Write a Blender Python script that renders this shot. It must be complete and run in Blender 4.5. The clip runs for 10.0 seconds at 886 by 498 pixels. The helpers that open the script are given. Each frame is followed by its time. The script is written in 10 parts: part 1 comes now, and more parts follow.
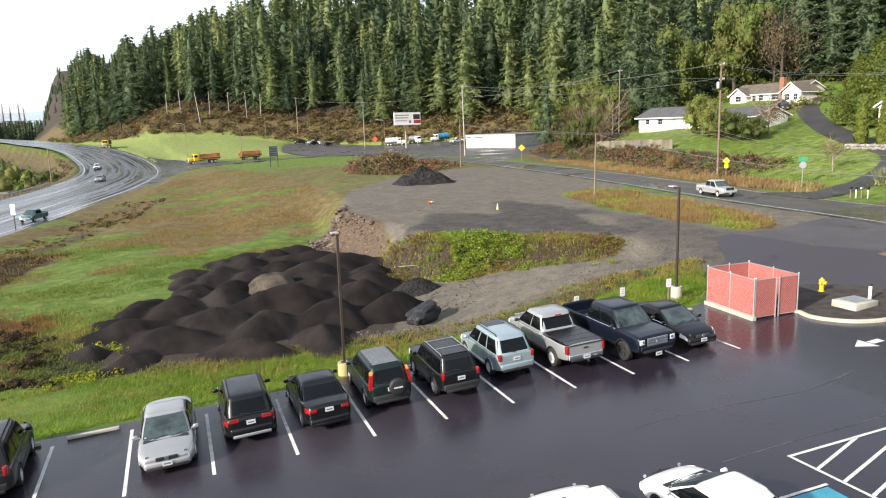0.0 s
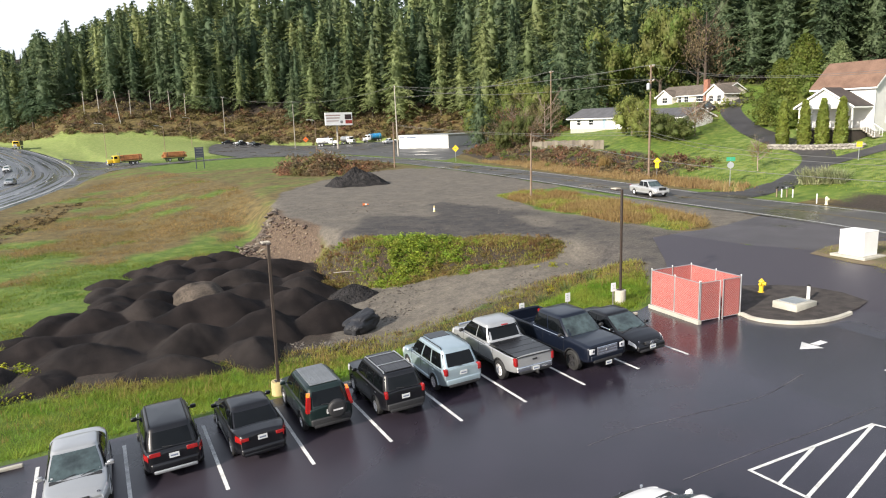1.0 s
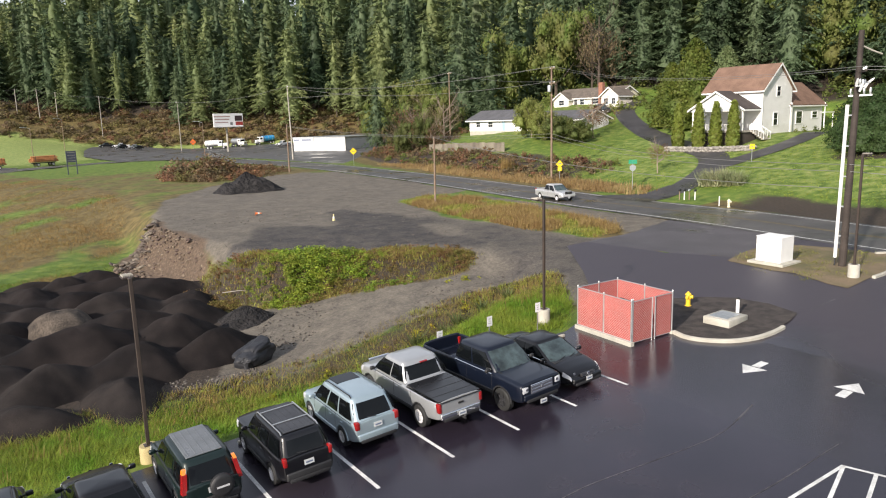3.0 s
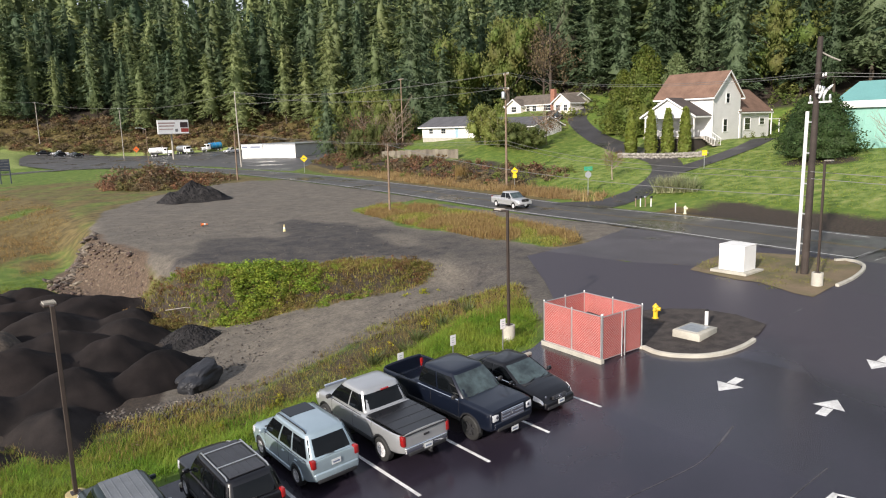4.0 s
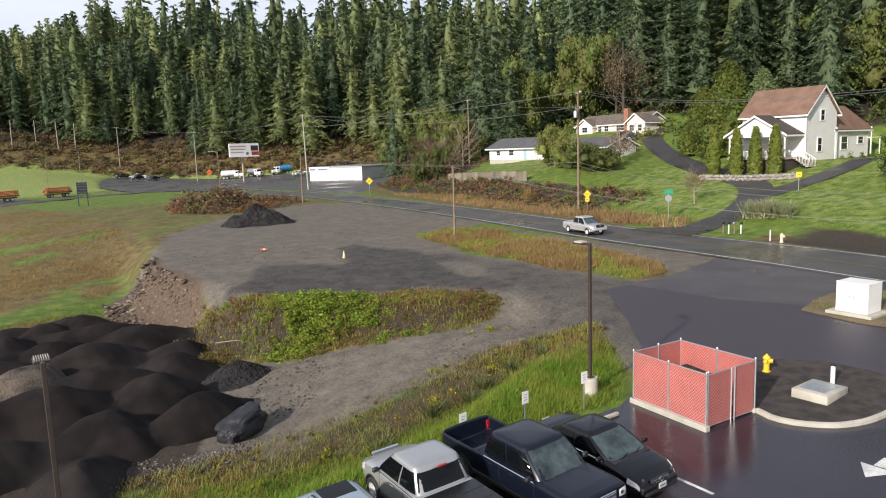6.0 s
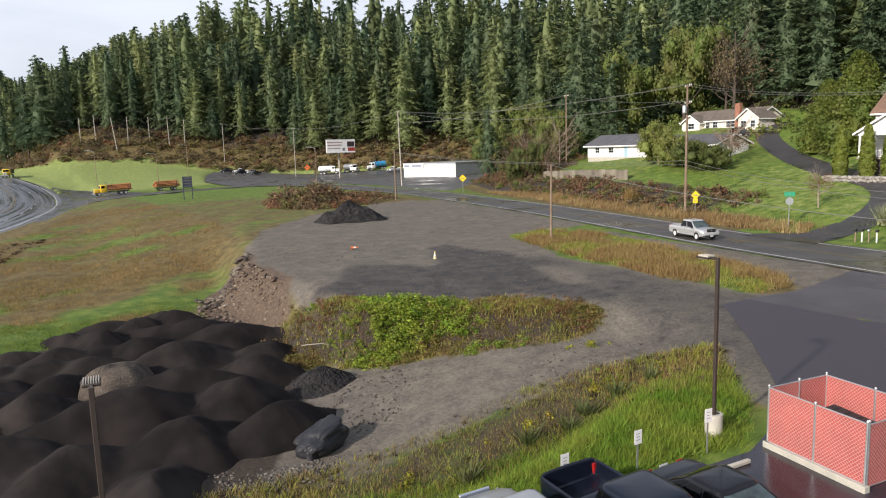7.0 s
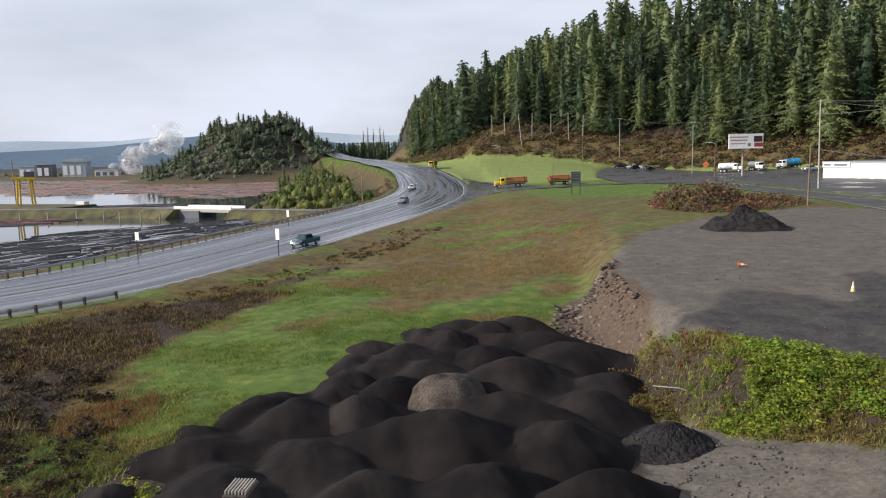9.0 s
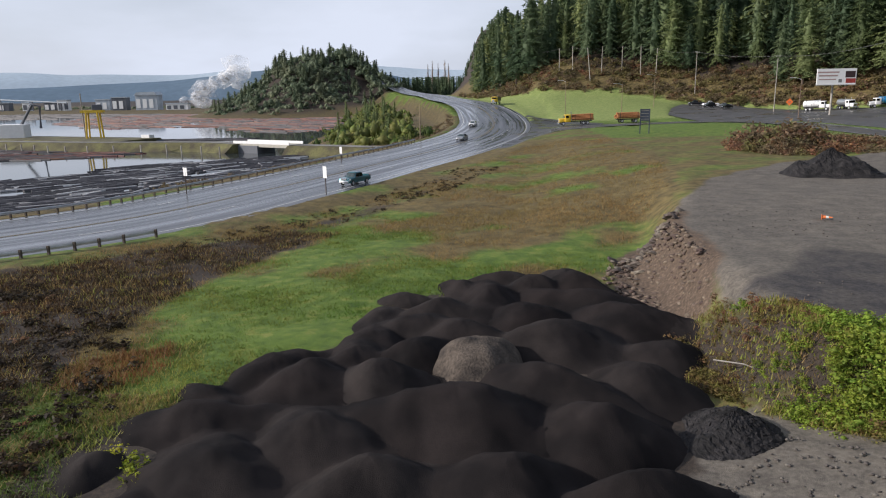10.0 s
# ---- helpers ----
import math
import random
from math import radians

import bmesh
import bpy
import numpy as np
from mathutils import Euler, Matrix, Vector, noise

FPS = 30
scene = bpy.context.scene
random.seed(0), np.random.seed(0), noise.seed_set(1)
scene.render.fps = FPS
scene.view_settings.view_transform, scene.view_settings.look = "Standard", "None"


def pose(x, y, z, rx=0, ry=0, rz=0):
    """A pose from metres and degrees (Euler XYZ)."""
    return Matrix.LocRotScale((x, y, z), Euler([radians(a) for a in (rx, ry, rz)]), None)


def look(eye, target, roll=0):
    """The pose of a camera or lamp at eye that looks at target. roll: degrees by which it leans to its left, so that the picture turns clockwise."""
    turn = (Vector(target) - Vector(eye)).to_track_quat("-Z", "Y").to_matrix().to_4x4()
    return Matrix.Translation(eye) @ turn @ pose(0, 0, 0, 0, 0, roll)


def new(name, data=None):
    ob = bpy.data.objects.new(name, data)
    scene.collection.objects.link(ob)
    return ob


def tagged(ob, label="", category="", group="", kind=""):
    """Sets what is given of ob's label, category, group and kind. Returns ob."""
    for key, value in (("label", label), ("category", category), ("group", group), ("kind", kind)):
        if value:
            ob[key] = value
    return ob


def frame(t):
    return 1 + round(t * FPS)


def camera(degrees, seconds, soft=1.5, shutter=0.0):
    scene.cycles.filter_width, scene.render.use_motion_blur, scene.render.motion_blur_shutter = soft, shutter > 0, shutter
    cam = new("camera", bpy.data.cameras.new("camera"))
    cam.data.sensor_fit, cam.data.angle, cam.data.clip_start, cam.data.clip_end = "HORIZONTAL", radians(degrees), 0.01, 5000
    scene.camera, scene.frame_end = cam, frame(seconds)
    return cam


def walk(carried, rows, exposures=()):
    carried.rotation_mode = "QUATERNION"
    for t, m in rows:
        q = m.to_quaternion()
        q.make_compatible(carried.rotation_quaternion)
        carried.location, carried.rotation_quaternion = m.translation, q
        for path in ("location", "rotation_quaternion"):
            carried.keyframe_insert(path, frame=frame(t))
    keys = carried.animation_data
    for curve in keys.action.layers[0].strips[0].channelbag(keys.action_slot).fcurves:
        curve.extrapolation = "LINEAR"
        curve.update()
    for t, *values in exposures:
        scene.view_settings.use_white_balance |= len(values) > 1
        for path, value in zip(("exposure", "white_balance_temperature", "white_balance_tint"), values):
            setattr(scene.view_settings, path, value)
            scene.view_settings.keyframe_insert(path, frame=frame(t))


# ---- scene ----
cam = camera(64.5, 10.0, 1.1)
PATH = [
    (0, (-0.372, -22.789, 11.116), (0.326, -20.948, 10.765), -1.8),
    (0.5, (-0.208, -21.948, 11.117), (0.654, -20.179, 10.762), -1.7),
    (1, (-0.001, -21.077, 11.153), (0.87, -19.312, 10.797), -1.7),
    (1.5, (0.371, -20.004, 11.167), (1.244, -18.239, 10.812), -1.6),
    (2, (0.862, -18.94, 11.205), (1.787, -17.202, 10.849), -1.6),
    (2.5, (1.276, -17.922, 11.232), (2.306, -16.245, 10.874), -1.6),
    (3, (1.747, -17.032, 11.247), (2.865, -15.413, 10.887), -1.6),
    (3.2, (1.956, -16.679, 11.203), (3.129, -15.1, 10.843), -1.6),
    (4.5, (3.094, -14.478, 11.326), (4.347, -12.955, 10.993), -1.6),
    (5, (3.71, -13.626, 11.265), (5.009, -12.135, 10.964), -1.6),
    (5.5, (4.166, -12.706, 11.303), (5.381, -11.145, 11.008), -1.6),
    (5.7, (4.601, -12.402, 11.196), (5.75, -10.791, 10.909), -1.8),
    (7, (6.592, -9.073, 11.241), (7.448, -7.288, 10.96), -1.7),
    (7.5, (7.474, -7.78, 11.286), (7.999, -5.87, 11.013), -1.7),
    (8, (8.293, -6.018, 11.289), (8.551, -4.053, 11.021), -1.7),
    (8.5, (9.305, -4.06, 11.301), (9.143, -2.084, 11.038), -1.4),
    (9, (10.045, -2.01, 11.315), (9.841, -0.039, 11.049), -1.3),
    (9.5, (10.674, 0.154, 11.315), (10.309, 2.102, 11.048), -1.2),
    (10, (11.072, 2.525, 11.217), (10.689, 4.438, 10.779), -1.0),
]
walk(cam, [(t, look(e, a, r)) for t, e, a, r in PATH],
     [(0.0, 0.62, 6500, 10), (2.5, 0.42, 6500, 12), (4.5, 0.2, 6400, 13), (5.5, 0.15, 6400, 13), (7.5, 0.15, 6400, 13), (9.0, -0.07, 6250, 14), (10.0, -0.15, 6100, 14)])
# ---- daylight ----
SUN_FROM = Vector((-0.91, -0.32, 0.44)).normalized()
world = bpy.data.worlds.new("world")
scene.world = world
world.use_nodes = True
wn, wl = world.node_tree.nodes, world.node_tree.links
sky = wn.new("ShaderNodeTexSky")
sky.sky_type, sky.sun_disc = "NISHITA", False
sky.sun_elevation = math.asin(SUN_FROM.z)
sky.sun_rotation = math.atan2(SUN_FROM.x, SUN_FROM.y)
sky.air_density, sky.dust_density, sky.ozone_density = 1.0, 3.0, 1.0
tc = wn.new("ShaderNodeTexCoord")
mp = wn.new("ShaderNodeMapping")
mp.inputs["Scale"].default_value = (1.0, 1.0, 3.2)
cl = wn.new("ShaderNodeTexNoise")
cl.inputs["Scale"].default_value, cl.inputs["Detail"].default_value = 2.6, 6.0
cr = wn.new("ShaderNodeMapRange")
cr.inputs["From Min"].default_value, cr.inputs["From Max"].default_value = 0.28, 0.62
cr.inputs["To Min"].default_value, cr.inputs["To Max"].default_value = 0.6, 1.0
mixc = wn.new("ShaderNodeMix")
mixc.data_type = "RGBA"
mixc.inputs["B"].default_value = (6.9, 7.3, 7.9, 1.0)
wl.new(tc.outputs["Generated"], mp.inputs["Vector"])
wl.new(mp.outputs["Vector"], cl.inputs["Vector"])
wl.new(cl.outputs["Fac"], cr.inputs["Value"])
# haze and cloud thicken towards the horizon
sx = wn.new("ShaderNodeSeparateXYZ")
el = wn.new("ShaderNodeMapRange")
el.inputs["From Min"].default_value, el.inputs["From Max"].default_value = 0.12, 0.75
el.inputs["To Min"].default_value, el.inputs["To Max"].default_value = 1.0, 0.38
mu = wn.new("ShaderNodeMath")
mu.operation = "MULTIPLY"
wl.new(tc.outputs["Generated"], sx.inputs[0])
wl.new(sx.outputs["Z"], el.inputs["Value"])
wl.new(el.outputs["Result"], mu.inputs[0])
wl.new(cr.outputs["Result"], mu.inputs[1])
wl.new(mu.outputs[0], mixc.inputs["Factor"])
wl.new(sky.outputs["Color"], mixc.inputs["A"])
bg = wn["Background"]
bg.inputs["Strength"].default_value = 0.12
wl.new(mixc.outputs["Result"], bg.inputs["Color"])

sun_data = bpy.data.lights.new("sun", "SUN")
sun_data.energy, sun_data.angle, sun_data.color = 5.0, radians(2.0), (1.0, 0.92, 0.8)
sun = new("sun", sun_data)
sun.matrix_world = look(SUN_FROM * 50, (0, 0, 0))


# ---- materials ----
def sock(v):
    return (*v, 1.0) if len(v) == 3 else v


def mat(name, col, rough=0.6, metal=0.0, var=0.2, scale=2.0, fine=25.0, bump=0.15, rv=0.1, spec=0.5, coat=0.0,
        col2=None, rnd=0.0, island=0.0, dist=0.02, place=False):
    """Principled surface with coarse and fine variation. rnd / island: brightness change per object / per loose piece."""
    m = bpy.data.materials.new(name)
    m.use_nodes = True
    n, l = m.node_tree.nodes, m.node_tree.links
    b = n["Principled BSDF"]
    b.inputs["Metallic"].default_value = metal
    b.inputs["Specular IOR Level"].default_value = spec
    b.inputs["Coat Weight"].default_value = coat
    b.inputs["Coat Roughness"].default_value = 0.05
    t = n.new("ShaderNodeTexCoord").outputs["Object"] if not place else n.new("ShaderNodeNewGeometry").outputs["Position"]
    a, f = n.new("ShaderNodeTexNoise"), n.new("ShaderNodeTexNoise")
    a.inputs["Scale"].default_value, a.inputs["Detail"].default_value = scale, 5.0
    f.inputs["Scale"].default_value, f.inputs["Detail"].default_value = fine, 3.0
    for k in (a, f):
        l.new(t, k.inputs["Vector"])
    mx = n.new("ShaderNodeMix")
    mx.data_type = "RGBA"
    mx.inputs["A"].default_value = sock(col)
    mx.inputs["B"].default_value = sock(col2 or tuple(c * (1 - var) for c in col))
    r = n.new("ShaderNodeMapRange")
    r.inputs["From Min"].default_value, r.inputs["From Max"].default_value = 0.35, 0.65
    l.new(a.outputs["Fac"], r.inputs["Value"])
    l.new(r.outputs["Result"], mx.inputs["Factor"])
    hs = n.new("ShaderNodeHueSaturation")
    l.new(mx.outputs["Result"], hs.inputs["Color"])
    v = n.new("ShaderNodeMapRange")
    v.inputs["From Min"].default_value, v.inputs["From Max"].default_value = 0.25, 0.75
    v.inputs["To Min"].default_value, v.inputs["To Max"].default_value = 1 - var * 0.8, 1 + var * 0.8
    l.new(f.outputs["Fac"], v.inputs["Value"])
    last = v.outputs["Result"]
    if rnd or island:
        if rnd:
            src = n.new("ShaderNodeObjectInfo").outputs["Random"]
        else:
            src = n.new("ShaderNodeNewGeometry").outputs["Random Per Island"]
        k = n.new("ShaderNodeMapRange")
        q = rnd or island
        k.inputs["To Min"].default_value, k.inputs["To Max"].default_value = 1 - q, 1 + q
        l.new(src, k.inputs["Value"])
        mu = n.new("ShaderNodeMath")
        mu.operation = "MULTIPLY"
        l.new(last, mu.inputs[0])
        l.new(k.outputs["Result"], mu.inputs[1])
        last = mu.outputs[0]
        k2 = n.new("ShaderNodeMapRange")
        k2.inputs["To Min"].default_value, k2.inputs["To Max"].default_value = 0.5 - q * 0.06, 0.5 + q * 0.05
        l.new(src, k2.inputs["Value"])
        l.new(k2.outputs["Result"], hs.inputs["Hue"])
    l.new(last, hs.inputs["Value"])
    l.new(hs.outputs["Color"], b.inputs["Base Color"])
    rr = n.new("ShaderNodeMapRange")
    rr.inputs["To Min"].default_value = max(rough - rv, 0.02)
    rr.inputs["To Max"].default_value = min(rough + rv, 1.0)
    l.new(a.outputs["Fac"], rr.inputs["Value"])
    l.new(rr.outputs["Result"], b.inputs["Roughness"])
    if bump:
        bp = n.new("ShaderNodeBump")
        bp.inputs["Strength"].default_value, bp.inputs["Distance"].default_value = bump, dist
        l.new(f.outputs["Fac"], bp.inputs["Height"])
        l.new(bp.outputs["Normal"], b.inputs["Normal"])
    return m


def paint(name, col, metal=0.0):
    return mat(name, col, 0.3, metal, 0.05, 1.5, 60.0, 0.0, 0.05, 0.4, 0.3 if max(col) < 0.1 else 0.5)


WHITE = mat("white_paint", (0.8, 0.8, 0.79), 0.5, var=0.06, scale=1.2, bump=0.04)
GALV = mat("galvanised_steel", (0.62, 0.64, 0.65), 0.4, 0.85, 0.15, 4.0, 40.0, 0.05)
CONCRETE = mat("concrete", (0.46, 0.44, 0.38), 0.8, var=0.22, scale=1.6, fine=30, bump=0.3)
BRONZE = mat("dark_bronze_paint", (0.06, 0.045, 0.038), 0.45, 0.2, 0.2, 2.0, 30, 0.05)
RUBBER = mat("rubber", (0.02, 0.02, 0.02), 0.75, var=0.25, scale=5, fine=60, bump=0.1)
ALLOY = mat("wheel_alloy", (0.74, 0.74, 0.75), 0.4, 0.3, 0.15, 4, 30, 0.0)
STEELW = mat("dark_wheel", (0.08, 0.08, 0.085), 0.4, 0.6, 0.2, 4, 30, 0.0)
GLASS = mat("tinted_glass", (0.004, 0.005, 0.006), 0.04, 0.0, 0.1, 1.0, 5, 0.0, 0.02, 0.25, 0.0)
SHIELD = mat("windscreen_glass", (0.06, 0.085, 0.09), 0.05, 0.0, 0.4, 1.1, 5, 0.0, 0.02, 0.5, 0.0, (0.015, 0.02, 0.022))
TRIM = mat("black_plastic", (0.022, 0.022, 0.024), 0.55, var=0.2, scale=4, bump=0.05)
REDLENS = mat("red_lens", (0.3, 0.012, 0.012), 0.15, var=0.2, scale=6, bump=0.0, coat=0.6)
AMBER = mat("amber_lens", (0.8, 0.25, 0.02), 0.15, var=0.1, scale=6, bump=0.0, coat=0.6)
LAMP = mat("clear_lens", (0.7, 0.72, 0.75), 0.14, 0.1, 0.15, 9, 40, 0.0, coat=0.8)
CHROME = mat("chrome", (0.75, 0.76, 0.78), 0.15, 1.0, 0.1, 4, 30, 0.0)
YELLOWED = mat("yellowed_concrete", (0.5, 0.41, 0.2), 0.8, var=0.25, scale=1.6, fine=30, bump=0.3)
PLATE = mat("plate_white", (0.55, 0.57, 0.58), 0.5, var=0.1, scale=8, bump=0.0)
BAR = mat("print_bar", (0.13, 0.16, 0.24), 0.6, var=0.1, bump=0.0)
YELLOW = mat("yellow_paint", (0.75, 0.5, 0.03), 0.45, var=0.12, scale=4, bump=0.05)
ORANGE = mat("orange_plastic", (0.85, 0.22, 0.06), 0.5, var=0.12, scale=4, bump=0.05)
LINE = mat("road_paint", (0.72, 0.72, 0.7), 0.6, var=0.3, scale=2.5, fine=14, bump=0.1, col2=(0.5, 0.5, 0.49))
YLINE = mat("yellow_road_paint", (0.2, 0.15, 0.06), 0.6, var=0.3, scale=2.5, fine=14, bump=0.1)
WOODPOLE = mat("weathered_pole", (0.27, 0.2, 0.14), 0.85, var=0.35, scale=1.2, fine=18, bump=0.35, rnd=0.2)
TARPOLE = mat("creosoted_pole", (0.05, 0.038, 0.032), 0.8, var=0.4, scale=1.2, fine=18, bump=0.35)
GRAYPOLE = mat("grey_pole", (0.42, 0.39, 0.34), 0.85, var=0.3, scale=1.2, fine=18, bump=0.3, rnd=0.15)
WIRE = mat("wire", (0.16, 0.16, 0.16), 0.6, var=0.1, bump=0.0)
BARK = mat("bark", (0.085, 0.065, 0.05), 0.9, var=0.4, scale=1.5, fine=12, bump=0.5)
TWIG = mat("bare_twig", (0.3, 0.24, 0.19), 0.9, var=0.3, scale=1.5, fine=12, bump=0.3)


def leafmat(name, col, col2, island=0.35, rough=0.6, rnd=0.0, scale=0.25):
    m = mat(name, col, rough, 0.0, 0.3, scale, 3.0, 0.0, 0.1, 0.25, 0.0, col2, rnd, island if not rnd else 0, place=True)
    n, l = m.node_tree.nodes, m.node_tree.links
    b = n["Principled BSDF"]
    at_, hv_ = n.new("ShaderNodeAttribute"), n.new("ShaderNodeHueSaturation")
    at_.attribute_name = "tone"
    l.new(b.inputs["Base Color"].links[0].from_socket, hv_.inputs["Color"])
    for key, mid_, amp in (("Value", 1.0, 0.42), ("Hue", 0.5, -0.022)):
        ma_ = n.new("ShaderNodeMath")
        ma_.operation = "MULTIPLY_ADD"
        ma_.inputs[1].default_value, ma_.inputs[2].default_value = amp, mid_
        l.new(at_.outputs["Fac"], ma_.inputs[0])
        l.new(ma_.outputs[0], hv_.inputs[key])
    l.new(hv_.outputs["Color"], b.inputs["Base Color"])
    tl, ms_ = n.new("ShaderNodeBsdfTranslucent"), n.new("ShaderNodeMixShader")
    l.new(b.inputs["Base Color"].links[0].from_socket, tl.inputs["Color"])
    ms_.inputs["Fac"].default_value = 0.45
    l.new(b.outputs[0], ms_.inputs[1])
    l.new(tl.outputs[0], ms_.inputs[2])
    l.new(ms_.outputs[0], n["Material Output"].inputs["Surface"])
    return m


FIR = leafmat("fir_needles", (0.13, 0.175, 0.09), (0.09, 0.14, 0.078), 0.18, scale=0.06)
FIR2 = leafmat("fir_needles_bright", (0.22, 0.26, 0.11), (0.165, 0.22, 0.1), 0.18, scale=0.06)
CEDAR = leafmat("cedar_green", (0.15, 0.175, 0.035), (0.1, 0.14, 0.03), 0.3)
SPRUCE = leafmat("spruce_green", (0.07, 0.11, 0.035), (0.045, 0.08, 0.028), 0.35)
ALDER = leafmat("broad_leaf_green", (0.13, 0.185, 0.045), (0.18, 0.185, 0.06), 0.2)
CYPRESS = leafmat("cypress_green", (0.2, 0.235, 0.045), (0.15, 0.19, 0.035), 0.25)
RUSTLEAF = leafmat("autumn_leaf", (0.235, 0.125, 0.065), (0.175, 0.115, 0.068), 0.3)
BRAMBLE = leafmat("bramble_leaf", (0.17, 0.27, 0.03), (0.26, 0.3, 0.05), 0.35)
DRYBRUSH = leafmat("dry_brush", (0.215, 0.165, 0.095), (0.16, 0.125, 0.075), 0.3)
GREENGRASS = leafmat("green_grass", (0.16, 0.28, 0.028), (0.27, 0.32, 0.05), 0.3, 0.55, scale=0.6)
DRYGRASS = leafmat("dry_grass", (0.36, 0.24, 0.1), (0.27, 0.2, 0.075), 0.22, 0.7, scale=0.1)
OLIVEGRASS = leafmat("olive_grass", (0.26, 0.29, 0.05), (0.34, 0.3, 0.085), 0.3, 0.6, scale=0.6)


def asphalt(name, col, wet, scale=0.12, streak=None, dry=None):
    """Bitumen surface; wet: share of it under a water film; dry: (x from, x to, colour) where the film gives out."""
    m = mat(name, col, 0.75, 0.0, 0.3, 0.35, 45.0, 0.22, 0.1, 0.5, dist=0.008)
    n, l = m.node_tree.nodes, m.node_tree.links
    b = n["Principled BSDF"]
    t = n.new("ShaderNodeTexCoord")
    mpp = n.new("ShaderNodeMapping")
    if streak:
        mpp.inputs["Rotation"].default_value[2], mpp.inputs["Scale"].default_value[1] = streak
    l.new(t.outputs["Object"], mpp.inputs["Vector"])
    w = n.new("ShaderNodeTexNoise")
    w.inputs["Scale"].default_value, w.inputs["Detail"].default_value = scale, 6.0
    w.inputs["Distortion"].default_value = 0.4
    l.new(mpp.outputs["Vector"], w.inputs["Vector"])
    r = n.new("ShaderNodeMapRange")
    r.inputs["From Min"].default_value, r.inputs["From Max"].default_value = 0.62 - wet * 0.4, 0.7 - wet * 0.2
    r.inputs["To Min"].default_value, r.inputs["To Max"].default_value = 0.55, 0.2
    l.new(w.outputs["Fac"], r.inputs["Value"])
    l.new(r.outputs["Result"], b.inputs["Roughness"])
    if dry:
        xyz, g, mul, sub = n.new("ShaderNodeSeparateXYZ"), n.new("ShaderNodeMapRange"), n.new("ShaderNodeMath"), n.new("ShaderNodeMath")
        l.new(t.outputs["Object"], xyz.inputs["Vector"])
        g.interpolation_type = "SMOOTHSTEP"
        g.inputs["From Min"].default_value, g.inputs["From Max"].default_value = dry[0], dry[1]
        l.new(xyz.outputs["X"], g.inputs["Value"])
        mul.operation, sub.operation = "MULTIPLY", "SUBTRACT"
        mul.inputs[1].default_value = 0.3
        l.new(g.outputs["Result"], mul.inputs[0])
        l.new(w.outputs["Fac"], sub.inputs[0])
        l.new(mul.outputs["Value"], sub.inputs[1])
        l.new(sub.outputs["Value"], r.inputs["Value"])
        fade, mix_ = n.new("ShaderNodeMapRange"), n.new("ShaderNodeMix")
        fade.inputs["From Min"].default_value, fade.inputs["From Max"].default_value = 0.2, 0.55
        l.new(r.outputs["Result"], fade.inputs["Value"])
        mix_.data_type = "RGBA"
        l.new(b.inputs["Base Color"].links[0].from_socket, mix_.inputs["A"])
        mix_.inputs["B"].default_value = sock(dry[2])
        l.new(fade.outputs["Result"], mix_.inputs["Factor"])
        l.new(mix_.outputs["Result"], b.inputs["Base Color"])
    return m


LOT = asphalt("wet_lot_asphalt", (0.0245, 0.0195, 0.0295), 0.85, dry=(26.0, 38.0, (0.046, 0.039, 0.049)))
ROADM = asphalt("road_asphalt", (0.085, 0.08, 0.077), 0.35)


def highway_asphalt():
    """Wet bitumen with wheel tracks running along the lanes."""
    m = bpy.data.materials.new("highway_asphalt")
    m.use_nodes = True
    n, l = m.node_tree.nodes, m.node_tree.links
    b = n["Principled BSDF"]
    ac, al = n.new("ShaderNodeAttribute"), n.new("ShaderNodeAttribute")
    ac.attribute_name, al.attribute_name = "across", "along"
    cx = n.new("ShaderNodeCombineXYZ")
    sc = n.new("ShaderNodeMath")
    sc.operation = "MULTIPLY"
    sc.inputs[1].default_value = 0.018
    l.new(al.outputs["Fac"], sc.inputs[0])
    l.new(ac.outputs["Fac"], cx.inputs[0])
    l.new(sc.outputs[0], cx.inputs[1])
    for scale, lo, hi, sock_, a_, b_ in ((0.55, 0.4, 0.6, "Base Color", (0.05, 0.053, 0.062), (0.13, 0.135, 0.15)), (1.1, 0.35, 0.65, "Roughness", 0.12, 0.5)):
        k = n.new("ShaderNodeTexNoise")
        k.inputs["Scale"].default_value, k.inputs["Detail"].default_value = scale, 6.0
        l.new(cx.outputs[0], k.inputs["Vector"])
        r = n.new("ShaderNodeMapRange")
        r.inputs["From Min"].default_value, r.inputs["From Max"].default_value = lo, hi
        l.new(k.outputs["Fac"], r.inputs["Value"])
        if sock_ == "Roughness":
            r.inputs["To Min"].default_value, r.inputs["To Max"].default_value = a_, b_
            l.new(r.outputs["Result"], b.inputs[sock_])
        else:
            q = n.new("ShaderNodeMix")
            q.data_type = "RGBA"
            q.inputs["A"].default_value, q.inputs["B"].default_value = sock(a_), sock(b_)
            l.new(r.outputs["Result"], q.inputs["Factor"])
            l.new(q.outputs["Result"], b.inputs[sock_])
    return m


HWYM = highway_asphalt()
HWYM_SIDE = asphalt("wet_junction_asphalt", (0.075, 0.075, 0.08), 0.6)
DRIVEM = asphalt("old_drive_asphalt", (0.055, 0.052, 0.055), 0.35)


# ---- mesh helpers ----
def finish(name, bm, material, smooth=False):
    me = bpy.data.meshes.new(name)
    bm.normal_update()
    bm.to_mesh(me)
    bm.free()
    me.materials.append(material)
    if smooth:
        me.shade_smooth()
        me.set_sharp_from_angle(angle=radians(38))
    return me


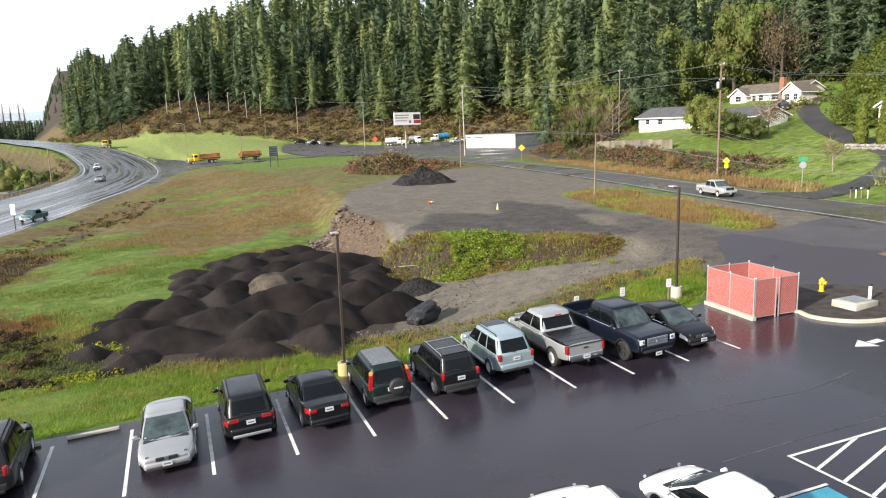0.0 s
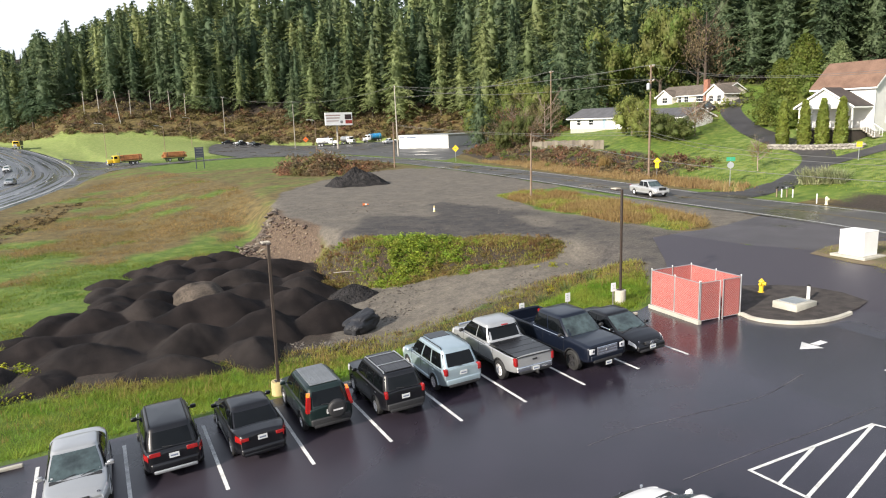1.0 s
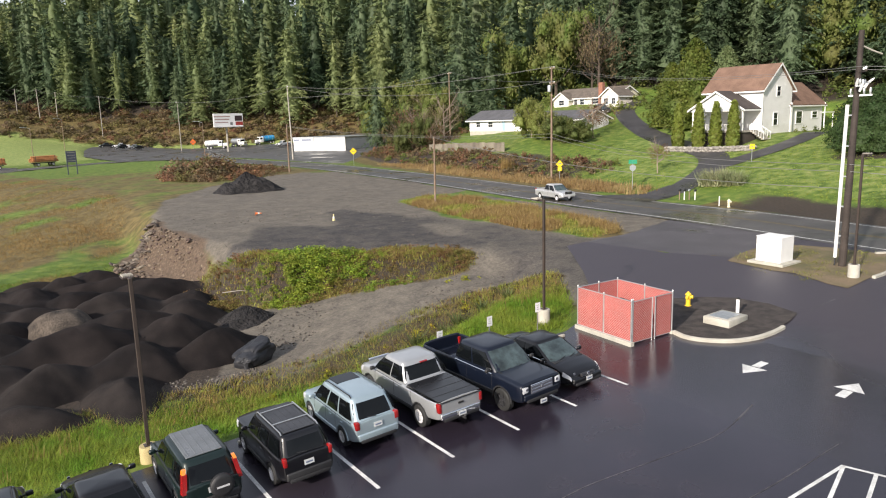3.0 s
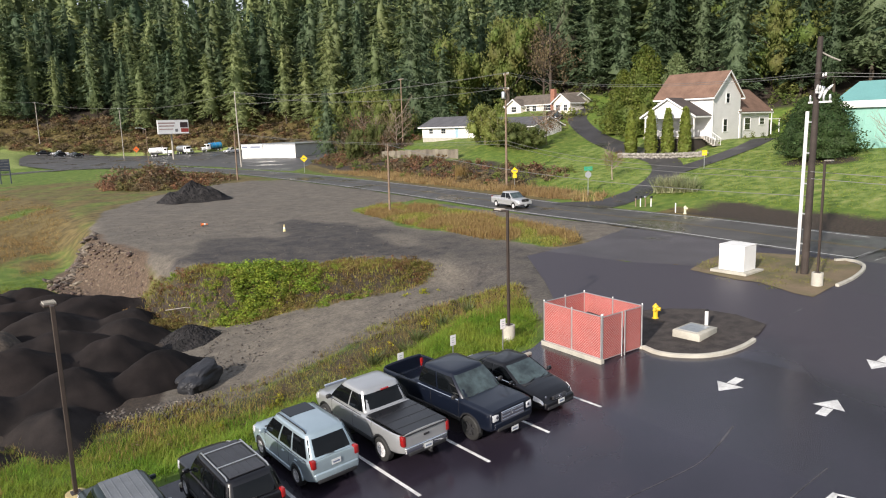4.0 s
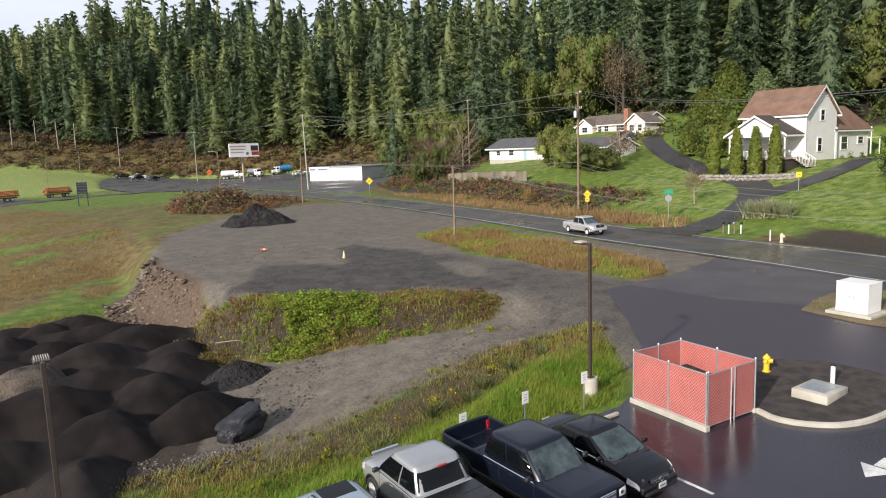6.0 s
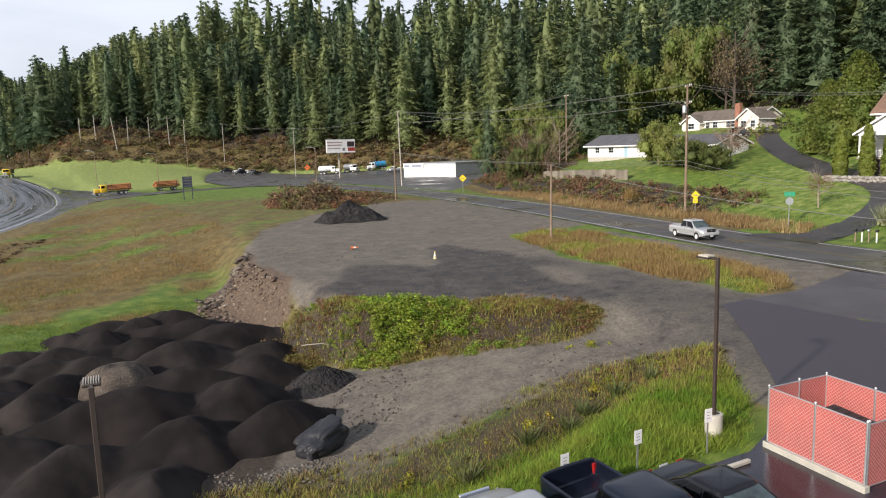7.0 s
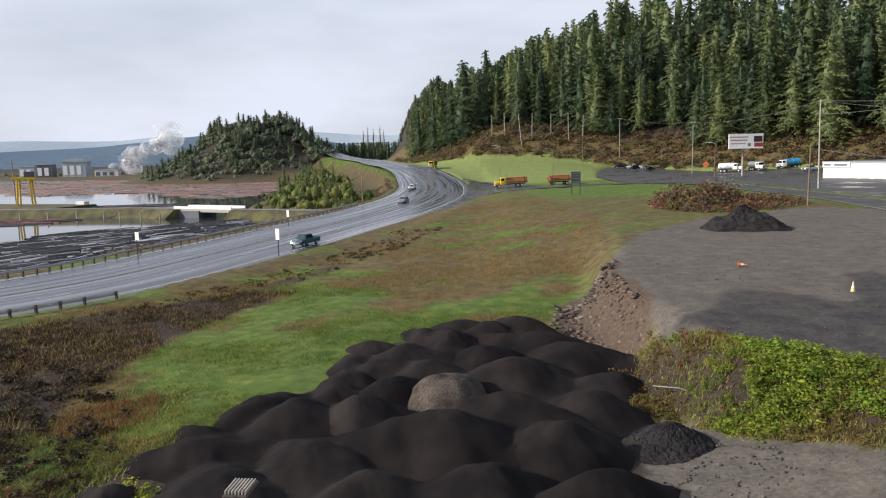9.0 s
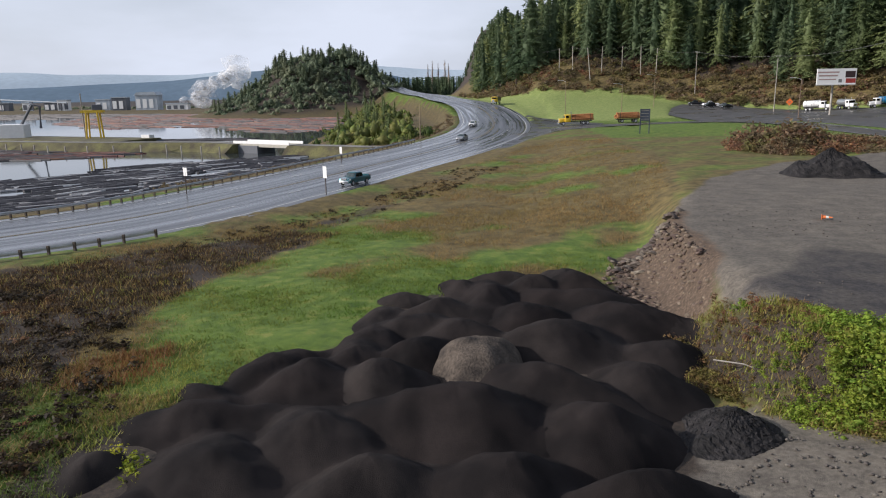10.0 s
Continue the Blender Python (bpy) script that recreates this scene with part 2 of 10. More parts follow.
def part(name, bm, material, parent, label="", smooth=False, at=None):
    me = bm if isinstance(bm, bpy.types.Mesh) else finish(name, bm, material, smooth)
    ob = new(name, me)
    ob.parent = parent
    if at is not None:
        ob.matrix_basis = at
    if label:
        ob["label"] = label
    return ob


def thing(name, label, category, m=None, group="", kind=""):
    ob = new(name)
    ob.empty_display_size = 0.3
    if m is not None:
        ob.matrix_basis = m
    return tagged(ob, label, category, group, kind)


def solid(name, bm, material, label, category, m=None, group="", kind="", smooth=False):
    me = bm if isinstance(bm, bpy.types.Mesh) else finish(name, bm, material, smooth)
    ob = new(name, me)
    if m is not None:
        ob.matrix_basis = m
    return tagged(ob, label, category, group, kind)


def box(bm, c, s, bevel=0.0, m=None, seg=1):
    r = bmesh.ops.create_cube(bm, size=1.0, matrix=(m or Matrix()) @ Matrix.Translation(c) @ Matrix.Diagonal((*s, 1)))
    if bevel:
        es = {e for v in r["verts"] for e in v.link_edges}
        bmesh.ops.bevel(bm, geom=list(es), offset=bevel, segments=seg, affect="EDGES", profile=0.5)
    return bm


def tube(bm, pts, radii, seg=8, cap=True):
    """A tube through pts with a radius at each."""
    rings = []
    pts = [Vector(p) for p in pts]
    for i, p in enumerate(pts):
        d = (pts[min(i + 1, len(pts) - 1)] - pts[max(i - 1, 0)]).normalized()
        u = d.orthogonal().normalized() if abs(d.z) < 0.99 else Vector((1, 0, 0))
        u = (u - d * u.dot(d)).normalized()
        w = d.cross(u)
        r = radii[i] if isinstance(radii, (list, tuple)) else radii
        rings.append([bm.verts.new(p + (u * math.cos(a) + w * math.sin(a)) * r) for a in
                      (2 * math.pi * k / seg for k in range(seg))])
    for a, b in zip(rings, rings[1:]):
        for k in range(seg):
            bm.faces.new((a[k], a[(k + 1) % seg], b[(k + 1) % seg], b[k]))
    if cap:
        bm.faces.new(rings[0][::-1])
        bm.faces.new(rings[-1])
    return bm


def lathe(bm, prof, seg=16, m=None, cap=True):
    """Turn a profile of (radius, z) about z."""
    m = m or Matrix()
    rings = [[bm.verts.new(m @ Vector((r * math.cos(2 * math.pi * k / seg), r * math.sin(2 * math.pi * k / seg), z)))
              for k in range(seg)] for r, z in prof]
    for a, b in zip(rings, rings[1:]):
        for k in range(seg):
            bm.faces.new((a[k], a[(k + 1) % seg], b[(k + 1) % seg], b[k]))
    if cap and prof[0][0] > 0.001:
        bm.faces.new(rings[0][::-1])
    if cap and prof[-1][0] > 0.001:
        bm.faces.new(rings[-1])
    bmesh.ops.remove_doubles(bm, verts=[v for r in (rings[0], rings[-1]) for v in r], dist=1e-4)
    return bm


def face(bm, pts):
    return bm.faces.new([bm.verts.new(p) for p in pts])


def plate(bm, pts, normal, thick):
    """A flat plate: outline pts, pushed along normal."""
    nv = Vector(normal).normalized() * thick
    a = [bm.verts.new(p) for p in pts]
    b = [bm.verts.new(Vector(p) + nv) for p in pts]
    bm.faces.new(a[::-1])
    bm.faces.new(b)
    for i in range(len(a)):
        j = (i + 1) % len(a)
        bm.faces.new((a[i], a[j], b[j], b[i]))
    bmesh.ops.recalc_face_normals(bm, faces=bm.faces)
    return bm


def B():
    return bmesh.new()


# ---- lie of the land ----
def ss(a, b, v):
    t = np.clip((np.asarray(v, float) - a) / (b - a), 0, 1)
    return t * t * (3 - 2 * t)


def seg_dist(x, y, pts):
    """Signed distance to a line of points, positive on the right of it."""
    best, sg = np.full(np.shape(x), 1e9), np.ones(np.shape(x))
    for (ax, ay), (bx, by) in zip(pts, pts[1:]):
        dx, dy = bx - ax, by - ay
        u = np.clip(((x - ax) * dx + (y - ay) * dy) / (dx * dx + dy * dy), 0, 1)
        d, c = np.hypot(x - ax - u * dx, y - ay - u * dy), (x - ax) * dy - (y - ay) * dx
        near = d < best - 1e-9
        best, sg = np.where(near, d, best), np.where(near, np.where(c > 0, 1.0, -1.0), sg)
    return best * sg


EDGE = [(-200, 4), (-12, 6.8), (6, 7.0), (20, 9.5), (29, 13), (35, 18), (33, 24), (26, 29), (20.5, 33), (19, 42),
        (17.5, 55), (21, 75), (24, 100), (18, 150), (10, 200)]
HWY = [(-199, -62), (-108.5, 4.4), (-68.6, 34.6), (-40.2, 65.3), (-31.2, 91.4), (-24.4, 119.6), (-17.5, 149.7), (-14, 185), (-16.5, 225),
       (-22.5, 256), (-30.5, 284), (-41, 312), (-55, 346), (-80, 425), (-118, 500), (-190, 570)]
HWZ = ([-60, 6, 60, 92, 120, 150, 185, 210, 235, 260, 285, 315, 340, 440, 570],
       [-2.2, -2.2, -1.9, -1.5, -1.0, -0.4, 0.2, 0.6, 1.6, 3.4, 5.2, 6.7, 7.4, 9.2, 11])
FRONT = [(56, -120), (58.5, 3), (62.5, 16), (67, 35), (72.5, 80), (79, 117), (90, 150), (124, 172), (134, 225),
         (76, 276), (48, 292), (24, 308), (0, 314), (-16, 322), (-30, 350), (-45, 395), (-62, 440), (-92, 505), (-165, 585), (-320, 700)]
SHORE = [(-215, -75), (-122, -5), (-83, 26), (-58, 62), (-50, 95), (-43, 125), (-38, 150), (-42, 180), (-70, 215),
         (-78, 280), (-95, 340), (-118, 380), (-135, 450), (-245, 530), (-366, 600), (-520, 645), (-760, 690), (-2500, 800)]
ROAD = [(54.5, -120), (54.3, -10), (54.5, 3), (56.5, 18), (59.8, 40), (64.5, 75), (67, 105), (68, 130), (66, 155),
        (58, 185), (45, 203), (28, 206), (12, 196), (-6, 182)]
WATER = -4.3


def H(x, y):
    """Height of the ground."""
    x, y = np.asarray(x, float), np.asarray(y, float)
    lot = np.interp(x, [-60, -15, 22, 30, 42, 60, 200], [-1, -0.75, 1.10, 1.3, 2.05, 2.4, 2.6])
    pad = np.interp(x, [0, 18, 48, 75, 200], [1.2, 1.5, 1.9, 2.2, 2.4])
    up = lot + (pad - lot) * ss(14, 40, y)
    low = -1.9 - 0.4 * ss(-5, -16, x) + 2.4 * ss(14, 31, x) * ss(34, 26, y) + 1.3 * ss(2, 14, x) * ss(62, 80, y)
    low = low + 2.6 * ss(70, 170, y) * ss(-40, -5, x)
    z = low + (up - low) * ss(-2.6, 0.4, seg_dist(x, y, EDGE) / (1 + ss(60, 110, y) * 5))
    d, n = seg_dist(x, y, FRONT), ss(150, 215, y)
    # grass verge sloping up from the junction to the foot of the hill
    z = z + np.interp(x, [-40, 0, 24, 48, 80, 110, 134, 150], [9, 8.8, 7.2, 3.0, 0.9, 2.2, 1.6, 0]) * np.clip((d + 78) / 78, 0, 1) ** 1.2 * ss(150, 205, y) * ss(190, 60, -x)
    z = z + (np.interp(y, *HWZ) - z) * ss(17.5, 12.3, np.abs(seg_dist(x, y, HWY)))
    z = z + (-6.5 - z) * ss(0, 9, -seg_dist(x, y, SHORE))
    z = z + 40 * np.exp(-((x + 196) ** 2 + (y - 528) ** 2) / (2 * 37.0 ** 2))
    rise = (0.2 + 0.08 * ss(60, 100, y)) * np.clip(d, 0, 60) + 0.42 * np.clip(d - 60, 0, 150)
    rise_n = 0.5 * np.clip(d, 0, 26) + 0.42 * np.clip(d - 26, 0, 120)
    z = z + np.where(d > 0, rise + (rise_n - rise) * n, 0) * ss(-78, -46, x + 0.13 * (y - 400))
    # level ground cut into the slope for the farmhouse
    out_ = np.maximum(np.maximum(92 - x, x - 113), np.maximum(33.0 - y, y - 48.5))
    return z + (np.minimum(z, 8.25) - z) * ss(6, 0, out_)


def hz(x, y):
    return float(H(np.array([x]), np.array([y]))[0])


def wob(x, y, scale, seed=0.0, octaves=3):
    """Smooth noise in -1..1 over the plan."""
    out, amp, tot = np.zeros(np.shape(x)), 1.0, 0.0
    rng = np.random.RandomState(int(seed * 10) + 5)
    for o in range(octaves):
        f = (2.0 ** o) / scale
        for _ in range(4):
            a = rng.uniform(0, 2 * math.pi)
            out = out + amp * np.sin((x * math.cos(a) + y * math.sin(a)) * f * 2 + rng.uniform(0, 6.28)) / 2.4
        tot += amp
        amp *= 0.55
    return np.clip(out / tot, -1, 1)


def inside(x, y, poly):
    """Whether points lie in a polygon of the plan."""
    res = np.zeros(np.shape(x), bool)
    for (ax, ay), (bx, by) in zip(poly, poly[1:] + poly[:1]):
        cross = ((ay > y) != (by > y)) & (x < (bx - ax) * (y - ay) / (by - ay + 1e-12) + ax)
        res ^= cross
    return res


def pdist(x, y, poly):
    """Distance to a polygon's outline, positive inside."""
    d = np.abs(seg_dist(x, y, poly + poly[:1]))
    return np.where(inside(x, y, poly), d, -d)


LOT_P = [(-60, -60), (-60, 5.2), (-12, 6.25), (24.9, 6.3), (28.4, 7.8), (29.5, 8.6), (34, 14), (38.5, 20), (40.4, 19.85), (40.9, 13), (42.4, 8.8), (50.6, 9.0), (50.4, 3), (50.2, -60)]
ACCESS_P = [(40.4, 19.85), (44.5, 19.6), (52.4, 21.6), (51.6, 9.0), (42.4, 8.8), (40.9, 13)]
PAD_P = [(29.5, 8.0), (24, 14), (17, 15.5), (11, 14.5), (12, 19), (17, 30), (19, 33), (18, 42), (17.3, 55), (20, 68), (25, 82),
         (35, 96), (49, 109), (57, 110), (62.4, 107), (62.0, 100), (60.0, 75), (57.6, 57.5), (50, 57.2), (46, 56), (42, 41), (41, 27), (42, 20), (44, 19), (38, 16),
         (34, 12)]
ISLAND_P = [(45.0, 54), (50, 56.5), (53, 50), (52.3, 42), (50.2, 33), (48.3, 26), (46.6, 22.2), (44.8, 20.6), (42.0, 20.4), (41.2, 27.0), (42.3, 37), (43.3, 46)]
SHOULDER_P = [(44.6, 19.5), (46.9, 22.0), (48.5, 26), (50.5, 33), (52.5, 42), (53.2, 50), (55.0, 50), (54.4, 36), (53, 24), (52, 19)]
BANK_P = [(17.8, 41), (19.5, 37.5), (24.2, 32), (29.5, 30), (32.5, 26), (33, 23.4), (29.5, 22), (24.5, 24.8), (21.3, 28.5),
          (18.2, 31.5), (15.8, 34.5), (16, 39)]
BRUSH_P = [(-37, 46), (-27, 56.5), (-18.5, 67), (-12, 67), (-13.3, 63), (-15.6, 54), (-16.3, 45), (-15.5, 37), (-14.4, 32), (-15.2, 28), (-20, 23), (-40, 26)]
FORE_P = [(62.5, 193), (72, 166), (75, 128), (84, 140), (96, 158), (124, 174), (130, 226), (76, 272), (62, 288), (48, 290), (41, 262), (37, 236), (43, 208)]
DRIVE = [(63.5, 35), (70, 33.6), (79, 35.8), (86, 41), (92, 51), (101, 64), (113, 79), (122, 84)]
MOUTH_P = [(62.6, 39.6), (64.6, 39.2), (67.6, 36.6), (71, 35.9), (71, 32.2), (66, 32.0), (62.0, 31.4)]
DRIVE2 = [(79, 35.5), (86, 33.5), (93, 32.5), (101, 33)]


def axis(dense, far_lo, far_hi, step, grow=1.12):
    lo, hi = dense
    out = list(np.arange(lo, hi + step * 0.5, step))
    s, v = step, lo
    while v > far_lo:
        s *= grow
        v -= s
        out.insert(0, v)
    s, v = step, hi
    while v < far_hi:
        s *= grow
        v += s
        out.append(v)
    return np.array(out)


def grid_mesh(name, X, Y, Z, attrs=None):
    ny, nx = X.shape
    co = np.stack([X, Y, Z], -1).reshape(-1, 3)
    i = np.arange(nx * ny).reshape(ny, nx)
    q = np.stack([i[:-1, :-1], i[:-1, 1:], i[1:, 1:], i[1:, :-1]], -1).reshape(-1, 4)
    me = bpy.data.meshes.new(name)
    me.vertices.add(len(co))
    me.vertices.foreach_set("co", co.ravel())
    me.loops.add(q.size)
    me.loops.foreach_set("vertex_index", q.ravel().astype(np.int32))
    me.polygons.add(len(q))
    me.polygons.foreach_set("loop_start", (np.arange(len(q)) * 4).astype(np.int32))
    for key, val in (attrs or {}).items():
        me.attributes.new(key, "FLOAT", "POINT").data.foreach_set("value", val.ravel().astype(np.float32))
    me.update()
    me.shade_smooth()
    return me


def near_roads(x, y):
    """How far a point lies inside any paved strip (metres, positive inside)."""
    d = 4.6 - np.abs(seg_dist(x, y, ROAD))
    d = np.maximum(d, 11.2 - np.abs(seg_dist(x, y, HWY)))
    d = np.maximum(d, pdist(x, y, [(-4, 249), (2.3, 241), (8, 227), (17, 214), (14, 190), (4, 181), (-1.2, 162), (-4, 148), (-10, 160)]))
    d = np.maximum(d, pdist(x, y, LOT_P))
    d = np.maximum(d, pdist(x, y, ACCESS_P))
    d = np.maximum(d, 1.9 - np.abs(seg_dist(x, y, DRIVE)))
    d = np.maximum(d, 1.7 - np.abs(seg_dist(x, y, DRIVE2)))
    return np.maximum(d, pdist(x, y, FORE_P))


def zones(x, y):
    """Shares of green grass, dry grass, gravel and bare dark soil."""
    w1, w2, w3 = wob(x, y, 9, 1), wob(x, y, 3.2, 2), wob(x, y, 22, 3)
    gravel = ss(-0.5, 0.5, pdist(x, y, PAD_P) + 0.5 * w2)
    gravel = np.maximum(gravel, ss(-0.4, 0.3, pdist(x, y, SHOULDER_P)))
    gravel = np.where(inside(x, y, ISLAND_P), 0, gravel)
    gravel = gravel * (1 - ss(-0.4, 0.6, pdist(x, y, BANK_P)))
    edge = seg_dist(x, y, EDGE)
    field = (edge < -1.0) & (y < 250)
    hw = seg_dist(x, y, HWY)
    brown = ss(-0.3, 0.6, w1 * 0.5 + w3 * 0.35 + 0.3 * w2 + 0.5 * ss(56, 78, y) - 0.1 - 0.9 * ss(150, 172, y))
    brown = np.where(field, np.maximum(brown, (0.62 + 0.4 * w2) * ss(28, 17, hw) * ss(11, 13, hw)), brown * 0.35)
    brown = np.where(field & (y < 40) & (x < -7), np.maximum(brown, 0.8 * ss(-9, -16, x)), brown)
    # bank between the road and the house gardens
    d = seg_dist(x, y, FRONT)
    brush = ss(0, 1, d) * ss(15, 9, d + 2 * w2) * ss(50, 58, y) * ss(172, 160, y)
    slope_n = ss(-1, 3, d) * ss(205, 240, y)
    lim = 50 - 26 * ss(110, 180, y)
    forest = ss(0, 10, d + 6 * w1 - lim)
    soil = np.clip(0.3 * slope_n + forest + 0.9 * brush, 0, 1)
    brown = np.maximum(brown, slope_n)
    soil = np.maximum(soil, 0.5 * ss(2.0, 0.8, np.abs(d - 3.0) + w2) * ss(24, 18, y) * ss(-60, -30, y))
    soil = np.maximum(soil, 0.8 * ss(4.8, 3.2, d + 0.8 * w2) * ss(-2.6, -1.2, d) * ss(27, 20, y) * ss(-60, -30, y))
    # wet rut and ditch beside the highway
    soil = np.maximum(soil, (0.45 + 0.35 * w2) * ss(3.5, 1.2, np.abs(hw - 20.5 + 2.5 * w1)) * ss(120, 95, y))
    soil = np.maximum(soil, 0.8 * ss(1.3, 0.8, np.hypot((x - 83.4) / 2.2, (y - 19.3) / 4.2) + 0.2 * w2))
    # ground under the piles
    pile = ss(0.2, 1.8, pdist(x, y, [(-9.5, 18.4), (-4, 16.6), (8, 16.0), (14, 16.0), (19, 27), (16.5, 36), (16, 46), (12, 52.5), (8, 52.5), (3, 49), (-0.5, 45.5), (-2, 42),
                                     (-1.2, 38), (-3.6, 33.5), (-6.5, 29.5), (-9.5, 25)]) + 0.6 * w2)
    soil = np.maximum(soil, pile)
    soil = np.maximum(soil, 0.8 * ss(-0.3, 0.8, pdist(x, y, BANK_P)))
    brown = np.where((edge > -2) & (y > 62) & (y < 150) & (seg_dist(x, y, ROAD) < -5), np.maximum(brown, 0.62 + 0.3 * w2), brown)
    brown = np.where(field & (y > 92), np.maximum(brown, 0.55 + 0.45 * w2), brown)
    brown = np.where(pdist(x, y, BANK_P) > -4.0, np.maximum(brown, 0.6), brown)
    isl = inside(x, y, ISLAND_P)
    brown = np.where(isl, np.clip(0.5 + 0.75 * w2 + 0.35 * w1, 0, 1), brown)
    brown = np.where((y > 7) & (y < 26) & (edge > -9) & (x > 12), ss(0.3, 0.7, 0.35 + 0.5 * w2 + 0.3 * ss(18, 26, x)), brown)
    brown = np.where((d > 1) & (d < 52) & (y < 66), 0.12 * brown, brown)
    weedy = ss(-1.5, 1.0, pdist(x, y, [(9, 13.8), (16, 13.8), (25, 12), (29.5, 11), (32.5, 14.5), (31, 17.5), (24, 17.5), (18, 17), (12, 16.5), (9, 16)]) + w2)
    soil = np.maximum(soil, 0.6 * ss(0.0, 0.4, weedy))
    gravel = gravel * (1 - ss(0.3, 0.8, weedy))
    brown = np.where((np.abs(d) < 3.5) & (y > 42) & (y < 165), np.maximum(brown, 0.75), brown)
    lakeside = ss(-11, -13, hw)
    brown = np.maximum(brown, 0.75 * lakeside)
    soil = np.maximum(soil, 0.45 * lakeside)
    brushy = ss(-1.2, 1.2, pdist(x, y, BRUSH_P) + 1.4 * w2)
    soil = np.maximum(soil, 0.85 * brushy)
    brown = np.maximum(brown, brushy)
    soil = np.maximum(soil, 0.9 * ss(95, 60, np.hypot(x + 188, y - 528)))
    green = np.clip(1 - brown, 0, 1)
    verge = ss(8.6, 10, hw) * ss(215, 232, y) * ss(4, 0, d)
    verge = np.maximum(verge, 0.42 * ss(3.5, 6, d) * ss(44, 36, d) * ss(66, 60, y) * (1 - soil))
    scree = ss(-0.6, 0.8, pdist(x, y, [(13, 50), (14.8, 44), (16.2, 40.6), (18.4, 40.2), (19.5, 44), (18.6, 55), (20, 61), (17, 63), (13.5, 58)]) + 0.5 * w2)
    mill = ss(-1.0, 1.0, pdist(x, y, [(18.6, 38.6), (21, 41), (24.7, 47.2), (31, 44), (35, 53), (38, 55), (39, 44), (37, 36), (36, 26), (33.5, 24), (31, 29.5), (25, 31.5)]) + 1.2 * w2 + w1)
    wet = ss(-2.0, 2.0, pdist(x, y, [(29, 7), (35, 12), (44, 18), (43, 21), (41.5, 29), (42, 42), (38, 44), (36, 30), (33, 22), (30, 15)]) + 1.5 * w2)
    return green, brown, gravel, np.clip(soil, 0, 1), verge, scree, 0.62 * np.maximum(mill, 0.8 * wet) * gravel


xs = axis((-70, 118), -3500, 2500, 1.0)
ys = axis((-14, 130), -900, 4200, 1.0, 1.05)
GX, GY = np.meshgrid(xs, ys)
GZ = H(GX, GY)
paved = near_roads(GX, GY)
GZ = GZ - ss(0.0, 0.8, paved) * (0.12 + 0.9 * ss(130, 300, GY) + 0.4 * ss(80, 200, -GX))
rough_ground = 0.10 * wob(GX, GY, 2.3, 7) + 0.14 * wob(GX, GY, 7, 8)
front_d = seg_dist(GX, GY, FRONT)
GZ = GZ + rough_ground * ss(-0.5, -2.5, paved) * (1 - 0.8 * ss(3, 6, front_d) * ss(60, 50, front_d) * ss(75, 65, GY))
gz = zones(GX, GY)
gm = grid_mesh("ground", GX, GY, GZ, dict(zip(("green", "dry", "gravel", "soil", "verge", "scree", "mill"), gz)))


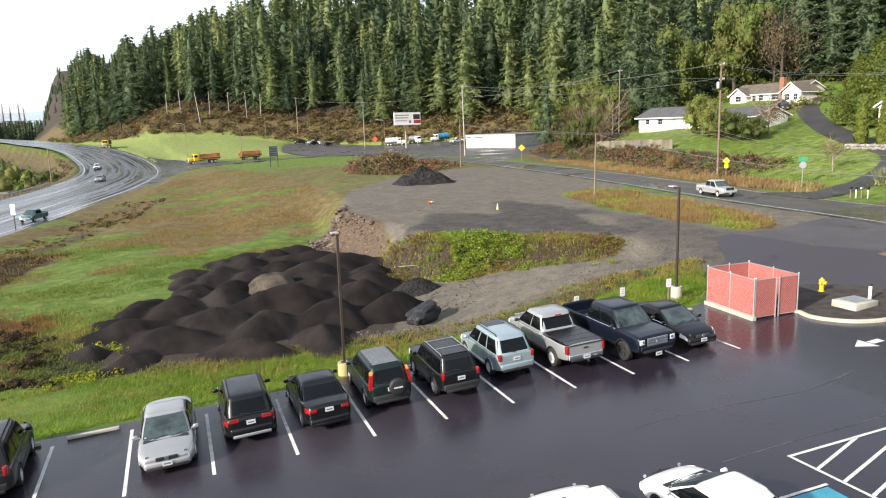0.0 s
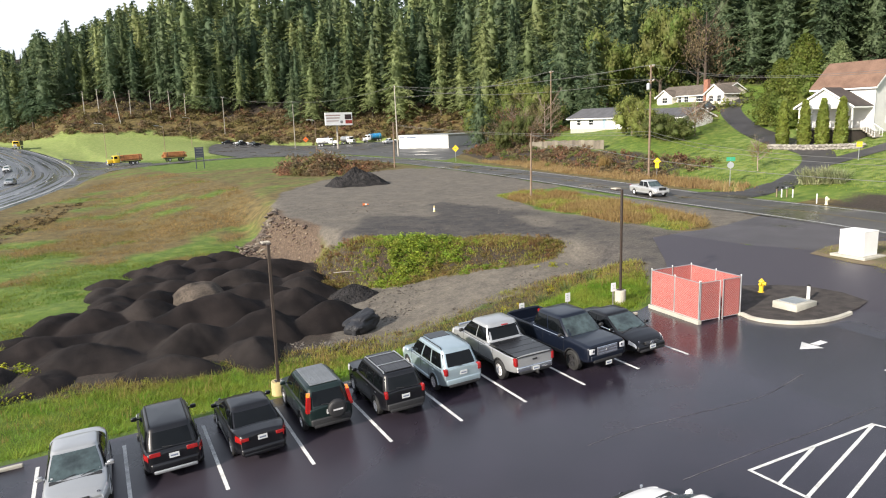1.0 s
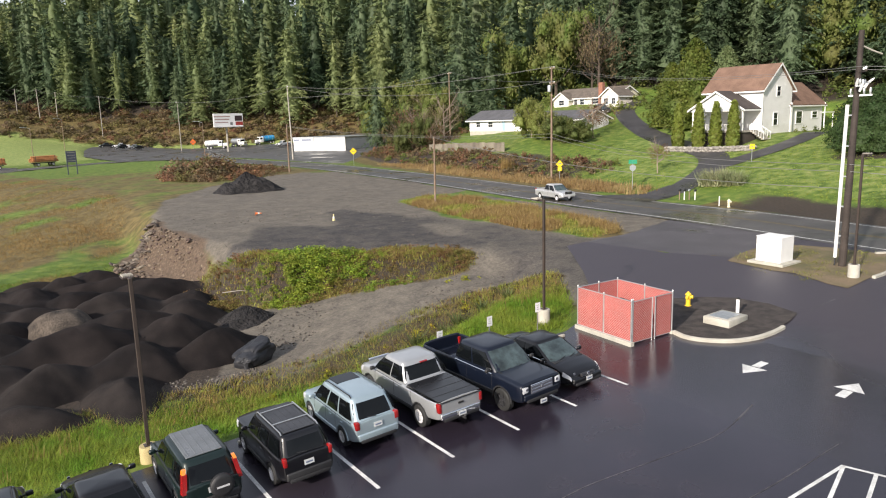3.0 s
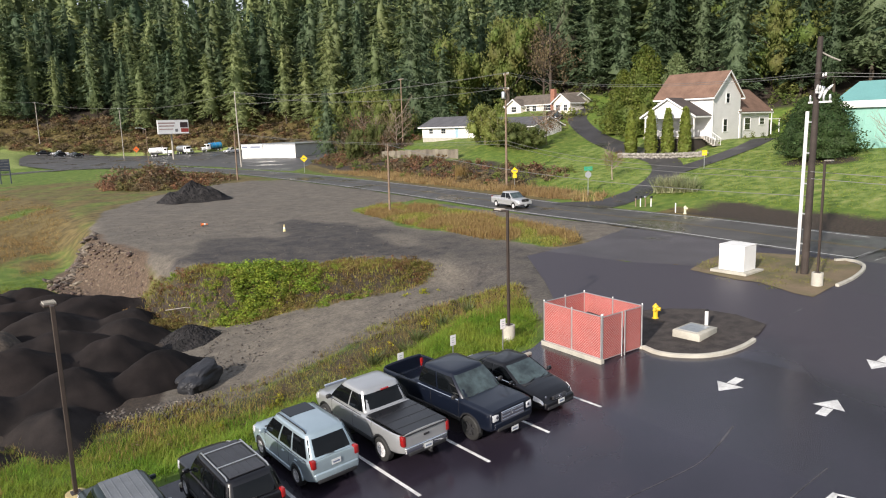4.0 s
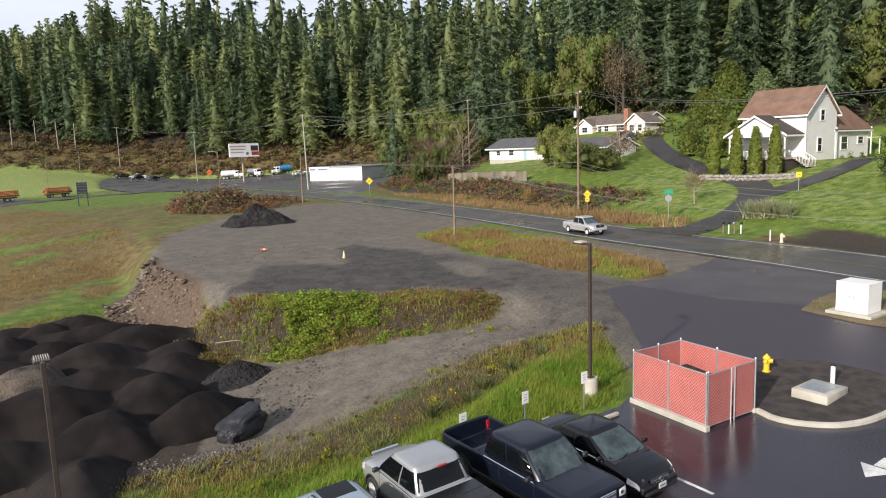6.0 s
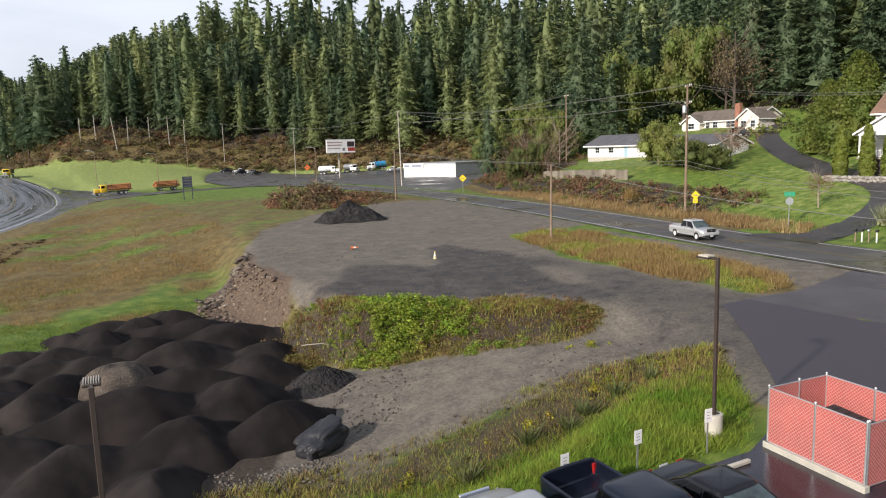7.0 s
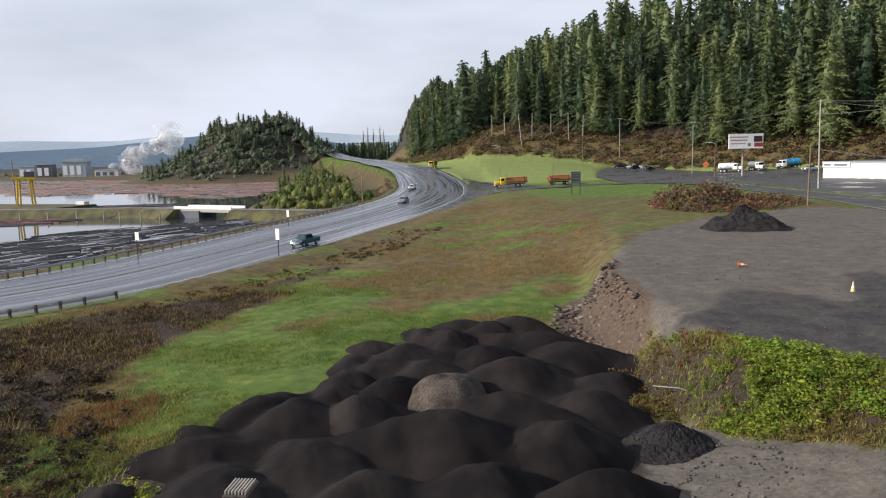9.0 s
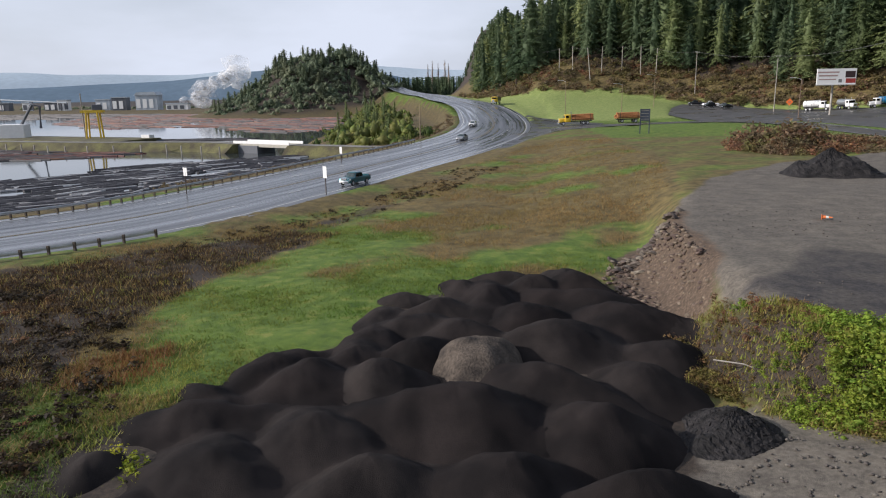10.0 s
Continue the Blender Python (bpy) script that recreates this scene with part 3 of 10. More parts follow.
def ground_material():
    m = bpy.data.materials.new("ground_mix")
    m.use_nodes = True
    n, l = m.node_tree.nodes, m.node_tree.links
    b = n["Principled BSDF"]
    t = n.new("ShaderNodeTexCoord")

    def noi(sc, det=5.0, rough=0.55):
        k = n.new("ShaderNodeTexNoise")
        k.inputs["Scale"].default_value, k.inputs["Detail"].default_value = sc, det
        k.inputs["Roughness"].default_value = rough
        l.new(t.outputs["Object"], k.inputs["Vector"])
        return k.outputs["Fac"]

    def ramp(src, stops):
        k = n.new("ShaderNodeValToRGB")
        while len(k.color_ramp.elements) < len(stops):
            k.color_ramp.elements.new(0.5)
        for e, (p, c) in zip(k.color_ramp.elements, stops):
            e.position, e.color = p, (*c, 1)
        l.new(src, k.inputs["Fac"])
        return k.outputs["Color"]

    def att(name):
        k = n.new("ShaderNodeAttribute")
        k.attribute_name = name
        return k.outputs["Fac"]

    def mixed(a, bb, fac, edge):
        """Blend with an edge broken up by noise."""
        s1 = n.new("ShaderNodeMath")
        s1.operation = "MULTIPLY_ADD"
        l.new(edge, s1.inputs[0])
        s1.inputs[1].default_value = 0.9
        s1.inputs[2].default_value = -0.45
        s2 = n.new("ShaderNodeMath")
        s2.operation = "ADD"
        l.new(s1.outputs[0], s2.inputs[0])
        l.new(fac, s2.inputs[1])
        r = n.new("ShaderNodeMapRange")
        r.inputs["From Min"].default_value, r.inputs["From Max"].default_value = 0.3, 0.7
        l.new(s2.outputs[0], r.inputs["Value"])
        k = n.new("ShaderNodeMix")
        k.data_type = "RGBA"
        l.new(r.outputs["Result"], k.inputs["Factor"])
        l.new(a, k.inputs["A"])
        l.new(bb, k.inputs["B"])
        return k.outputs["Result"]

    big, mid, small, tiny = noi(0.12), noi(0.9), noi(5.0), noi(28.0, 3)
    grass = ramp(mid, [(0.3, (0.055, 0.1, 0.014)), (0.55, (0.115, 0.175, 0.026)), (0.75, (0.21, 0.22, 0.05))])
    dry = ramp(mid, [(0.28, (0.065, 0.05, 0.02)), (0.5, (0.125, 0.095, 0.036)), (0.75, (0.21, 0.16, 0.06))])
    g1 = ramp(mid, [(0.3, (0.075, 0.065, 0.055)), (0.5, (0.14, 0.122, 0.1)), (0.7, (0.22, 0.19, 0.15))])
    g2 = ramp(small, [(0.32, (0.06, 0.053, 0.045)), (0.5, (0.13, 0.116, 0.096)), (0.68, (0.2, 0.18, 0.15))])
    gmx = n.new("ShaderNodeMix")
    gmx.data_type = "RGBA"
    gmx.inputs["Factor"].default_value = 0.5
    l.new(g1, gmx.inputs["A"])
    l.new(g2, gmx.inputs["B"])
    grav = gmx.outputs["Result"]
    soil = ramp(small, [(0.3, (0.025, 0.02, 0.016)), (0.6, (0.055, 0.042, 0.032)), (0.8, (0.09, 0.065, 0.04))])
    c = mixed(grass, dry, att("dry"), small)
    c = mixed(c, soil, att("soil"), small)
    vg = ramp(mid, [(0.3, (0.15, 0.2, 0.05)), (0.55, (0.22, 0.27, 0.08)), (0.75, (0.3, 0.3, 0.12))])
    sc = ramp(small, [(0.3, (0.05, 0.038, 0.027)), (0.55, (0.115, 0.08, 0.055)), (0.75, (0.2, 0.15, 0.11))])
    ml = ramp(small, [(0.3, (0.028, 0.026, 0.027)), (0.6, (0.055, 0.05, 0.05)), (0.8, (0.09, 0.085, 0.08))])
    c = mixed(c, vg, att("verge"), mid)
    c = mixed(c, grav, att("gravel"), mid)
    c = mixed(c, ml, att("mill"), mid)
    c = mixed(c, sc, att("scree"), small)
    hs = n.new("ShaderNodeHueSaturation")
    r = n.new("ShaderNodeMapRange")
    r.inputs["From Min"].default_value, r.inputs["From Max"].default_value = 0.25, 0.75
    r.inputs["To Min"].default_value, r.inputs["To Max"].default_value = 0.65, 1.35
    l.new(tiny, r.inputs["Value"])
    l.new(r.outputs["Result"], hs.inputs["Value"])
    l.new(c, hs.inputs["Color"])
    l.new(hs.outputs["Color"], b.inputs["Base Color"])
    b.inputs["Roughness"].default_value = 0.8
    b.inputs["Specular IOR Level"].default_value = 0.3
    bp = n.new("ShaderNodeBump")
    bp.inputs["Strength"].default_value, bp.inputs["Distance"].default_value = 0.6, 0.05
    l.new(tiny, bp.inputs["Height"])
    l.new(bp.outputs["Normal"], b.inputs["Normal"])
    return m


gm.materials.append(ground_material())
ground = tagged(new("ground", gm), "grassy and gravelled ground rising to a wooded hillside", "ground", kind="structure")


def draped(name, poly, material, label, category, step=2.0, lift=0.0, kind="structure", parent=None, cuts=True):
    """A paved sheet over the ground inside an outline of the plan."""
    bm = B()
    bm.faces.new([bm.verts.new((x, y, 0)) for x, y in poly])
    if cuts:
        for ax in (0, 1):
            lo, hi = min(p[ax] for p in poly), max(p[ax] for p in poly)
            k = math.ceil(lo / step) * step
            while k < hi:
                co, no = [0, 0, 0], [0, 0, 0]
                co[ax], no[ax] = k, 1
                bmesh.ops.bisect_plane(bm, geom=bm.verts[:] + bm.edges[:] + bm.faces[:], plane_co=co, plane_no=no)
                k += step
    for v in bm.verts:
        v.co.z = hz(v.co.x, v.co.y) + lift
    bmesh.ops.recalc_face_normals(bm, faces=bm.faces)
    if sum(f.normal.z for f in bm.faces) < 0:
        bmesh.ops.reverse_faces(bm, faces=bm.faces)
    if parent is not None:
        return part(name, bm, material, parent)
    return solid(name, bm, material, label, category, kind=kind)


def resample(pts, step):
    out = []
    p = [Vector((x, y, 0)) for x, y in pts]
    for i in range(len(p) - 1):
        a, b, c, d = p[max(i - 1, 0)], p[i], p[i + 1], p[min(i + 2, len(p) - 1)]
        n = max(1, int((c - b).length / step))
        for k in range(n):
            t = k / n
            out.append(0.5 * ((2 * b) + (c - a) * t + (2 * a - 5 * b + 4 * c - d) * t * t + (3 * b - a - 3 * c + d) * t ** 3))
    return out + [p[-1]]


def strip(name, pts, lo, hi, material, label="", category="", step=2.0, lift=0.0, cross=4, parent=None, t0=0.0, t1=1e9, dash=None,
          kind="structure", slim=0.0):
    """A band along a line of the plan between the offsets lo and hi (to its right); dash: (on, off) lengths."""
    line = resample(pts, step)
    X, run, rows = [], 0.0, []
    for i, q in enumerate(line):
        d = (line[min(i + 1, len(line) - 1)] - line[max(i - 1, 0)]).normalized()
        rt = Vector((d.y, -d.x, 0))
        if i:
            run += (q - line[i - 1]).length
        on = t0 <= run <= t1 and (dash is None or (run % (dash[0] + dash[1])) < dash[0])
        fit_ = 1 - slim * float(ss(235, 330, q.y))
        rows.append((on, [q + rt * fit_ * (lo + (hi - lo) * k / cross) for k in range(cross + 1)]))
    bm = B()
    prev = None
    P = np.array([[(v.x, v.y) for v in r] for _, r in rows])
    Z = H(P[..., 0], P[..., 1]) + lift
    for i, (on, r) in enumerate(rows):
        vs = [bm.verts.new((v.x, v.y, Z[i, k])) for k, v in enumerate(r)] if on else None
        if prev and vs:
            for k in range(cross):
                bm.faces.new((prev[k], prev[k + 1], vs[k + 1], vs[k]))
        prev = vs
    bmesh.ops.delete(bm, geom=[v for v in bm.verts if not v.link_faces], context="VERTS")
    bmesh.ops.recalc_face_normals(bm, faces=bm.faces)
    if sum(f.normal.z for f in bm.faces) < 0:
        bmesh.ops.reverse_faces(bm, faces=bm.faces)
    if parent is not None:
        return part(name, bm, material, parent)
    return solid(name, bm, material, label, category, kind=kind)


lot = draped("parking_lot", LOT_P, LOT, "dark wet asphalt parking lot with white bay lines", "parking lot", 2.0)
access = draped("access_drive", ACCESS_P, asphalt("worn_access_asphalt", (0.085, 0.077, 0.084), 0.1), "worn grey asphalt access between lot and road", "access drive", 2.0, -0.015)
road = strip("road", ROAD, -4.4, 4.4, ROADM, "damp two-lane asphalt road with white edge lines", "road", lift=0.006, cross=6)
highway = strip("highway", HWY, -11, 11.2, HWYM, "wet grey multi-lane highway curving round the hill", "highway", cross=14, step=3, slim=0.24)
hv = np.zeros(len(highway.data.vertices) * 3)
highway.data.vertices.foreach_get("co", hv)
hv = hv.reshape(-1, 3)
for nm_, val in (("across", seg_dist(hv[:, 0], hv[:, 1], [(p.x, p.y) for p in resample(HWY, 3)])), ("along", hv[:, 1] - 0.6 * hv[:, 0])):
    highway.data.attributes.new(nm_, "FLOAT", "POINT").data.foreach_set("value", val.astype(np.float32))
driveway = strip("driveway", DRIVE, -1.9, 1.9, DRIVEM, "narrow dark asphalt driveway up the hill", "driveway", lift=0.03)
drive_mouth = draped("driveway", MOUTH_P, DRIVEM, "flared asphalt mouth of the driveway at the road", "driveway", 1.5, 0.04)
driveway_b = strip("driveway", DRIVE2, -1.6, 1.6, DRIVEM, "dark asphalt driveway branching to the white house", "driveway", lift=0.05)
junction = draped("junction", [(-8, 252), (-4, 249), (2.3, 241), (8, 227), (17, 214), (14, 190), (4, 181), (-1.2, 162), (-4, 148), (-6.5, 140), (-12, 160), (-10, 200)], HWYM_SIDE, "wet asphalt mouth of the side road at the highway", "junction", 3.0, -0.01)
forecourt = draped("forecourt", FORE_P, asphalt("worn_forecourt_asphalt", (0.1, 0.097, 0.096), 0.3), "grey asphalt forecourt beside the road junction", "forecourt", 5.0, -0.04)

# painted lines
for i in range(-3, 9):
    x = 2.74 * i
    bm = B()
    n = 6
    for k in range(n):
        y0, y1 = 5.4 * k / n, 5.4 * (k + 1) / n
        pts = [(x - 0.06, y0), (x + 0.06, y0), (x + 0.06, y1), (x - 0.06, y1)]
        face(bm, [(a, b, hz(a, b) + 0.006) for a, b in pts])
    solid("parking_line", bm, LINE, "white painted parking bay line", "parking line", group="bay lines", kind="structure")
strip("edge_line", ROAD, 3.75, 3.88, LINE, "white road edge line", "road marking", lift=0.014, cross=1)
strip("edge_line", ROAD, -3.88, -3.75, LINE, "white road edge line", "road marking", lift=0.014, cross=1, t0=122)
strip("centre_line", ROAD, 0.06, 0.17, YLINE, "double yellow centre line", "road marking", lift=0.012, cross=1)
strip("centre_line", ROAD, -0.17, -0.06, YLINE, "double yellow centre line", "road marking", lift=0.012, cross=1)
for off in (-9.7, 9.8):
    strip("edge_line", HWY, off - 0.09, off + 0.09, LINE, "white highway edge line", "road marking", lift=0.02, cross=1, step=3, slim=0.24)
strip("centre_line", HWY, -0.25, -0.1, YLINE, "double yellow centre line", "road marking", lift=0.02, cross=1, step=3)
strip("centre_line", HWY, 0.1, 0.25, YLINE, "double yellow centre line", "road marking", lift=0.02, cross=1, step=3)
for off in (-4.9, 4.9):
    strip("lane_line", HWY, off - 0.08, off + 0.08, LINE, "broken white lane line", "road marking", lift=0.02, cross=1, step=1.5,
          dash=(4.5, 9.0), slim=0.24)


def flat_mark(name, outline, material, label, lift=0.008, cat="road marking"):
    bm = B()
    bm.faces.new([bm.verts.new((x, y, hz(x, y) + lift)) for x, y in outline])
    bmesh.ops.recalc_face_normals(bm, faces=bm.faces)
    if sum(f.normal.z for f in bm.faces) < 0:
        bmesh.ops.reverse_faces(bm, faces=bm.faces)
    return solid(name, bm, material, label, cat, kind="structure")


lake = solid("water", face(bm_ := B(), [(-4000, -900, WATER), (-30, -900, WATER), (-30, 1500, WATER), (-4000, 1500, WATER)]) and bm_,
             mat("lake_water", (0.05, 0.06, 0.065), 0.06, 0.0, 0.2, 0.02, 0.6, 0.03, 0.03, 0.5),
             "calm grey lake water reflecting the sky", "lake", kind="structure")


# ---- vehicles ----
def wheel_meshes(r, w, rim_mat, spokes=5):
    bm = B()
    lathe(bm, [(r * 0.62, -w / 2), (r * 0.9, -w / 2), (r, -w * 0.36), (r, w * 0.36), (r * 0.9, w / 2), (r * 0.62, w / 2)], 20, cap=False)
    tyre = finish("tyre", bm, RUBBER, True)
    bm = B()
    lathe(bm, [(r * 0.12, w * 0.36), (r * 0.16, w * 0.3), (r * 0.17, w * 0.22), (r * 0.58, w * 0.16), (r * 0.6, w * 0.46), (r * 0.64, w * 0.46),
               (r * 0.64, -w * 0.4)], 20)
    for k in range(spokes):
        a = 2 * math.pi * k / spokes
        box(bm, (r * 0.36, 0, w * 0.3), (r * 0.5, r * 0.15, w * 0.16), 0.0, Matrix.Rotation(a, 4, "Z"))
    rim = finish("rim", bm, rim_mat, True)
    return tyre, rim


def add_wheel(parent, tyre, rim, x, y, r, side):
    bm = B()
    lathe(bm, [(0.02, -0.05), (r * 0.5, -0.05), (r * 0.5, 0.02), (0.02, 0.02)], 12)
    hub = part("wheel", bm, TRIM, parent, at=Matrix.Translation((x, y, r)) @ Matrix.Rotation(radians(-90 * side), 4, "X"))
    part("tyre", tyre, None, hub)
    part("rim", rim, None, hub)


def section(s, x):
    """Half outline (y, z) of the lower body at x, from the floor's middle round the sill and shoulder to the top's middle."""
    L, W = s["L"] / 2, s["W"] / 2
    R, zr = s["r"] * 1.14, s["r"]
    top, nose, bed = s["top"], s.get("nose", 0.45), s.get("bed")
    zt = float(np.interp(x, [p[0] for p in top], [p[1] for p in top]))
    e = min(1.0, max(0.0, (abs(x) - (L - nose)) / nose))
    w = W * (1 - s.get("taper", 0.16) * e ** 2.4)
    z0 = s.get("sill", 0.22) + 0.1 * e * e
    za = z0
    for ax in s["axles"]:
        if abs(x - ax) < R:
            za = max(za, zr + math.sqrt(R * R - (x - ax) ** 2))
    za = min(za, zt - 0.16)
    z1 = max(z0 + 0.04, za)
    zm = max(z1 + 0.02, z0 + 0.55 * (zt - z0))
    zh = zm + 0.6 * (zt - 0.1 - zm)
    if bed:
        zi = bed[2] if bed[0] + 0.02 <= x <= bed[1] - 0.02 else zt + 0.03
        cap = [(0.945, zt - 0.025), (0.9, zt), (0.88, zi), (0.5, zi + (0.02 if zi > zt else 0)), (0, zi + (0.03 if zi > zt else 0))]
    else:
        cap = [(0.95, zt - 0.035), (0.88, zt - 0.004), (0.72, zt + 0.014), (0.4, zt + 0.034), (0, zt + 0.04)]
    prof = [(0, za), (0.8, za), (0.965, z1), (0.992, z1 + 0.4 * (zm - z1)), (1.0, zm), (0.99, max(zh, zm + 0.01)), (0.978, max(zt - 0.085, zm + 0.02))] + cap
    return [(f * w, z) for f, z in prof]


def skin_patch(s, xs, ks, side, out=0.012):
    """A thin plate laid on the body between stations xs and outline places ks."""
    bm = B()
    grid, low = [], []
    for x in xs:
        half = section(s, x)
        row, lw_ = [], []
        for k in ks:
            i = min(int(k), len(half) - 2)
            f = k - i
            y, z = (half[i][j] + (half[i + 1][j] - half[i][j]) * f for j in (0, 1))
            dy, dz = half[i + 1][0] - half[i][0], half[i + 1][1] - half[i][1]
            q = math.hypot(dy, dz) or 1.0
            ny, nz = dz / q, -dy / q
            ex = 0.6 * out * math.copysign(1, x)
            row.append(bm.verts.new((x + ex, side * (y + ny * out), z + nz * out)))
            lw_.append(bm.verts.new((x, side * (y - ny * 0.01), z - nz * 0.01)))
        grid.append(row)
        low.append(lw_)
    for r0, r1 in zip(grid, grid[1:]):
        for k in range(len(ks) - 1):
            bm.faces.new((r0[k], r0[k + 1], r1[k + 1], r1[k]))
    rim = lambda g: g[0] + [r[-1] for r in g[1:]] + g[-1][-2::-1] + [r[0] for r in g[-2:0:-1]]
    a, b = rim(grid), rim(low)
    for k in range(len(a)):
        bm.faces.new((a[k], a[(k + 1) % len(a)], b[(k + 1) % len(a)], b[k]))
    bmesh.ops.recalc_face_normals(bm, faces=bm.faces)
    return bm


def car_body(s):
    """Lower body: lofted sections from tail to nose, with wheel arches and, on a pickup, a bed."""
    L, R = s["L"] / 2, s["r"] * 1.14
    st = set(np.round(np.linspace(-L, L, 19), 3).tolist()) | {round(x, 3) for x, _ in s["top"]} | {round(sg * (L - q), 3) for sg in (1, -1) for q in (0.03, 0.08, 0.16, 0.28)}
    for ax in s["axles"]:
        st |= {round(ax + R * k, 3) for k in (-1.02, -0.98, -0.88, -0.7, -0.4, 0, 0.4, 0.7, 0.88, 0.98, 1.02)}
    bed = s.get("bed")
    if bed:
        st |= {bed[0], bed[0] + 0.03, bed[1], bed[1] - 0.03}
    bm = B()
    rings = []
    for x in sorted(q for q in st if -L <= q <= L):
        half = section(s, x)
        rings.append([bm.verts.new((x, y, z)) for y, z in half] + [bm.verts.new((x, -y, z)) for y, z in half[-2:0:-1]])
    n = len(rings[0])
    for a, b in zip(rings, rings[1:]):
        for k in range(n):
            bm.faces.new((a[k], b[k], b[(k + 1) % n], a[(k + 1) % n]))
    bm.faces.new(rings[0])
    bm.faces.new(rings[-1][::-1])
    bmesh.ops.recalc_face_normals(bm, faces=bm.faces)
    return bm


def vehicle(s, label, category, m, group=""):
    car = thing(s.get("kind", "car"), label, category, m, group)
    P, L, W = s["paint"], s["L"] / 2, s["W"] / 2
    shell = part("body", car_body(s), P, car, smooth=True)
    if group == LOTG:
        sub = shell.modifiers.new("rounding", "SUBSURF")
        sub.levels = sub.render_levels = 1
    xA, xB, xC, xD = s["cab"]
    zb, zr = s["belt"], s["H"]
    wb, wr = W * 0.93, W * s.get("roofw", 0.74)
    # cabin shell: rounded rings from the belt line up to a crowned roof
    zl, zt = zb - 0.06, zr - 0.05

    def dims(v):
        k = v ** 1.15
        xf, xr = xA + (xB - xA) * k, xD + (xC - xD) * k
        return (xf + xr) / 2, (xf - xr) / 2, wb + (wr - wb) * v ** 1.5, zl + (zt - zl) * v

    def front(f, v, sg):
        """A point of the front (sg 1) or rear (-1) glass: f across, v up."""
        xc, a, b, z = dims(v)
        return Vector((xc + sg * a * (1 - abs(f) ** 7) ** (1 / 7), b * f, z))

    def flank(x, v, side):
        xc, a, b, z = dims(v)
        g = min(0.995, abs((x - xc) / a))
        return Vector((x, side * b * (1 - g ** 10) ** 0.1, z))

    bm = B()
    rings, nseg = [], 44
    for v, shrink, rise in [(q, 1.0, 0.0) for q in (0, 0.2, 0.4, 0.6, 0.8, 0.93, 1.0)] + [(1.0, 0.975, 0.03), (1.0, 0.93, 0.05), (1.0, 0.8, 0.07), (1.0, 0.45, 0.09), (1.0, 0.02, 0.095)]:
        xc, a, b, z = dims(v)
        row = []
        for k in range(nseg):
            th = 2 * math.pi * (k + 0.5) / nseg
            c, q = math.cos(th), math.sin(th)
            row.append(bm.verts.new((xc + a * shrink * math.copysign(abs(c) ** 0.28, c), b * shrink * math.copysign(abs(q) ** 0.28, q), z + rise)))
        rings.append(row)
    for a, b in zip(rings, rings[1:]):
        for k in range(nseg):
            bm.faces.new((a[k], a[(k + 1) % nseg], b[(k + 1) % nseg], b[k]))
    bm.faces.new(rings[-1])
    bmesh.ops.recalc_face_normals(bm, faces=bm.faces)
    part("cabin", bm, P, car, smooth=True)
    if s.get("roof"):
        bm = B()
        box(bm, ((xB + xC) / 2, 0, zr + 0.035), (xB - xC - 0.3, wr * 1.5, 0.03), 0.012)
        panel = part("roof_panel", bm, s["roof"], car)
        for k in range(5):
            bm = B()
            box(bm, ((xB + xC) / 2, wr * 0.3 * (k - 2), zr + 0.053), (xB - xC - 0.5, 0.03, 0.012), 0.004)
            part("roof_rib", bm, s["roof"], panel)

    def pane(name, point, us, vs, material):
        """A curved pane a little proud of the shell."""
        bm = B()
        mid = Vector(((xB + xC) / 2, 0, zb))
        grid, low = [], []
        for v in vs:
            row, lw_ = [], []
            for u in us:
                p, pu, pv = point(u, v), point(u + 0.01, v), point(u, v + 0.01)
                nrm = (pu - p).cross(pv - p).normalized()
                if nrm.dot(p - mid) < 0:
                    nrm = -nrm
                row.append(bm.verts.new(p + nrm * 0.012))
                lw_.append(bm.verts.new(p - nrm * 0.01))
            grid.append(row)
            low.append(lw_)
        for r0, r1 in zip(grid, grid[1:]):
            for k in range(len(us) - 1):
                bm.faces.new((r0[k], r0[k + 1], r1[k + 1], r1[k]))
        rim = lambda g: g[0] + [r[-1] for r in g[1:]] + g[-1][-2::-1] + [r[0] for r in g[-2:0:-1]]
        a, b = rim(grid), rim(low)
        for k in range(len(a)):
            bm.faces.new((a[k], a[(k + 1) % len(a)], b[(k + 1) % len(a)], b[k]))
        bmesh.ops.recalc_face_normals(bm, faces=bm.faces)
        part(name, bm, material, car, smooth=True)

    v0, v1 = 0.14, 0.9
    vs = np.linspace(v0, v1, 6)
    for name, sg, mt in (("windscreen", 1, SHIELD), ("rear_window", -1, GLASS)):
        pane(name, lambda f, v: front(f, v, sg), np.linspace(-0.88, 0.88, 9), np.linspace(0.08 if sg > 0 else v0 + 0.04, 0.94 if sg > 0 else 0.86, 6), mt)
    posts = s.get("posts", [0.62, 0.3])
    cuts = [1.0] + posts + [0.0]
    for side in (1, -1):
        for a, b in zip(cuts, cuts[1:]):
            ga, gb = a - (0.075 if a == 1.0 else 0.02), b + (0.06 if b == 0.0 else 0.02)

            def side_at(u, v, side=side):
                xc, aa, _, _ = dims(v)
                return flank(xc - aa + 2 * aa * u, v, side)
            pane("side_window", side_at, np.linspace(ga, gb, 5), vs, s.get("side", GLASS))
        # mirror
        bm = B()
        box(bm, (0, side * 0.11, 0), (0.12, 0.2, 0.14), 0.03)
        box(bm, (0.02, side * 0.0, -0.03), (0.06, 0.1, 0.05), 0.01)
        part("door_mirror", bm, s.get("mirror", P), car, at=Matrix.Translation((xA - 0.35, side * (W * 0.97), zb + 0.06)), smooth=True)
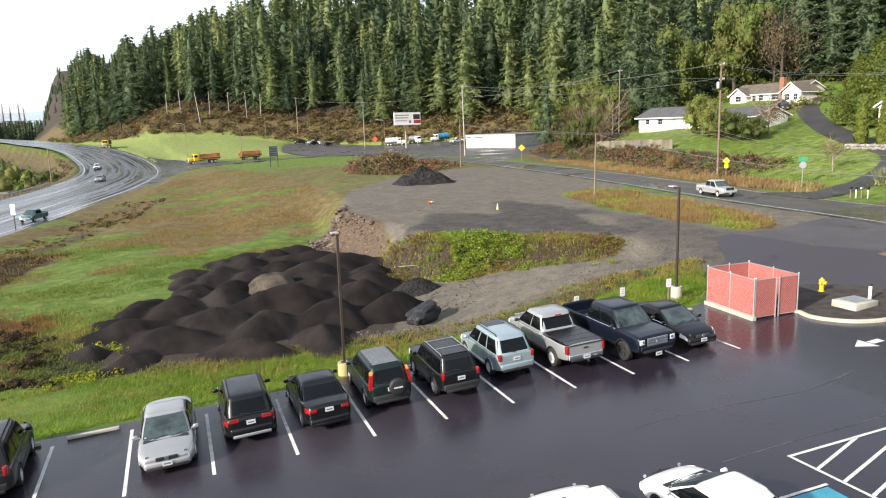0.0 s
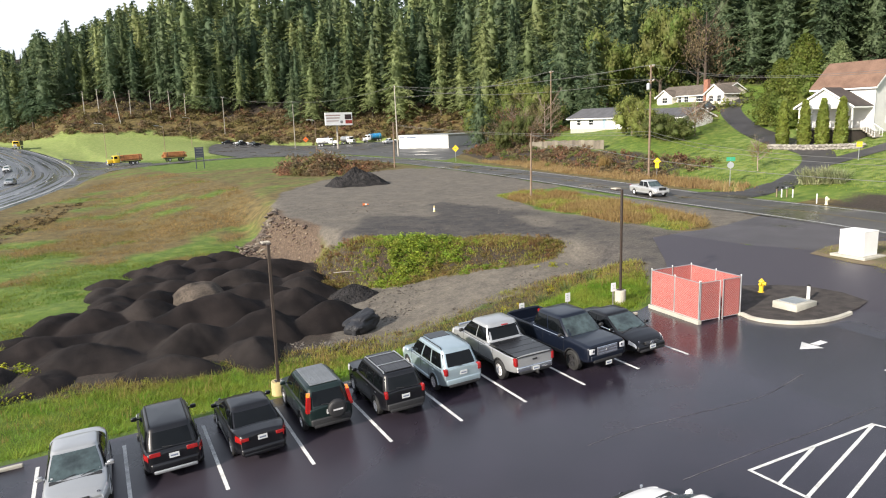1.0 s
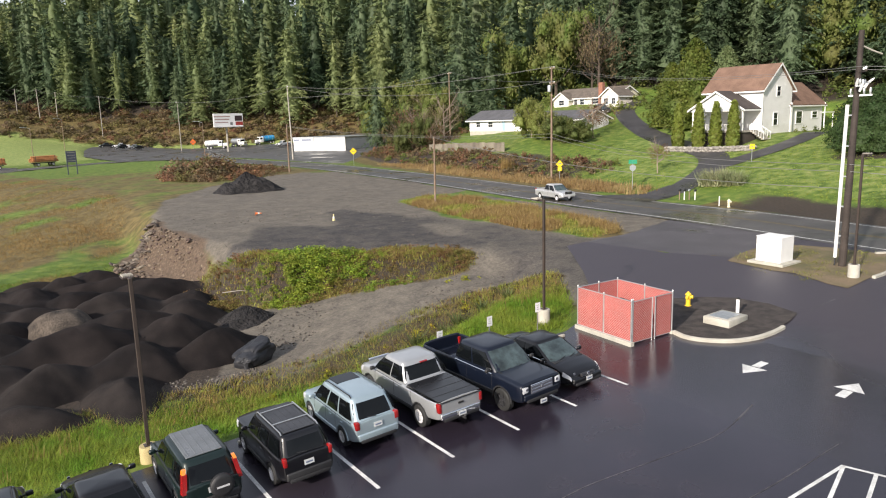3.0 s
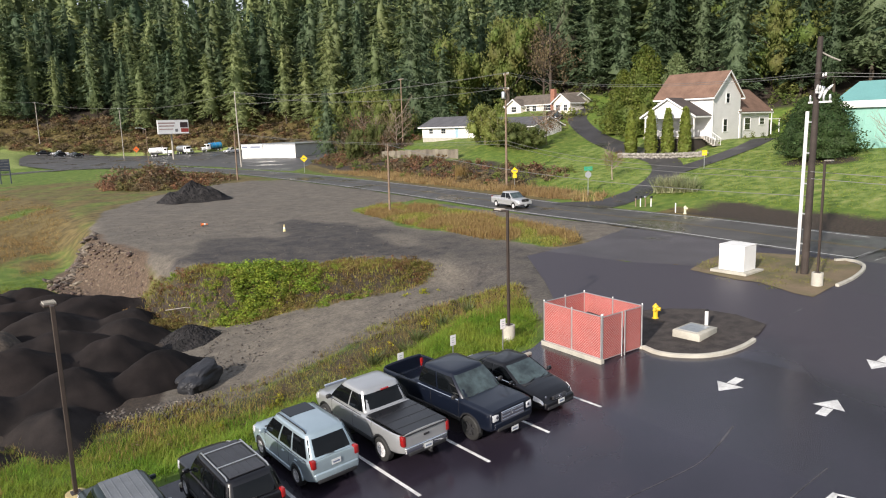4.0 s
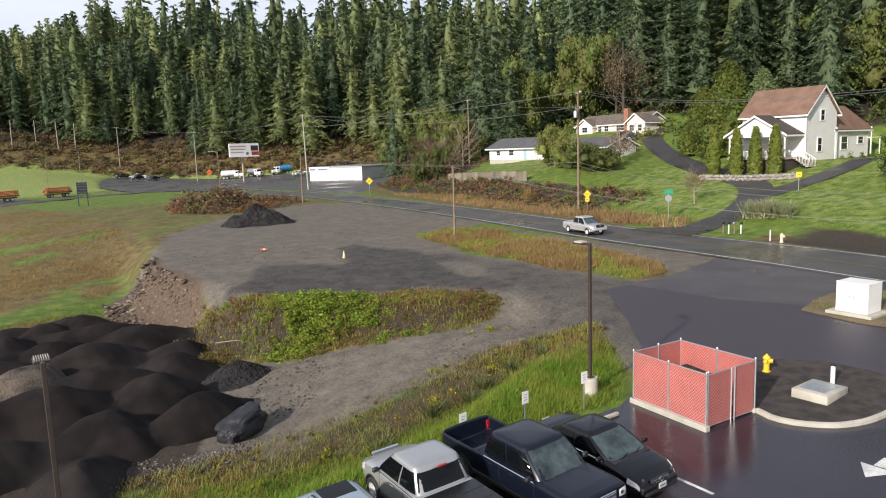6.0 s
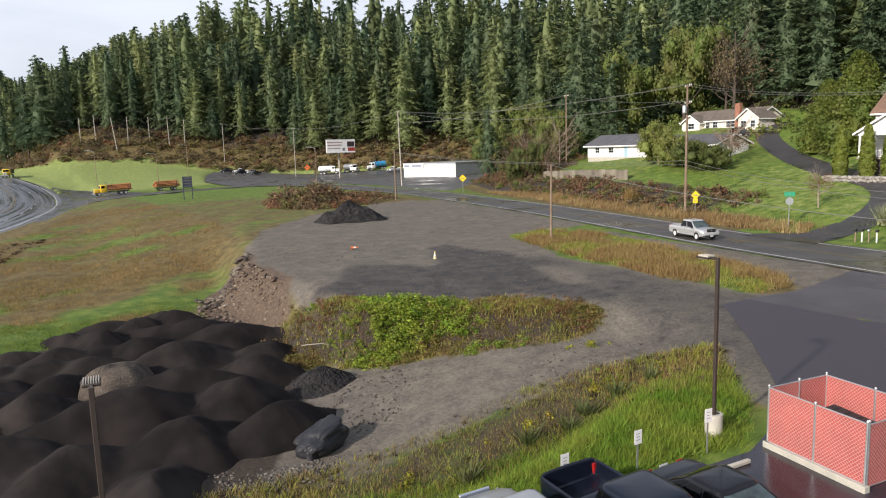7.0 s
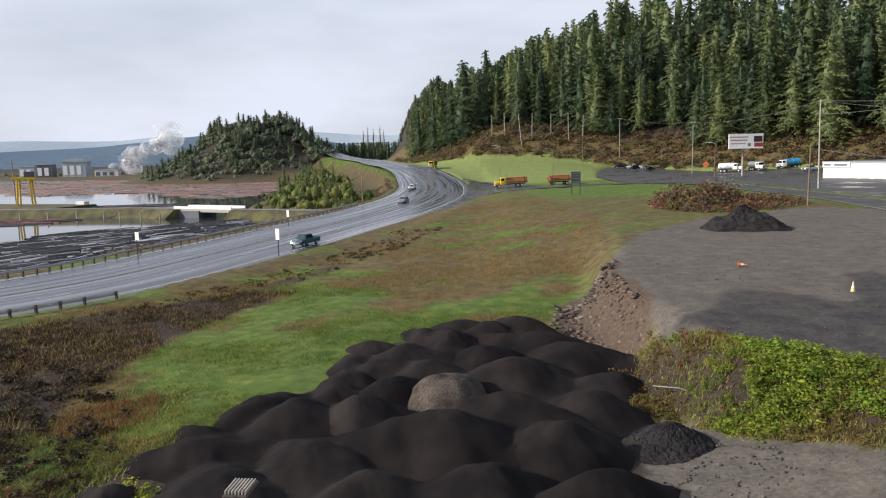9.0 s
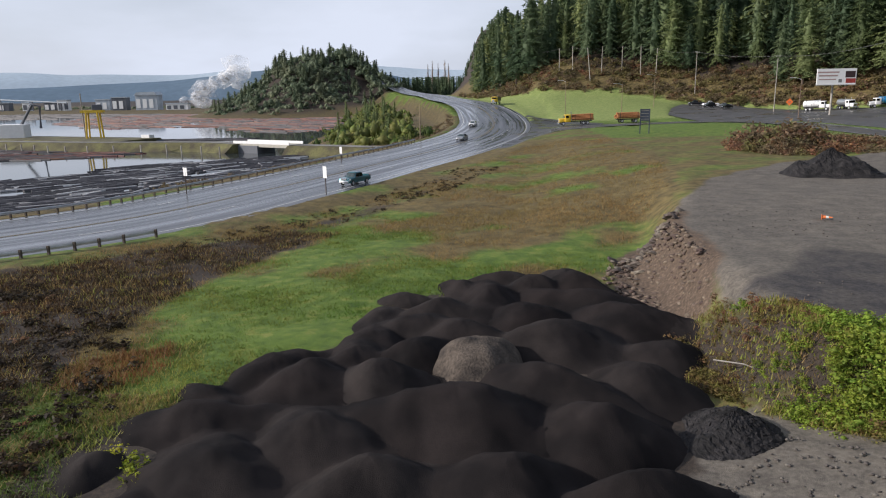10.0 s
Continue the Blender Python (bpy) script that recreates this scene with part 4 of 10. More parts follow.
        for u in s.get("handles", (0.5, 0.2)):
            bm = B()
            box(bm, (xD + u * (xA - xD), side * W * 0.995, zb - 0.17), (0.19, 0.035, 0.035), 0.012)
            part("door_handle", bm, s.get("handle", P), car)
        # lower cladding
        bm = B()
        x0, x1 = s["axles"][0] + s["r"] * 1.2, s["axles"][1] - s["r"] * 1.2
        box(bm, ((x0 + x1) / 2, side * W * 0.985, s.get("sill", 0.22) + 0.09), (x1 - x0, 0.05, 0.14), 0.02)
        part("side_skirt", bm, s.get("clad", P), car)
        # lights
        for zz, hh, yy, ww, mt in s["tail"]:
            bm = B()
            if s.get("wrap"):
                bm.free()
                bm = skin_patch(s, np.linspace(-L + 0.015, -L + 0.3, 6), (4.6, 5.2, 5.8, 6.5), side)
                box(bm, (-L - 0.004, side * (W * 0.8 - ww / 2), zz), (0.03, ww, hh * 0.85), 0.012)
            elif hh > 0.4:
                # tall lamp up the rear pillar, leaning in with it
                plate(bm, [(-L + 0.02, side * W * 0.96, zz - hh / 2), (-L + 0.1, side * W * 0.86, zz + hh / 2), (-L + 0.24, side * W * 0.88, zz + hh / 2), (-L + 0.17, side * W * 0.985, zz - hh / 2)], (0, -side, 0), 0.13)
            else:
                box(bm, (-L + 0.085, side * (W * (0.91 if s.get("bed") else 0.885) - ww / 2), zz), (0.2, ww, hh * 0.9), 0.035, seg=2)
            part("tail_light", bm, mt, car, smooth=True)
        zz, hh, ww, dep = s["head"]
        bm = B()
        if not s.get("square"):
            bm.free()
            bm = skin_patch(s, np.linspace(L - 0.46, L - 0.02, 8), (4.6, 5.2, 5.8, 6.4, 7.0), side)
        else:
            box(bm, (L - dep / 2 - 0.0, side * (W * 0.9 - ww / 2), zz), (dep, ww, hh), min(hh, ww, dep) * 0.2, seg=2)
        lamp_ = part("headlight", bm, LAMP, car, smooth=True)
        bm = B()
        lathe(bm, [(0.005, 0.0), (0.05, 0.0), (0.055, 0.02), (0.005, 0.025)], 10, Matrix.Translation((L - (-0.005 if s.get("square") else 0.1), side * (W * 0.86 - ww / 2), zz + 0.02)) @ Matrix.Rotation(radians(90), 4, "Y"))
        part("reflector", bm, CHROME, lamp_)
        # door gaps and the dark strip under the side windows
        x0_, x1_ = s["axles"][0] + s["r"] * 1.3, s["axles"][1] - s["r"] * 1.25
        for gx in s.get("gaps", (x1_, (x0_ + x1_) / 2 - 0.1, x0_)):
            part("door_gap", skin_patch(s, (gx, gx + 0.014), (3.0, 4, 5, 6, 6.9), side, 0.002), TRIM, car)
        part("belt_strip", skin_patch(s, np.linspace(xD + 0.2, xA - 0.25, 6), (6.75, 7.1), side, 0.006), TRIM if not s.get("chrome") else CHROME, car)
        for ax in s["axles"]:
            bm = B()
            R_ = s["r"] * 1.15
            rows_ = []
            for k in range(15):
                th = math.pi * (k / 14)
                c_, q_ = math.cos(th), math.sin(th)
                rows_.append([bm.verts.new((ax + (R_ + o) * c_, side * (W + h), s["r"] + (R_ + o) * q_)) for o, h in ((-0.02, -0.03), (-0.015, 0.008), (0.035, 0.008), (0.045, -0.03))])
            for r0, r1 in zip(rows_, rows_[1:]):
                for k in range(3):
                    bm.faces.new((r0[k], r0[k + 1], r1[k + 1], r1[k]))
            bmesh.ops.recalc_face_normals(bm, faces=bm.faces)
            part("wheel_arch_trim", bm, s.get("clad", P), car, smooth=True)
        if s.get("rails"):
            bm = B()
            tube(bm, [(xB - 0.2, side * wr * 0.86, zr), (xB - 0.3, side * wr * 0.86, zr + 0.06), (xC + 0.25, side * wr * 0.86, zr + 0.06), (xC + 0.15, side * wr * 0.86, zr)], 0.022, 6)
            part("roof_rail", bm, s["rails"], car)
    # bumpers, grille, plates
    bh = s.get("bump", 0.34)
    for sg, name in ((1, "front_bumper"), (-1, "rear_bumper")):
        bm = B()
        box(bm, (0, 0, 0), (0.24, W * 1.66, bh * (0.8 if s.get("wrap") else 0.62)), 0.1 if s.get("wrap") else 0.06, seg=4)
        for v in bm.verts:
            v.co.x -= sg * 0.1 * (abs(v.co.y) / W) ** 3
        part(name, bm, s.get("bumper", P), car, at=Matrix.Translation((sg * (L - 0.04), 0, s.get("sill", 0.22) + bh * 0.55)), smooth=True)
        bm = B()
        box(bm, (sg * (L - 0.0), 0, s.get("sill", 0.22) + 0.1), (0.13, W * 1.45, 0.12), 0.03, seg=2)
        part("valance", bm, s.get("skid", TRIM) if sg < 0 else TRIM, car, smooth=True)
    bm = B()
    box(bm, (xA - 0.02, 0, zb - 0.035), (0.2, wb * 1.72, 0.05), 0.015)
    part("cowl", bm, TRIM, car)
    for wy in (-0.42, 0.16):
        bm = B()
        tube(bm, [(xA - 0.02, wy * W, zb + 0.0), (xA - 0.12, (wy + 0.42) * W, zb + 0.055)], 0.01, 5)
        part("wiper", bm, TRIM, car)
    bm = B()
    tube(bm, [(xD - 0.005, 0.0, zb + 0.07), (xD + 0.03, 0.35 * W, zb + 0.1)], 0.012, 5)
    part("wiper", bm, TRIM, car) if s.get("kind") in ("suv", "minivan") else bm.free()
    bm = B()
    gz_, gh, gw = s["grille"]
    box(bm, (L - 0.03, 0, gz_), (0.1, gw, gh), 0.02)
    grille = part("grille", bm, s.get("grille_mat", TRIM), car)
    for k in range(3):
        bm = B()
        box(bm, (L + 0.022, 0, gz_ + gh * (k - 1) * 0.3), (0.02, gw * 0.94, gh * 0.08), 0.0)
        part("slat", bm, CHROME if s.get("chrome") else TRIM, grille)
    bm = B()
    lathe(bm, [(0.001, 0.0), (0.08, 0.0), (0.075, 0.015), (0.001, 0.018)], 14, Matrix.Translation((L + 0.03, 0, gz_ + 0.01)) @ Matrix.Rotation(radians(90), 4, "Y"))
    part("badge", bm, CHROME, car)
    for sg, zz in ((1, s.get("plate_f", 0.45)), (-1, s.get("plate_r", 0.8))):
        bm = B()
        off = 0.075 if sg > 0 else s.get("plate_out", 0.03)
        box(bm, (sg * (L + off), 0, zz), (0.014, 0.31, 0.16), 0.0)
        pl = part("number_plate", bm, PLATE, car)
        bm = B()
        box(bm, (sg * (L + off + 0.009), 0, zz - 0.005), (0.004, 0.22, 0.05), 0.0)
        part("print_bar", bm, BAR, pl)
    tyre, rim = wheel_meshes(s["r"], s.get("tw", 0.22), s.get("rim", ALLOY), s.get("spokes", 5))
    for ax in s["axles"]:
        for side in (1, -1):
            add_wheel(car, tyre, rim, ax, side * (W - s.get("tw", 0.22) * 0.42), s["r"], side)
    # dark underside
    bm = B()
    box(bm, (0, 0, s.get("sill", 0.22) + 0.05), (s["L"] - 0.7, s["W"] - 0.5, 0.12))
    part("underbody", bm, TRIM, car)
    return car


def sedan(paint_, **k):
    d = dict(kind="car", paint=paint_, L=4.7, W=1.82, H=1.44, r=0.32, axles=(-1.32, 1.4), belt=0.93,
             top=[(-2.35, 0.8), (-2.31, 0.92), (-2.2, 1.0), (-1.75, 1.03), (-1.3, 0.99), (0.7, 0.95), (1.1, 0.93), (1.6, 0.85), (2.0, 0.76), (2.22, 0.67), (2.32, 0.57), (2.35, 0.48)],
             cab=(1.35, 0.3, -0.85, -1.85), posts=[0.52, 0.2], tail=[(0.85, 0.14, 0.76, 0.28, REDLENS)], head=(0.68, 0.1, 0.36, 0.34),
             grille=(0.6, 0.13, 0.7), plate_r=0.84, rim=ALLOY, nose=0.75, taper=0.24, wrap=1)
    d.update(k)
    return d


def suv(paint_, **k):
    d = dict(kind="suv", paint=paint_, L=4.45, W=1.82, H=1.68, r=0.35, axles=(-1.28, 1.34), belt=1.05, sill=0.3, rim=ALLOY,
             top=[(-2.22, 0.98), (-2.18, 1.04), (-1.9, 1.05), (0.9, 1.04), (1.1, 1.03), (1.9, 0.93), (2.16, 0.82), (2.22, 0.66)],
             cab=(1.22, 0.55, -1.75, -2.14), posts=[0.62, 0.34], roofw=0.77, tail=[(1.0, 0.3, 0.88, 0.2, REDLENS)], head=(0.8, 0.16, 0.3, 0.3),
             grille=(0.72, 0.2, 0.85), bumper=TRIM, clad=TRIM, plate_r=0.86, bump=0.42, nose=0.5, taper=0.15, handles=(0.5, 0.24))
    d.update(k)
    return d


def pickup(paint_, **k):
    d = dict(kind="pickup", paint=paint_, L=5.8, W=2.0, H=1.9, r=0.41, axles=(-1.75, 1.9), belt=1.24, sill=0.45, tw=0.27,
             top=[(-2.9, 1.16), (-2.88, 1.2), (-0.75, 1.2), (0.2, 1.2), (1.3, 1.2), (2.3, 1.14), (2.8, 1.06), (2.9, 0.9)],
             bed=(-2.82, -0.8, 0.72), cab=(1.55, 0.75, -0.45, -0.78), posts=[0.46], roofw=0.76, tail=[(1.0, 0.38, 0.93, 0.13, REDLENS)],
             head=(0.95, 0.24, 0.34, 0.2), grille=(0.95, 0.3, 0.95), grille_mat=CHROME, bumper=CHROME, plate_r=0.66, plate_out=0.08, bump=0.4,
             nose=0.3, taper=0.07, handles=(0.56, 0.2), mirror=TRIM)
    d.update(k)
    return d


def parked(x, y, heading, slope=True):
    """Pose on the lot: heading in degrees from +x."""
    z = hz(x, y)
    n = Vector((-(hz(x + 1, y) - hz(x - 1, y)) / 2, -(hz(x, y + 1) - hz(x, y - 1)) / 2 if slope else 0, 1)).normalized()
    f = Vector((math.cos(radians(heading)), math.sin(radians(heading)), 0))
    f = (f - n * f.dot(n)).normalized()
    l = n.cross(f)
    return Matrix(((f.x, l.x, n.x, x), (f.y, l.y, n.y, y), (f.z, l.z, n.z, z + 0.01), (0, 0, 0, 1)))


BLACKP = paint("black_car_paint", (0.006, 0.006, 0.008), 0.1)
NAVYP = paint("navy_car_paint", (0.006, 0.009, 0.019), 0.2)
GREENP = paint("dark_green_car_paint", (0.008, 0.018, 0.017), 0.2)
SILVERP = paint("silver_car_paint", (0.4, 0.41, 0.42), 0.5)
LBLUEP = paint("pale_blue_car_paint", (0.36, 0.45, 0.5), 0.5)
GREYP = paint("charcoal_car_paint", (0.02, 0.02, 0.022), 0.3)
WHITEP = paint("white_car_paint", (0.8, 0.8, 0.8))
CREAMP = paint("warm_silver_paint", (0.55, 0.55, 0.56), 0.5)
TEALP = paint("teal_car_paint", (0.03, 0.12, 0.15), 0.3)
LOTG = "cars parked in the lot"

vehicle(suv(GREYP, kind="minivan", L=4.9, W=1.95, H=1.76, tail=[(1.05, 0.36, 0.9, 0.14, REDLENS)], rails=TRIM),
        "dark minivan parked nose-in on wet asphalt", "minivan", parked(-7.0, 3.9, 92), LOTG)
vehicle(sedan(SILVERP, L=4.55), "silver compact sedan backed into its parking bay", "car", parked(-1.35, 3.05, -91), LOTG)
vehicle(suv(BLACKP, rails=TRIM, wrap=1, skid=GALV, bumper=BLACKP, tail=[(0.98, 0.17, 0.8, 0.34, REDLENS)], L=4.5, W=1.84), "charcoal compact suv with silver rear skid plate parked nose-in", "suv", parked(1.45, 3.9, 90), LOTG)
vehicle(sedan(BLACKP, L=4.6, skid=BLACKP), "black sedan parked nose-in with red tail lights", "car", parked(4.15, 3.6, 91), LOTG)
crv = vehicle(suv(GREENP, tail=[(1.2, 0.56, 0.93, 0.12, REDLENS)], roof=mat("grey_roof", (0.16, 0.17, 0.18), 0.3, 0.2), L=4.3, W=1.78),
              "dark green suv with spare wheel on its tailgate", "suv", parked(6.75, 4.0, 89.5), LOTG)
bm = B()
lathe(bm, [(0.02, 0.0), (0.3, 0.0), (0.34, 0.05), (0.34, 0.16), (0.3, 0.2), (0.24, 0.215), (0.02, 0.215)], 22,
      Matrix.Translation((-2.13, -0.22, 0.92)) @ Matrix.Rotation(radians(-90), 4, "Y"))
for side in (1, -1):
    bm_ = B()
    plate(bm_, [(-2.05, side * 0.775, 1.48), (-2.0, side * 0.74, 1.6), (-1.9, side * 0.75, 1.6), (-1.92, side * 0.785, 1.48)], (0, -side, 0), 0.1)
    part("indicator", bm_, AMBER, crv, "amber indicator lamp")
spare = part("spare_wheel_cover", bm, TRIM, crv, "black round spare wheel cover", True)
bm = B()
box(bm, (-2.352, -0.22, 0.92), (0.006, 0.36, 0.06))
part("print_bar", bm, ALLOY, spare)
boxy = vehicle(suv(BLACKP, L=4.4, H=1.67, W=1.78, rails=GALV, roof=mat("ribbed_roof", (0.04, 0.04, 0.045), 0.35, 0.2), belt=1.08, tail=[(1.0, 0.3, 0.92, 0.13, REDLENS)],
            top=[(-2.2, 1.02), (-2.16, 1.08), (1.0, 1.08), (1.9, 1.03), (2.14, 0.98), (2.2, 0.75)], cab=(1.1, 0.6, -1.85, -2.12), grille=(0.82, 0.18, 1.0)),
        "black boxy suv with silver roof rails", "suv", parked(9.5, 3.65, 89), LOTG)
for x in (0.15, -0.95):
    bm = B()
    tube(bm, [(x, -0.6, 1.735), (x, 0.6, 1.735)], 0.022, 6)
    part("cross_bar", bm, GALV, boxy)
esc = vehicle(suv(LBLUEP, L=4.4, rails=TRIM, tail=[(0.95, 0.3, 0.9, 0.16, REDLENS)], clad=LBLUEP, bumper=LBLUEP, H=1.72),
              "pale blue suv with dark windows and sunroof", "suv", parked(12.3, 4.4, 89), LOTG)
bm = B()
box(bm, (0.12, 0, 1.755), (0.72, 0.9, 0.03), 0.008)
part("sunroof", bm, GLASS, esc)
ram = vehicle(pickup(SILVERP, cab=(1.75, 0.95, -0.4, -0.75), posts=[0.42], clad=TRIM, taper=0.16, nose=0.75, top=[(-2.9, 1.16), (-2.88, 1.2), (-0.75, 1.2), (0.2, 1.2), (1.3, 1.22), (1.9, 1.2), (2.4, 1.12), (2.75, 1.0), (2.86, 0.88), (2.9, 0.7)]), "silver pickup truck with black bed cover", "pickup", parked(15.1, 4.25, 89), LOTG)
bm = B()
box(bm, (-1.83, 0, 1.225), (2.06, 1.72, 0.035), 0.012, seg=2)
part("bed_cover", bm, mat("bed_vinyl", (0.012, 0.012, 0.014), 0.3, var=0.15, scale=3, bump=0.02), ram, "black bed cover")
for x in (-1.3, -1.85, -2.4):
    bm = B()
    box(bm, (x, 0, 1.245), (0.03, 1.7, 0.008))
    part("cover_seam", bm, TRIM, ram)
bm = B()
box(bm, (-2.915, 0, 1.02), (0.03, 0.22, 0.07), 0.01)
part("tailgate_handle", bm, TRIM, ram)
bm = B()
box(bm, (-2.91, 0, 1.19), (0.05, 1.66, 0.04), 0.012)
part("tailgate_cap", bm, TRIM, ram)
bm = B()
box(bm, (-0.62, 0, 1.86), (0.08, 0.3, 0.05), 0.01)
part("brake_light", bm, REDLENS, ram)
bm = B()
tube(bm, [(-2.95, 0, 0.5), (-3.15, 0, 0.5)], 0.04, 8)
lathe(bm, [(0.02, 0.5), (0.03, 0.55), (0.05, 0.6), (0.02, 0.65)], 10, Matrix.Translation((-3.12, 0, 0)))
part("tow_hitch", bm, TRIM, ram)
ford = vehicle(pickup(NAVYP, L=6.1, W=2.03, H=2.0, belt=1.32, sill=0.5, r=0.43, rim=STEELW, head=(1.02, 0.26, 0.3, 0.2), grille=(0.98, 0.36, 1.05), bumper=NAVYP,
                      top=[(-3.05, 1.26), (-3.02, 1.3), (-1.0, 1.3), (0.2, 1.28), (1.5, 1.28), (2.6, 1.25), (2.98, 1.21), (3.05, 1.16)], chrome=1, bed=(-2.95, -1.02, 0.78), axles=(-1.9, 2.0),
                      cab=(1.72, 0.95, -0.7, -0.98), posts=[0.48], clad=TRIM, square=1), "dark navy crew-cab pickup backed into its bay", "pickup", parked(17.95, 3.55, -89), LOTG)
vehicle(sedan(BLACKP, L=4.85, W=1.85, chrome=1, rim=ALLOY), "black sedan backed in beside a navy pickup", "car", parked(20.65, 3.25, -90), LOTG)

# white cars on the near side of the aisle
vehicle(suv(WHITEP, L=4.6, H=1.75, rails=TRIM, roof=WHITEP), "white suv parked across the aisle", "suv", parked(8.35, -9.55, 86), LOTG)
vehicle(sedan(WHITEP, L=4.75, W=1.85, H=1.47), "white sedan parked beside an accessible bay", "car", parked(11.9, -10.0, 93), LOTG)
# on the roads
vehicle(pickup(CREAMP, L=5.4, W=1.9, H=1.78, belt=1.12, sill=0.38, r=0.37, axles=(-1.6, 1.75), posts=[0.5, 0.1], bumper=CREAMP, grille_mat=TRIM,
               top=[(-2.7, 1.06), (-2.68, 1.1), (-0.9, 1.1), (0.2, 1.1), (1.3, 1.1), (2.2, 1.02), (2.6, 0.94), (2.7, 0.8)], bed=(-2.62, -1.0, 0.66), cab=(1.45, 0.7, -0.7, -0.98)),
        "pale silver pickup driving on the damp road", "pickup", parked(57.9, 41.5, -99, False))
vehicle(pickup(TEALP, L=5.4, W=1.9, H=1.75, belt=1.1, sill=0.38, r=0.37, axles=(-1.6, 1.75), posts=[0.5], bumper=CHROME,
               top=[(-2.7, 1.06), (-2.68, 1.1), (-0.9, 1.1), (0.2, 1.1), (1.3, 1.1), (2.2, 1.05), (2.6, 1.0), (2.7, 0.8)], bed=(-2.62, -1.0, 0.66), cab=(1.2, 0.7, -0.7, -0.98)),
        "dark teal pickup on the wet highway", "pickup", parked(-20.5, 97.5, 253, False))
vehicle(suv(WHITEP), "white suv driving on the highway", "suv", parked(-21.5, 214, 268, False))
vehicle(sedan(SILVERP), "grey sedan driving on the highway", "car", parked(-17.0, 168, 262, False))
for x, y, a, sp, lb in ((52, 283, 185, pickup(BLACKP), "dark pickup parked at the roadside"), (56.5, 279, 190, pickup(WHITEP), "white pickup parked at the roadside"),
                        (60.5, 276, 185, sedan(SILVERP), "silver car parked at the roadside"), (60, 268, 205, sedan(GREYP), "dark car parked at the roadside"),
                        (55, 272, 200, suv(GREYP), "dark suv parked at the roadside"),
                        (103, 231, 200, pickup(WHITEP), "white pickup parked on the forecourt"), (109, 226, 200, sedan(BLACKP), "black car parked on the forecourt"),
                        (112, 84, 250, suv(BLACKP), "black suv parked by the hillside garden")):
    vehicle(sp, lb, sp["kind"], parked(x, y, a, False), "cars parked by the road")


def lorry_chassis(veh, length, x0, axles, r=0.5):
    bm = B()
    for s_ in (1, -1):
        box(bm, (x0 + length / 2, s_ * 0.45, 0.95), (length, 0.12, 0.25))
    box(bm, (x0 + length / 2, 0, 0.95), (length, 0.8, 0.1))
    part("chassis", bm, TRIM, veh)
    tyre, rim = wheel_meshes(r, 0.3, ALLOY)
    for ax in axles:
        for s_ in (1, -1):
            add_wheel(veh, tyre, rim, ax, s_ * 1.05, r, s_)


def lorry_cab(veh, paint_, x0):
    """Conventional cab with bonnet; x0: nose."""
    bm = B()
    box(bm, (x0 - 0.85, 0, 1.35), (1.7, 1.5, 1.1), 0.2, seg=3)
    part("bonnet", bm, paint_, veh, smooth=True)
    bm = B()
    box(bm, (x0 - 2.5, 0, 1.9), (1.7, 2.3, 2.1), 0.18, seg=3)
    part("cab", bm, paint_, veh, smooth=True)
    bm = B()
    box(bm, (x0 - 1.645, 0, 2.35), (0.03, 1.9, 0.75), 0.01)
    part("windscreen", bm, GLASS, veh)
    for s_ in (1, -1):
        bm = B()
        box(bm, (x0 - 2.3, s_ * 1.155, 2.35), (0.9, 0.02, 0.65), 0.005)
        part("side_window", bm, GLASS, veh)
        bm = B()
        tube(bm, [(x0 - 3.5, s_ * 0.95, 1.2), (x0 - 3.5, s_ * 0.95, 3.7)], 0.08, 10)
        part("exhaust_stack", bm, CHROME, veh)
        bm = B()
        box(bm, (x0 - 0.1, s_ * 0.6, 1.2), (0.2, 0.3, 0.2), 0.05)
        part("headlight", bm, LAMP, veh)
    bm = B()
    box(bm, (x0, 0, 1.4), (0.06, 1.0, 0.85), 0.02)
    part("grille", bm, CHROME, veh)
    bm = B()
    box(bm, (x0 + 0.05, 0, 0.65), (0.25, 2.3, 0.35), 0.06)
    part("front_bumper", bm, CHROME, veh)


LOGM = mat("fresh_log", (0.46, 0.2, 0.075), 0.85, var=0.35, scale=2, fine=14, bump=0.3, island=0.3)


def log_load(veh, x0, x1, z0, seed):
    rng = random.Random(seed)
    for row, cnt in enumerate((6, 7, 6, 5, 4)):
        for k in range(cnt):
            r = rng.uniform(0.15, 0.21)
            y, z = (k - (cnt - 1) / 2) * 0.38, z0 + row * 0.34 + 0.18
            a, b = x0 + rng.uniform(-0.3, 0.3), x1 + rng.uniform(-0.3, 0.3)
            bm = B()
            tube(bm, [(a, y, z), (b, y + rng.uniform(-0.04, 0.04), z)], [r, r * 0.85], 8)
            part("log", bm, LOGM, veh)
    for x in (x0 + 0.8, x1 - 0.8):
        for s_ in (1, -1):
            bm = B()
            tube(bm, [(x, s_ * 1.25, 1.1), (x, s_ * 1.28, z0 + 1.75)], 0.06, 6)
            part("stake", bm, TRIM, veh)


